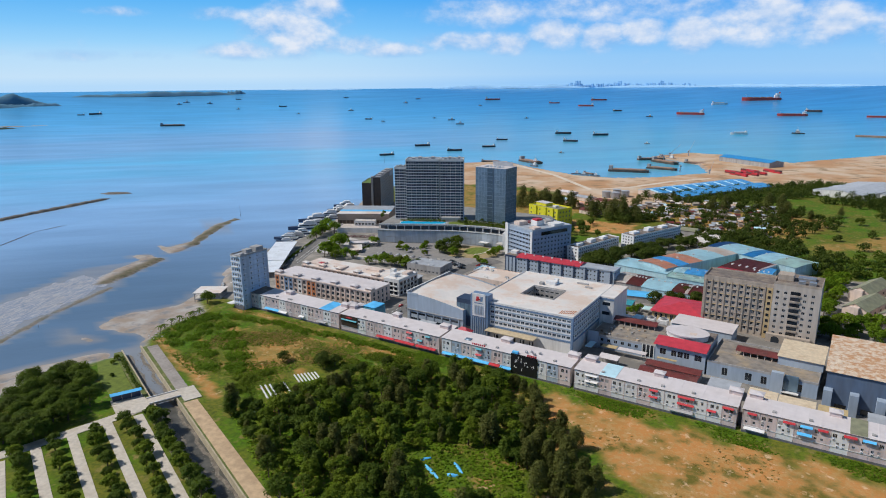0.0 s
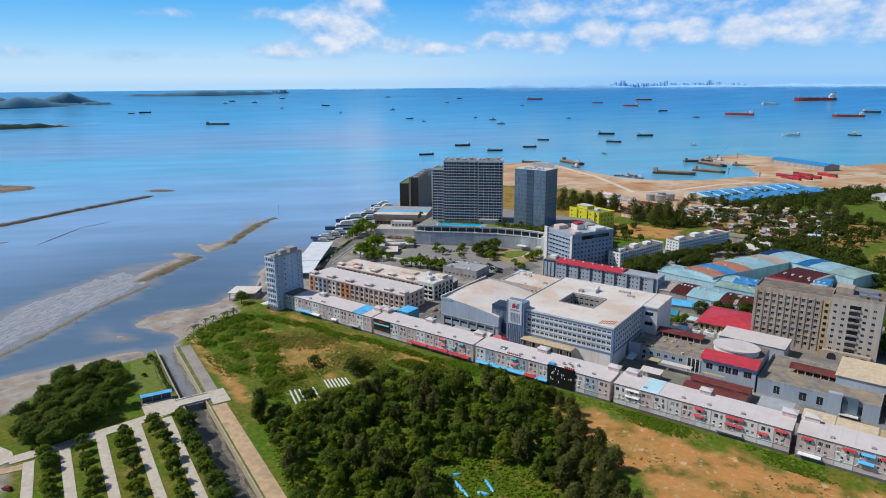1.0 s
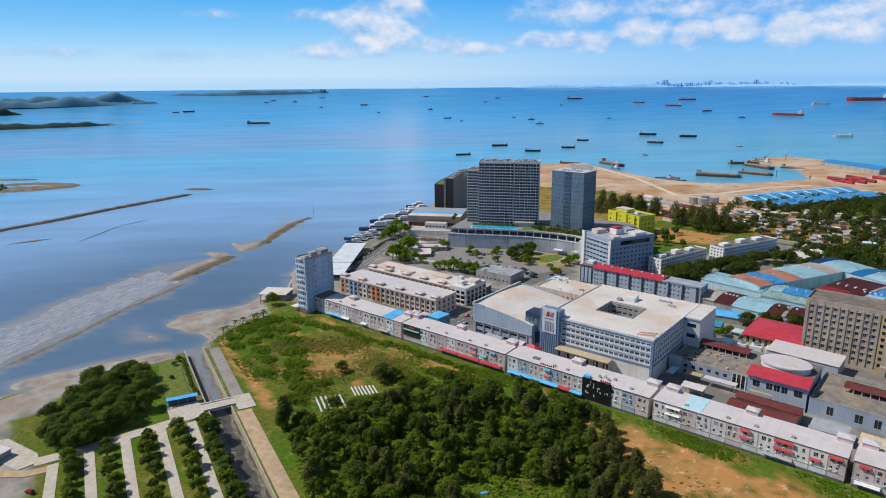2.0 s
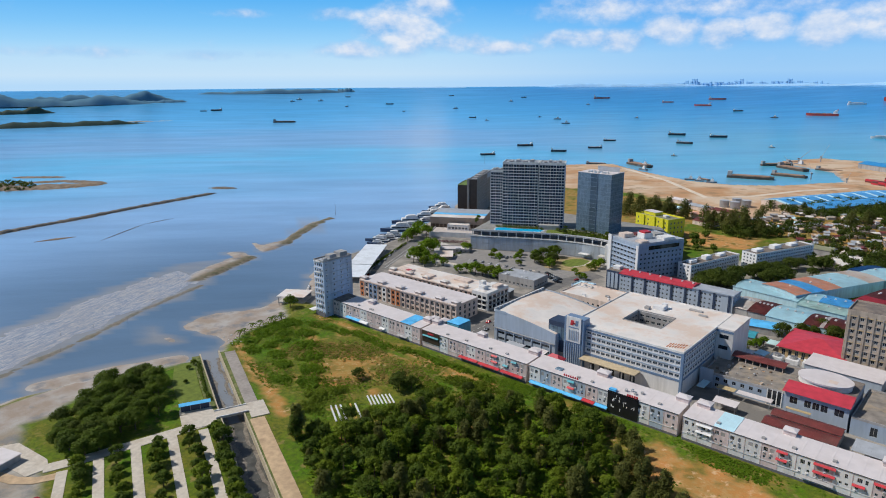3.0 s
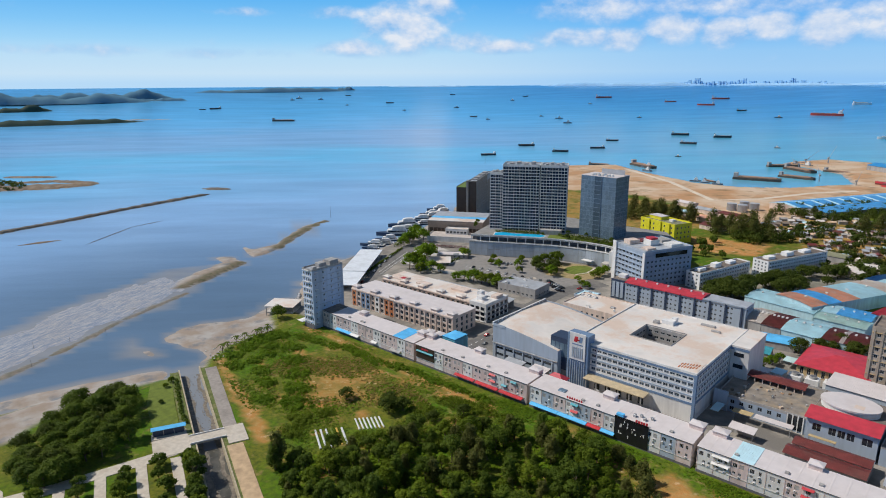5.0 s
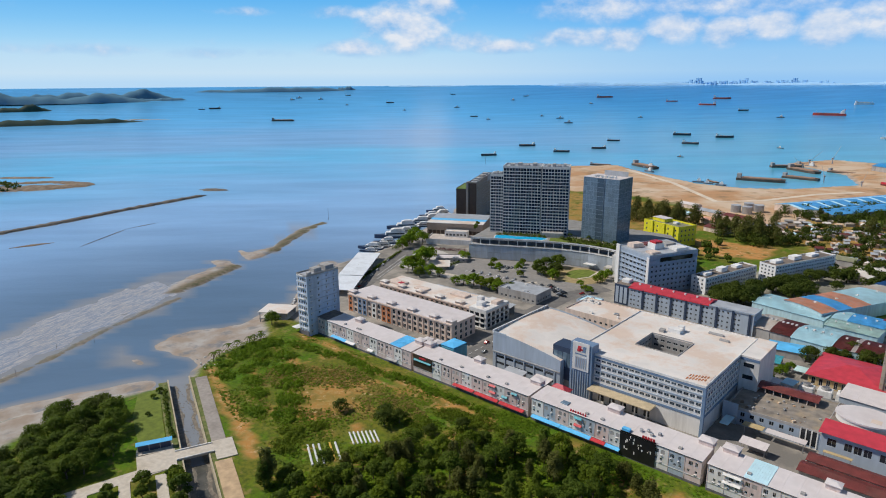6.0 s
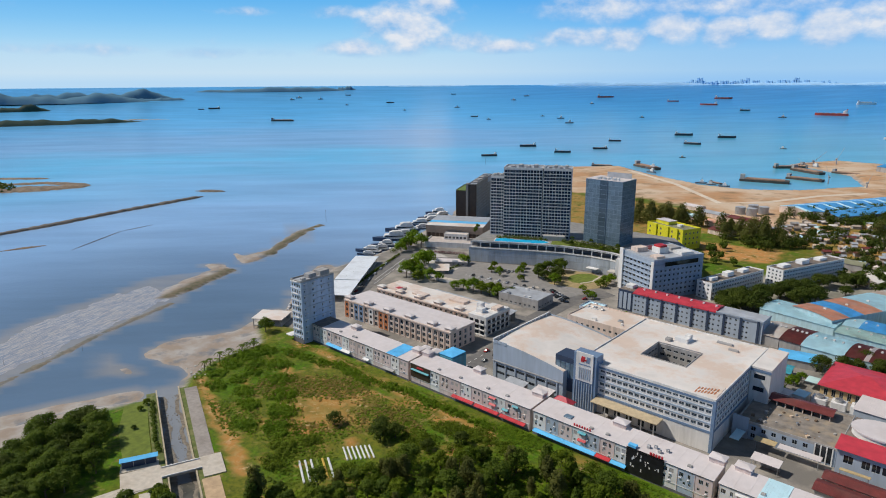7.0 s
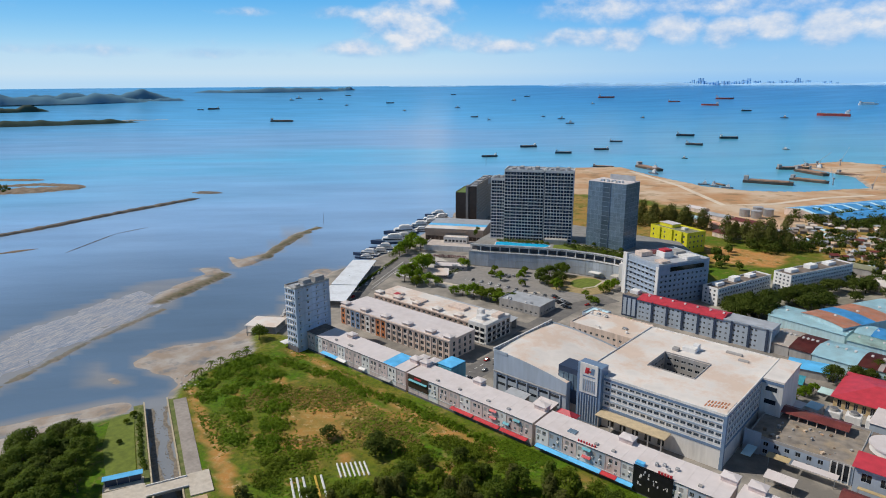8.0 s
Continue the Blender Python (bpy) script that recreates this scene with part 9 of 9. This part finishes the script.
yacht = make_yacht(26)
YS = [(-214, 286, 232, 1.45), (-190, 247, 228, 1.5), (-172, 203, 220, 0.95), (-172, 190, 209, 1.05), (-217, 333, 230, 1.4), (-236, 366, 246, 1.15), (-180, 218, 222, 1.0), (-198, 264, 228, 1.1), (-209, 300, 230, 0.9), (-222, 316, 228, 1.2), (-240, 350, 230, 1.0), (-252, 380, 230, 1.1), (-170, 180, 216, 0.7)]
for k, (x, y, rot, s) in enumerate(YS):
    o = yacht if k == 0 else copy_thing(yacht, at(x, y, 0))
    o.matrix_world = at(x, y, 0.1, rot) @ Matrix.Scale(s, 4)
for k, (x, y) in enumerate(((-102, 30), (-106, 34), (-99, 38))):
    o = copy_thing(yacht, at(x, y, 0))
    o.matrix_world = at(x, y, 0.3, 120 + 15 * k) @ Matrix.Scale(0.3, 4)

# ---- ships at anchor ----
HULLRED = material("red_hull", (0.42, 0.05, 0.035), 0.5, vary=0.15, scale=0.05)
HULLDARK = material("dark_hull", (0.035, 0.04, 0.048), 0.6, vary=0.2, scale=0.05)
BARGEHULL = material("rusty_brown_hull", (0.12, 0.085, 0.065), 0.7, vary=0.3, scale=0.08)
HULLGREY = material("grey_hull", (0.16, 0.19, 0.22), 0.6, vary=0.2, scale=0.05)
DECKBROWN = material("rusty_deck", (0.33, 0.20, 0.13), 0.8, vary=0.25, scale=0.1)


def make_ship(kind):
    """A unit ship, 1 m long with its waterline at 0."""
    hullmat = {"red": HULLRED, "barge": BARGEHULL, "tug": HULLGREY, "cargo": HULLDARK, "white": WHITE, "boat": HULLDARK}[kind]
    names = {"red": ("tanker", "long red-hulled tanker at anchor"), "barge": ("barge", "dark low barge at anchor"), "tug": ("tugboat", "small dark tugboat on the sea"), "cargo": ("cargo_ship", "grey cargo ship at anchor"), "white": ("passenger_ship", "white ship at anchor"), "boat": ("small_boat", "small dark boat on the sea")}[kind]
    e = thing(names[0], at(0, 0, -300), names[1], "ship", "anchored ships")
    H, W = {"red": (0.07, 0.075), "barge": (0.05, 0.11), "tug": (0.12, 0.13), "cargo": (0.11, 0.08), "white": (0.10, 0.08), "boat": (0.09, 0.12)}[kind]
    bm = bmesh.new()
    secs = []
    for s in range(11):
        f = s / 10
        w = W * min(1, 0.75 + 2.5 * f) * (1 - max(0, (f - 0.78) / 0.22) ** 2) + 0.004
        if kind == "barge":
            w = W * (1 if 0.05 < f < 0.95 else 0.92)
        up = H * (1 + 0.25 * max(0, (f - 0.8) / 0.2))
        secs.append([bm.verts.new((f - 0.5, y * w, z)) for y, z in ((-0.8, -0.05), (-1, up), (1, up), (0.8, -0.05))])
    for a, c in zip(secs, secs[1:]):
        for j in range(3):
            bm.faces.new((a[j], c[j], c[j + 1], a[j + 1]))
    bm.faces.new(secs[0])
    bm.faces.new(secs[-1][::-1])
    bmesh.ops.recalc_face_normals(bm, faces=bm.faces[:])
    part("hull", bm, hullmat, e)
    if kind == "barge":
        box_part("cargo_well", DECKBROWN, e, -0.38, -W * 0.85, H + 0.001, 0.42, W * 0.85, H + 0.025)
        box_part("deckhouse", GREYWALL, e, -0.49, -W * 0.6, H + 0.001, -0.40, W * 0.6, H + 0.10)
    elif kind in ("tug", "boat"):
        box_part("wheelhouse", WHITE if kind == "tug" else GREYWALL, e, -0.12, -W * 0.6, H + 0.001, 0.22, W * 0.6, H + 0.16)
        box_part("bridge", WHITE, e, -0.02, -W * 0.45, H + 0.161, 0.16, W * 0.45, H + 0.26)
        bm = bmesh.new()
        add_tube(bm, (0.05, 0, H + 0.26), (0.05, 0, H + 0.5), 0.012, 0.006, 5)
        part("mast", bm, STEEL, e)
    else:
        box_part("deckhouse", WHITE, e, -0.46, -W * 0.8, H + 0.001, -0.33, W * 0.8, H + 0.075)
        box_part("bridge", WHITE, e, -0.45, -W, H + 0.076, -0.37, W, H + 0.115)
        box_part("funnel", HULLRED if kind == "red" else HULLDARK, e, -0.47, -0.015, H + 0.116, -0.44, 0.015, H + 0.15)
        for k in range(4):
            box_part("hatch", DECKBROWN if kind != "white" else BLUEGREY, e, -0.28 + 0.17 * k, -W * 0.6, H + 0.001, -0.15 + 0.17 * k, W * 0.6, H + 0.018)
        bm = bmesh.new()
        add_tube(bm, (0.40, 0, H), (0.40, 0, H + 0.10), 0.006, 0.004, 5)
        part("mast", bm, STEEL, e)
        if kind == "white":
            box_part("upper_works", WHITE, e, -0.32, -W * 0.7, H + 0.019, 0.25, W * 0.7, H + 0.06)
    return e


FLEET = "-2047,1366,92,barge -2380,2307,44,cargo -2468,2068,20,tug -2884,2012,28,tug -2928,2092,35,tug -2797,2148,31,tug -2842,2394,33,cargo -2783,1399,31,cargo -2767,1461,56,cargo -1939,2365,28,tug -1570,2052,34,cargo -1427,1974,18,tug -2049,2089,17,tug -1338,2251,18,tug -1211,2196,31,tug -1060,2017,33,tug -666,1161,43,cargo -521,1093,38,cargo -610,927,36,cargo -492,1220,36,cargo -562,1432,34,cargo -491,1736,52,cargo -363,1476,43,cargo -361,1729,50,cargo -151,1504,16,tug -929,3129,83,red -966,3438,90,red -693,2938,45,cargo -1149,3212,60,red -1557,3233,91,red -1469,2921,22,tug -330,2872,122,red -295,3387,80,white -1927,2843,27,tug -1982,3052,32,cargo -2400,2865,32,cargo -953,2428,21,boat -265,1170,14,boat -128,3629,196,red 85,2921,119,red 154,3119,72,cargo 14,1964,52,white 174,2070,38,boat 400,2914,85,red -470,2700,30,boat -98,834,18,tug -80,828,16,tug -58,824,17,tug"
ships = {}
rf = random.Random(4)
for item in FLEET.split():
    sx_, sy_, sl, kind = item.split(",")
    x, y, L = float(sx_), float(sy_), float(sl)
    away = math.degrees(math.atan2(y - SEA_C[1], x - SEA_C[0]))
    m = at(x, y, sea_level(x, y), away + 90 + rf.uniform(-18, 18) + (180 if rf.random() < 0.5 else 0)) @ Matrix.Scale(L, 4)
    if kind not in ships:
        ships[kind] = make_ship(kind)
        ships[kind].matrix_world = m
    else:
        copy_thing(ships[kind], at(0, 0, 0)).matrix_world = m
# moored barges at the sand and the pier
for x, y, L, rot in ((-24, 913, 74, 10), (21, 979, 58, -8), (-40, 1130, 60, 40), (0, 1085, 70, -35), (60, 1100, 50, -20), (-250, 960, 70, -30), (-330, 930, 40, 20), (-20, 1200, 50, 60), (-80, 850, 26, -30)):
    copy_thing(ships["barge"], at(0, 0, 0)).matrix_world = at(x, y, 0.3, rot) @ Matrix.Scale(L, 4)
for x, y, L, rot in ((-235, 950, 26, 0), (-214, 902, 22, -20), (-4, 1160, 26, -30)):
    copy_thing(ships["tug"], at(0, 0, 0)).matrix_world = at(x, y, 0.3, rot) @ Matrix.Scale(L, 4)
pier = thing("stone_pier", at(330, 2010, 0, -4), "long low pier far out on the sea", "pier")
box_part("body", DECKBROWN, pier, 0, 0, -2, 260, 14, 5, bevel=0.5)

# ---- crane masts at the harbour ----
for x, y, h, rot in ((-10, 1170, 28, 30), (20, 1215, 34, 75), (60, 960, 24, 120), (118, 930, 22, 80), (-8, 1110, 20, 200)):
    e = thing("harbour_crane", at(x, y, 2.5, rot), "thin lattice crane at the harbour", "crane", "harbour cranes")
    bm = bmesh.new()
    add_tube(bm, (0, 0, -2), (0, 0, h * 0.35), 1.2, 0.8, 6)
    part("tower", bm, STEEL, e)
    bm = bmesh.new()
    add_tube(bm, (0, 0, h * 0.3), (h * 0.75, 0, h), 0.4, 0.2, 4)
    part("jib", bm, STEEL, e)
    box_part("cab", GREYWALL, e, -2.5, -1.4, h * 0.3, 1.5, 1.4, h * 0.3 + 2.6, bevel=0.1)

# ---- poles standing in the shallows ----
for x, y, h in ((-331, 246, 15), (-380, 640, 16), (-520, 800, 18), (-150, -140, 5), (-146, -120, 4), (-138, -100, 5), (-120, -150, 5)):
    e = thing("marker_pole", at(x, y, -3), "thin dark marker pole in shallow water", "pole", "marker poles")
    bm = bmesh.new()
    add_tube(bm, (0, 0, 0), (0.1, 0, h + 3), 0.22 if h > 8 else 0.12, 0.12 if h > 8 else 0.07, 6)
    part("shaft", bm, DARKWALL, e)

# ---- stone walls and mud banks out in the shallows ----
STONE = material("dark_wet_stone", (0.15, 0.125, 0.10), 0.9, vary=0.3, scale=0.25, stain=0.4, stain_colour=(0.26, 0.22, 0.16), stain_scale=0.1, bump=0.5, bump_scale=1.0)


def bank(name, line, width, top, mat, label, seed=1):
    """A low bank with sloping, ragged sides along a line."""
    r = random.Random(seed)
    pts = []
    for (ax, ay), (bx, by) in zip(line, line[1:]):
        k = max(2, int(math.dist((ax, ay), (bx, by)) / 6))
        pts += [(ax + (bx - ax) * i / k, ay + (by - ay) * i / k) for i in range(k)]
    pts.append(line[-1])
    bm = bmesh.new()
    rows = []
    for k, p in enumerate(pts):
        a, c = Vector(pts[max(k - 1, 0)]), Vector(pts[min(k + 1, len(pts) - 1)])
        t = (c - a).normalized()
        nn = Vector((-t.y, t.x))
        taper = min(1.0, (k + 0.6) / 3, (len(pts) - k - 0.4) / 3)
        w = width * taper * r.uniform(0.75, 1.25)
        z = top * taper * r.uniform(0.7, 1.2)
        rows.append([bm.verts.new((p[0] + nn.x * w * s, p[1] + nn.y * w * s, q)) for s, q in ((-1.0, -1.0), (-0.5, z * 0.7), (0.0, z), (0.5, z * 0.75), (1.0, -1.0))])
    for a, c in zip(rows, rows[1:]):
        for j in range(4):
            bm.faces.new((a[j], c[j], c[j + 1], a[j + 1]))
    return tagged(part(name, bm, mat), label, "bank", kind="structure")


MUDBANK = material("brown_mud_bank", (0.20, 0.145, 0.095), 0.9, vary=0.25, scale=0.15, stain=0.4, stain_colour=(0.36, 0.31, 0.24), stain_scale=0.05, bump=0.4)
bank("breakwater", [(-538, -110), (-556, -40), (-567, 25), (-588, 104), (-614, 238)], 7.0, 3.0, STONE, "long dark stone wall in the shallows", 1)
bank("breakwater_islet", [(-670, 256), (-630, 284)], 10, 2.6, STONE, "short dark stone bank in the water", 2)
bank("mud_bank", [(-930, 10), (-900, 60), (-872, 100), (-860, 170)], 20, 3.2, MUDBANK, "brown mud bank with scrub far out", 3)
bank("mud_bank", [(-985, 60), (-945, 130), (-868, 172)], 13, 2.2, MUDBANK, "curved brown mud bank far out", 4)
bank("mud_bank", [(-1075, 86), (-1000, 152)], 12, 1.8, MUDBANK, "thin brown mud bank far out", 5)
bank("mud_bank", [(-926, 70), (-884, 116), (-864, 166)], 24, 2.4, MUDBANK, "broad brown mud spit far out", 15)
bank("mud_bank", [(-470, -60), (-462, -20)], 6, 0.9, MUDBANK, "small brown mud bank in the shallows", 6)
weeds_pts = [(-1010, 20), (-920, 6), (-878, 44), (-890, 76), (-930, 84), (-1010, 66)]
belt("bank_scrub_far", weeds_pts, 9, 0.7, 5, 4, LEAF_DARK, "dark mangrove scrub on the mud bank", 61, leaves=70, size=1.6, z0=0.8)
bank("mud_bank", [(-1030, 30), (-960, 36), (-895, 50)], 34, 1.2, MUDBANK, "wide low mud bank under scrub", 9)
for k, (a, c) in enumerate((((-420, -10), (-470, 60)), ((-470, 60), (-476, 100)))):
    bank("net_line", [a, c], 1.0, 0.5, STONE, "thin line of fishing stakes in the shallows", 7 + k)

# ---- far islands and coast, with haze painted into their colours ----
ISLE = bpy.data.materials.new("haze_tinted_island_green")
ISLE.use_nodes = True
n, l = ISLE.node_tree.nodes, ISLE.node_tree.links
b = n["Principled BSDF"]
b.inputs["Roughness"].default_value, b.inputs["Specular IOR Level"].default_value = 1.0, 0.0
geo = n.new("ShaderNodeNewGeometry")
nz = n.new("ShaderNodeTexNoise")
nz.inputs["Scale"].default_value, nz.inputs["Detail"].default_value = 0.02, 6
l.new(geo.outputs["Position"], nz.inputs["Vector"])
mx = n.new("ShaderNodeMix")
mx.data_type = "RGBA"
# distance haze is mixed into the island green as blue
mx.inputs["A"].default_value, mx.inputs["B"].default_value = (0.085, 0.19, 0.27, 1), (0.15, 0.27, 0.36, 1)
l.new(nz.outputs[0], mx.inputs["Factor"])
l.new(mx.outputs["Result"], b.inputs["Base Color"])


def island(x, y, rot, L, W, H, seed, label, mat=None):
    r = np.random.default_rng(seed)
    nu, nv = 60, 9
    ph = r.uniform(0, 6.28, 6)
    verts, faces = [], []
    for i in range(nu + 1):
        u = i / nu
        hh = (0.62 + 0.17 * math.sin(5 * u + ph[0]) + 0.12 * math.sin(13 * u + ph[1]) + 0.09 * math.sin(31 * u + ph[2]) + 0.05 * math.sin(67 * u + ph[3])) * min(1, 6 * u, 6 * (1 - u))
        for j in range(nv + 1):
            v_ = j / nv
            verts.append(((u - 0.5) * L, (v_ - 0.5) * W * (0.6 + 0.4 * math.sin(math.pi * u)), H * hh * math.sin(math.pi * v_) ** 0.7 - 2 + (r.uniform(0, 0.06) * H if 0 < j < nv else 0)))
    for i in range(nu):
        for j in range(nv):
            a = i * (nv + 1) + j
            faces.append((a, a + nv + 1, a + nv + 2, a + 1))
    o = grid_object("island", verts, faces, [mat or ISLE])
    o.matrix_world = at(x, y, sea_level(x, y), rot)
    return tagged(o, label, "island", kind="structure")


def island_at(az, d, L, W, H, seed, label, mat=None):
    a = radians(az)
    island(307 + d * math.cos(a), -256 + d * math.sin(a), az + 90, L, W, H, seed, label, mat)


# mangrove green, paled and blued in the colour to suggest haze
LOWISLE = leaf_material("hazed_mangrove_green", (0.050, 0.095, 0.080), (0.100, 0.150, 0.110))
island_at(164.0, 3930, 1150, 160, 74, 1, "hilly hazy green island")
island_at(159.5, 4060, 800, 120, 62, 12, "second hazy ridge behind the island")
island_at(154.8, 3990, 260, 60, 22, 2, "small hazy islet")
island_at(146.2, 4360, 950, 80, 34, 3, "low island on the horizon tinted haze blue")
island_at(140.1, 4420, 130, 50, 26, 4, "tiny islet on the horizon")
island_at(162.2, 2990, 620, 80, 24, 5, "low mangrove island with a pale beach", LOWISLE)
island_at(158.6, 3000, 260, 50, 15, 6, "mangrove point", LOWISLE)
island_at(156.0, 3080, 230, 16, 6, 7, "thin sandy point", material("far_sand", (0.45, 0.38, 0.30), 0.9))
island_at(166.0, 3600, 460, 60, 40, 8, "dark green island shore", LOWISLE)
# one pale blue base colour stands in for haze over hills and skyline
HAZEBLUE = material("painted_haze_blue", (0.36, 0.61, 0.86), 1.0, vary=0.08, scale=0.02, specular=0.0)
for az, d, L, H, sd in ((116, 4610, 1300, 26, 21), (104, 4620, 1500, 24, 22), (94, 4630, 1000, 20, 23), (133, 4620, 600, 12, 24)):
    island_at(az, d, L, 60, H, sd, "hills on the horizon in painted haze blue", HAZEBLUE)
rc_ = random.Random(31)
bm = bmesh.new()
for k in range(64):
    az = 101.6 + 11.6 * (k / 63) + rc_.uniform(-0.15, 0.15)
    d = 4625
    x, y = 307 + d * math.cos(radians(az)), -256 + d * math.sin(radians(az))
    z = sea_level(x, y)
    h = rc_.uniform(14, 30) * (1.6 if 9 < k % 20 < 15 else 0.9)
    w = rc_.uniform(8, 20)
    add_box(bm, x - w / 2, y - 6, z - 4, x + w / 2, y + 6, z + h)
tagged(part("backdrop_skyline", bm, HAZEBLUE), "city skyline on the horizon in painted haze blue", "skyline", kind="structure")
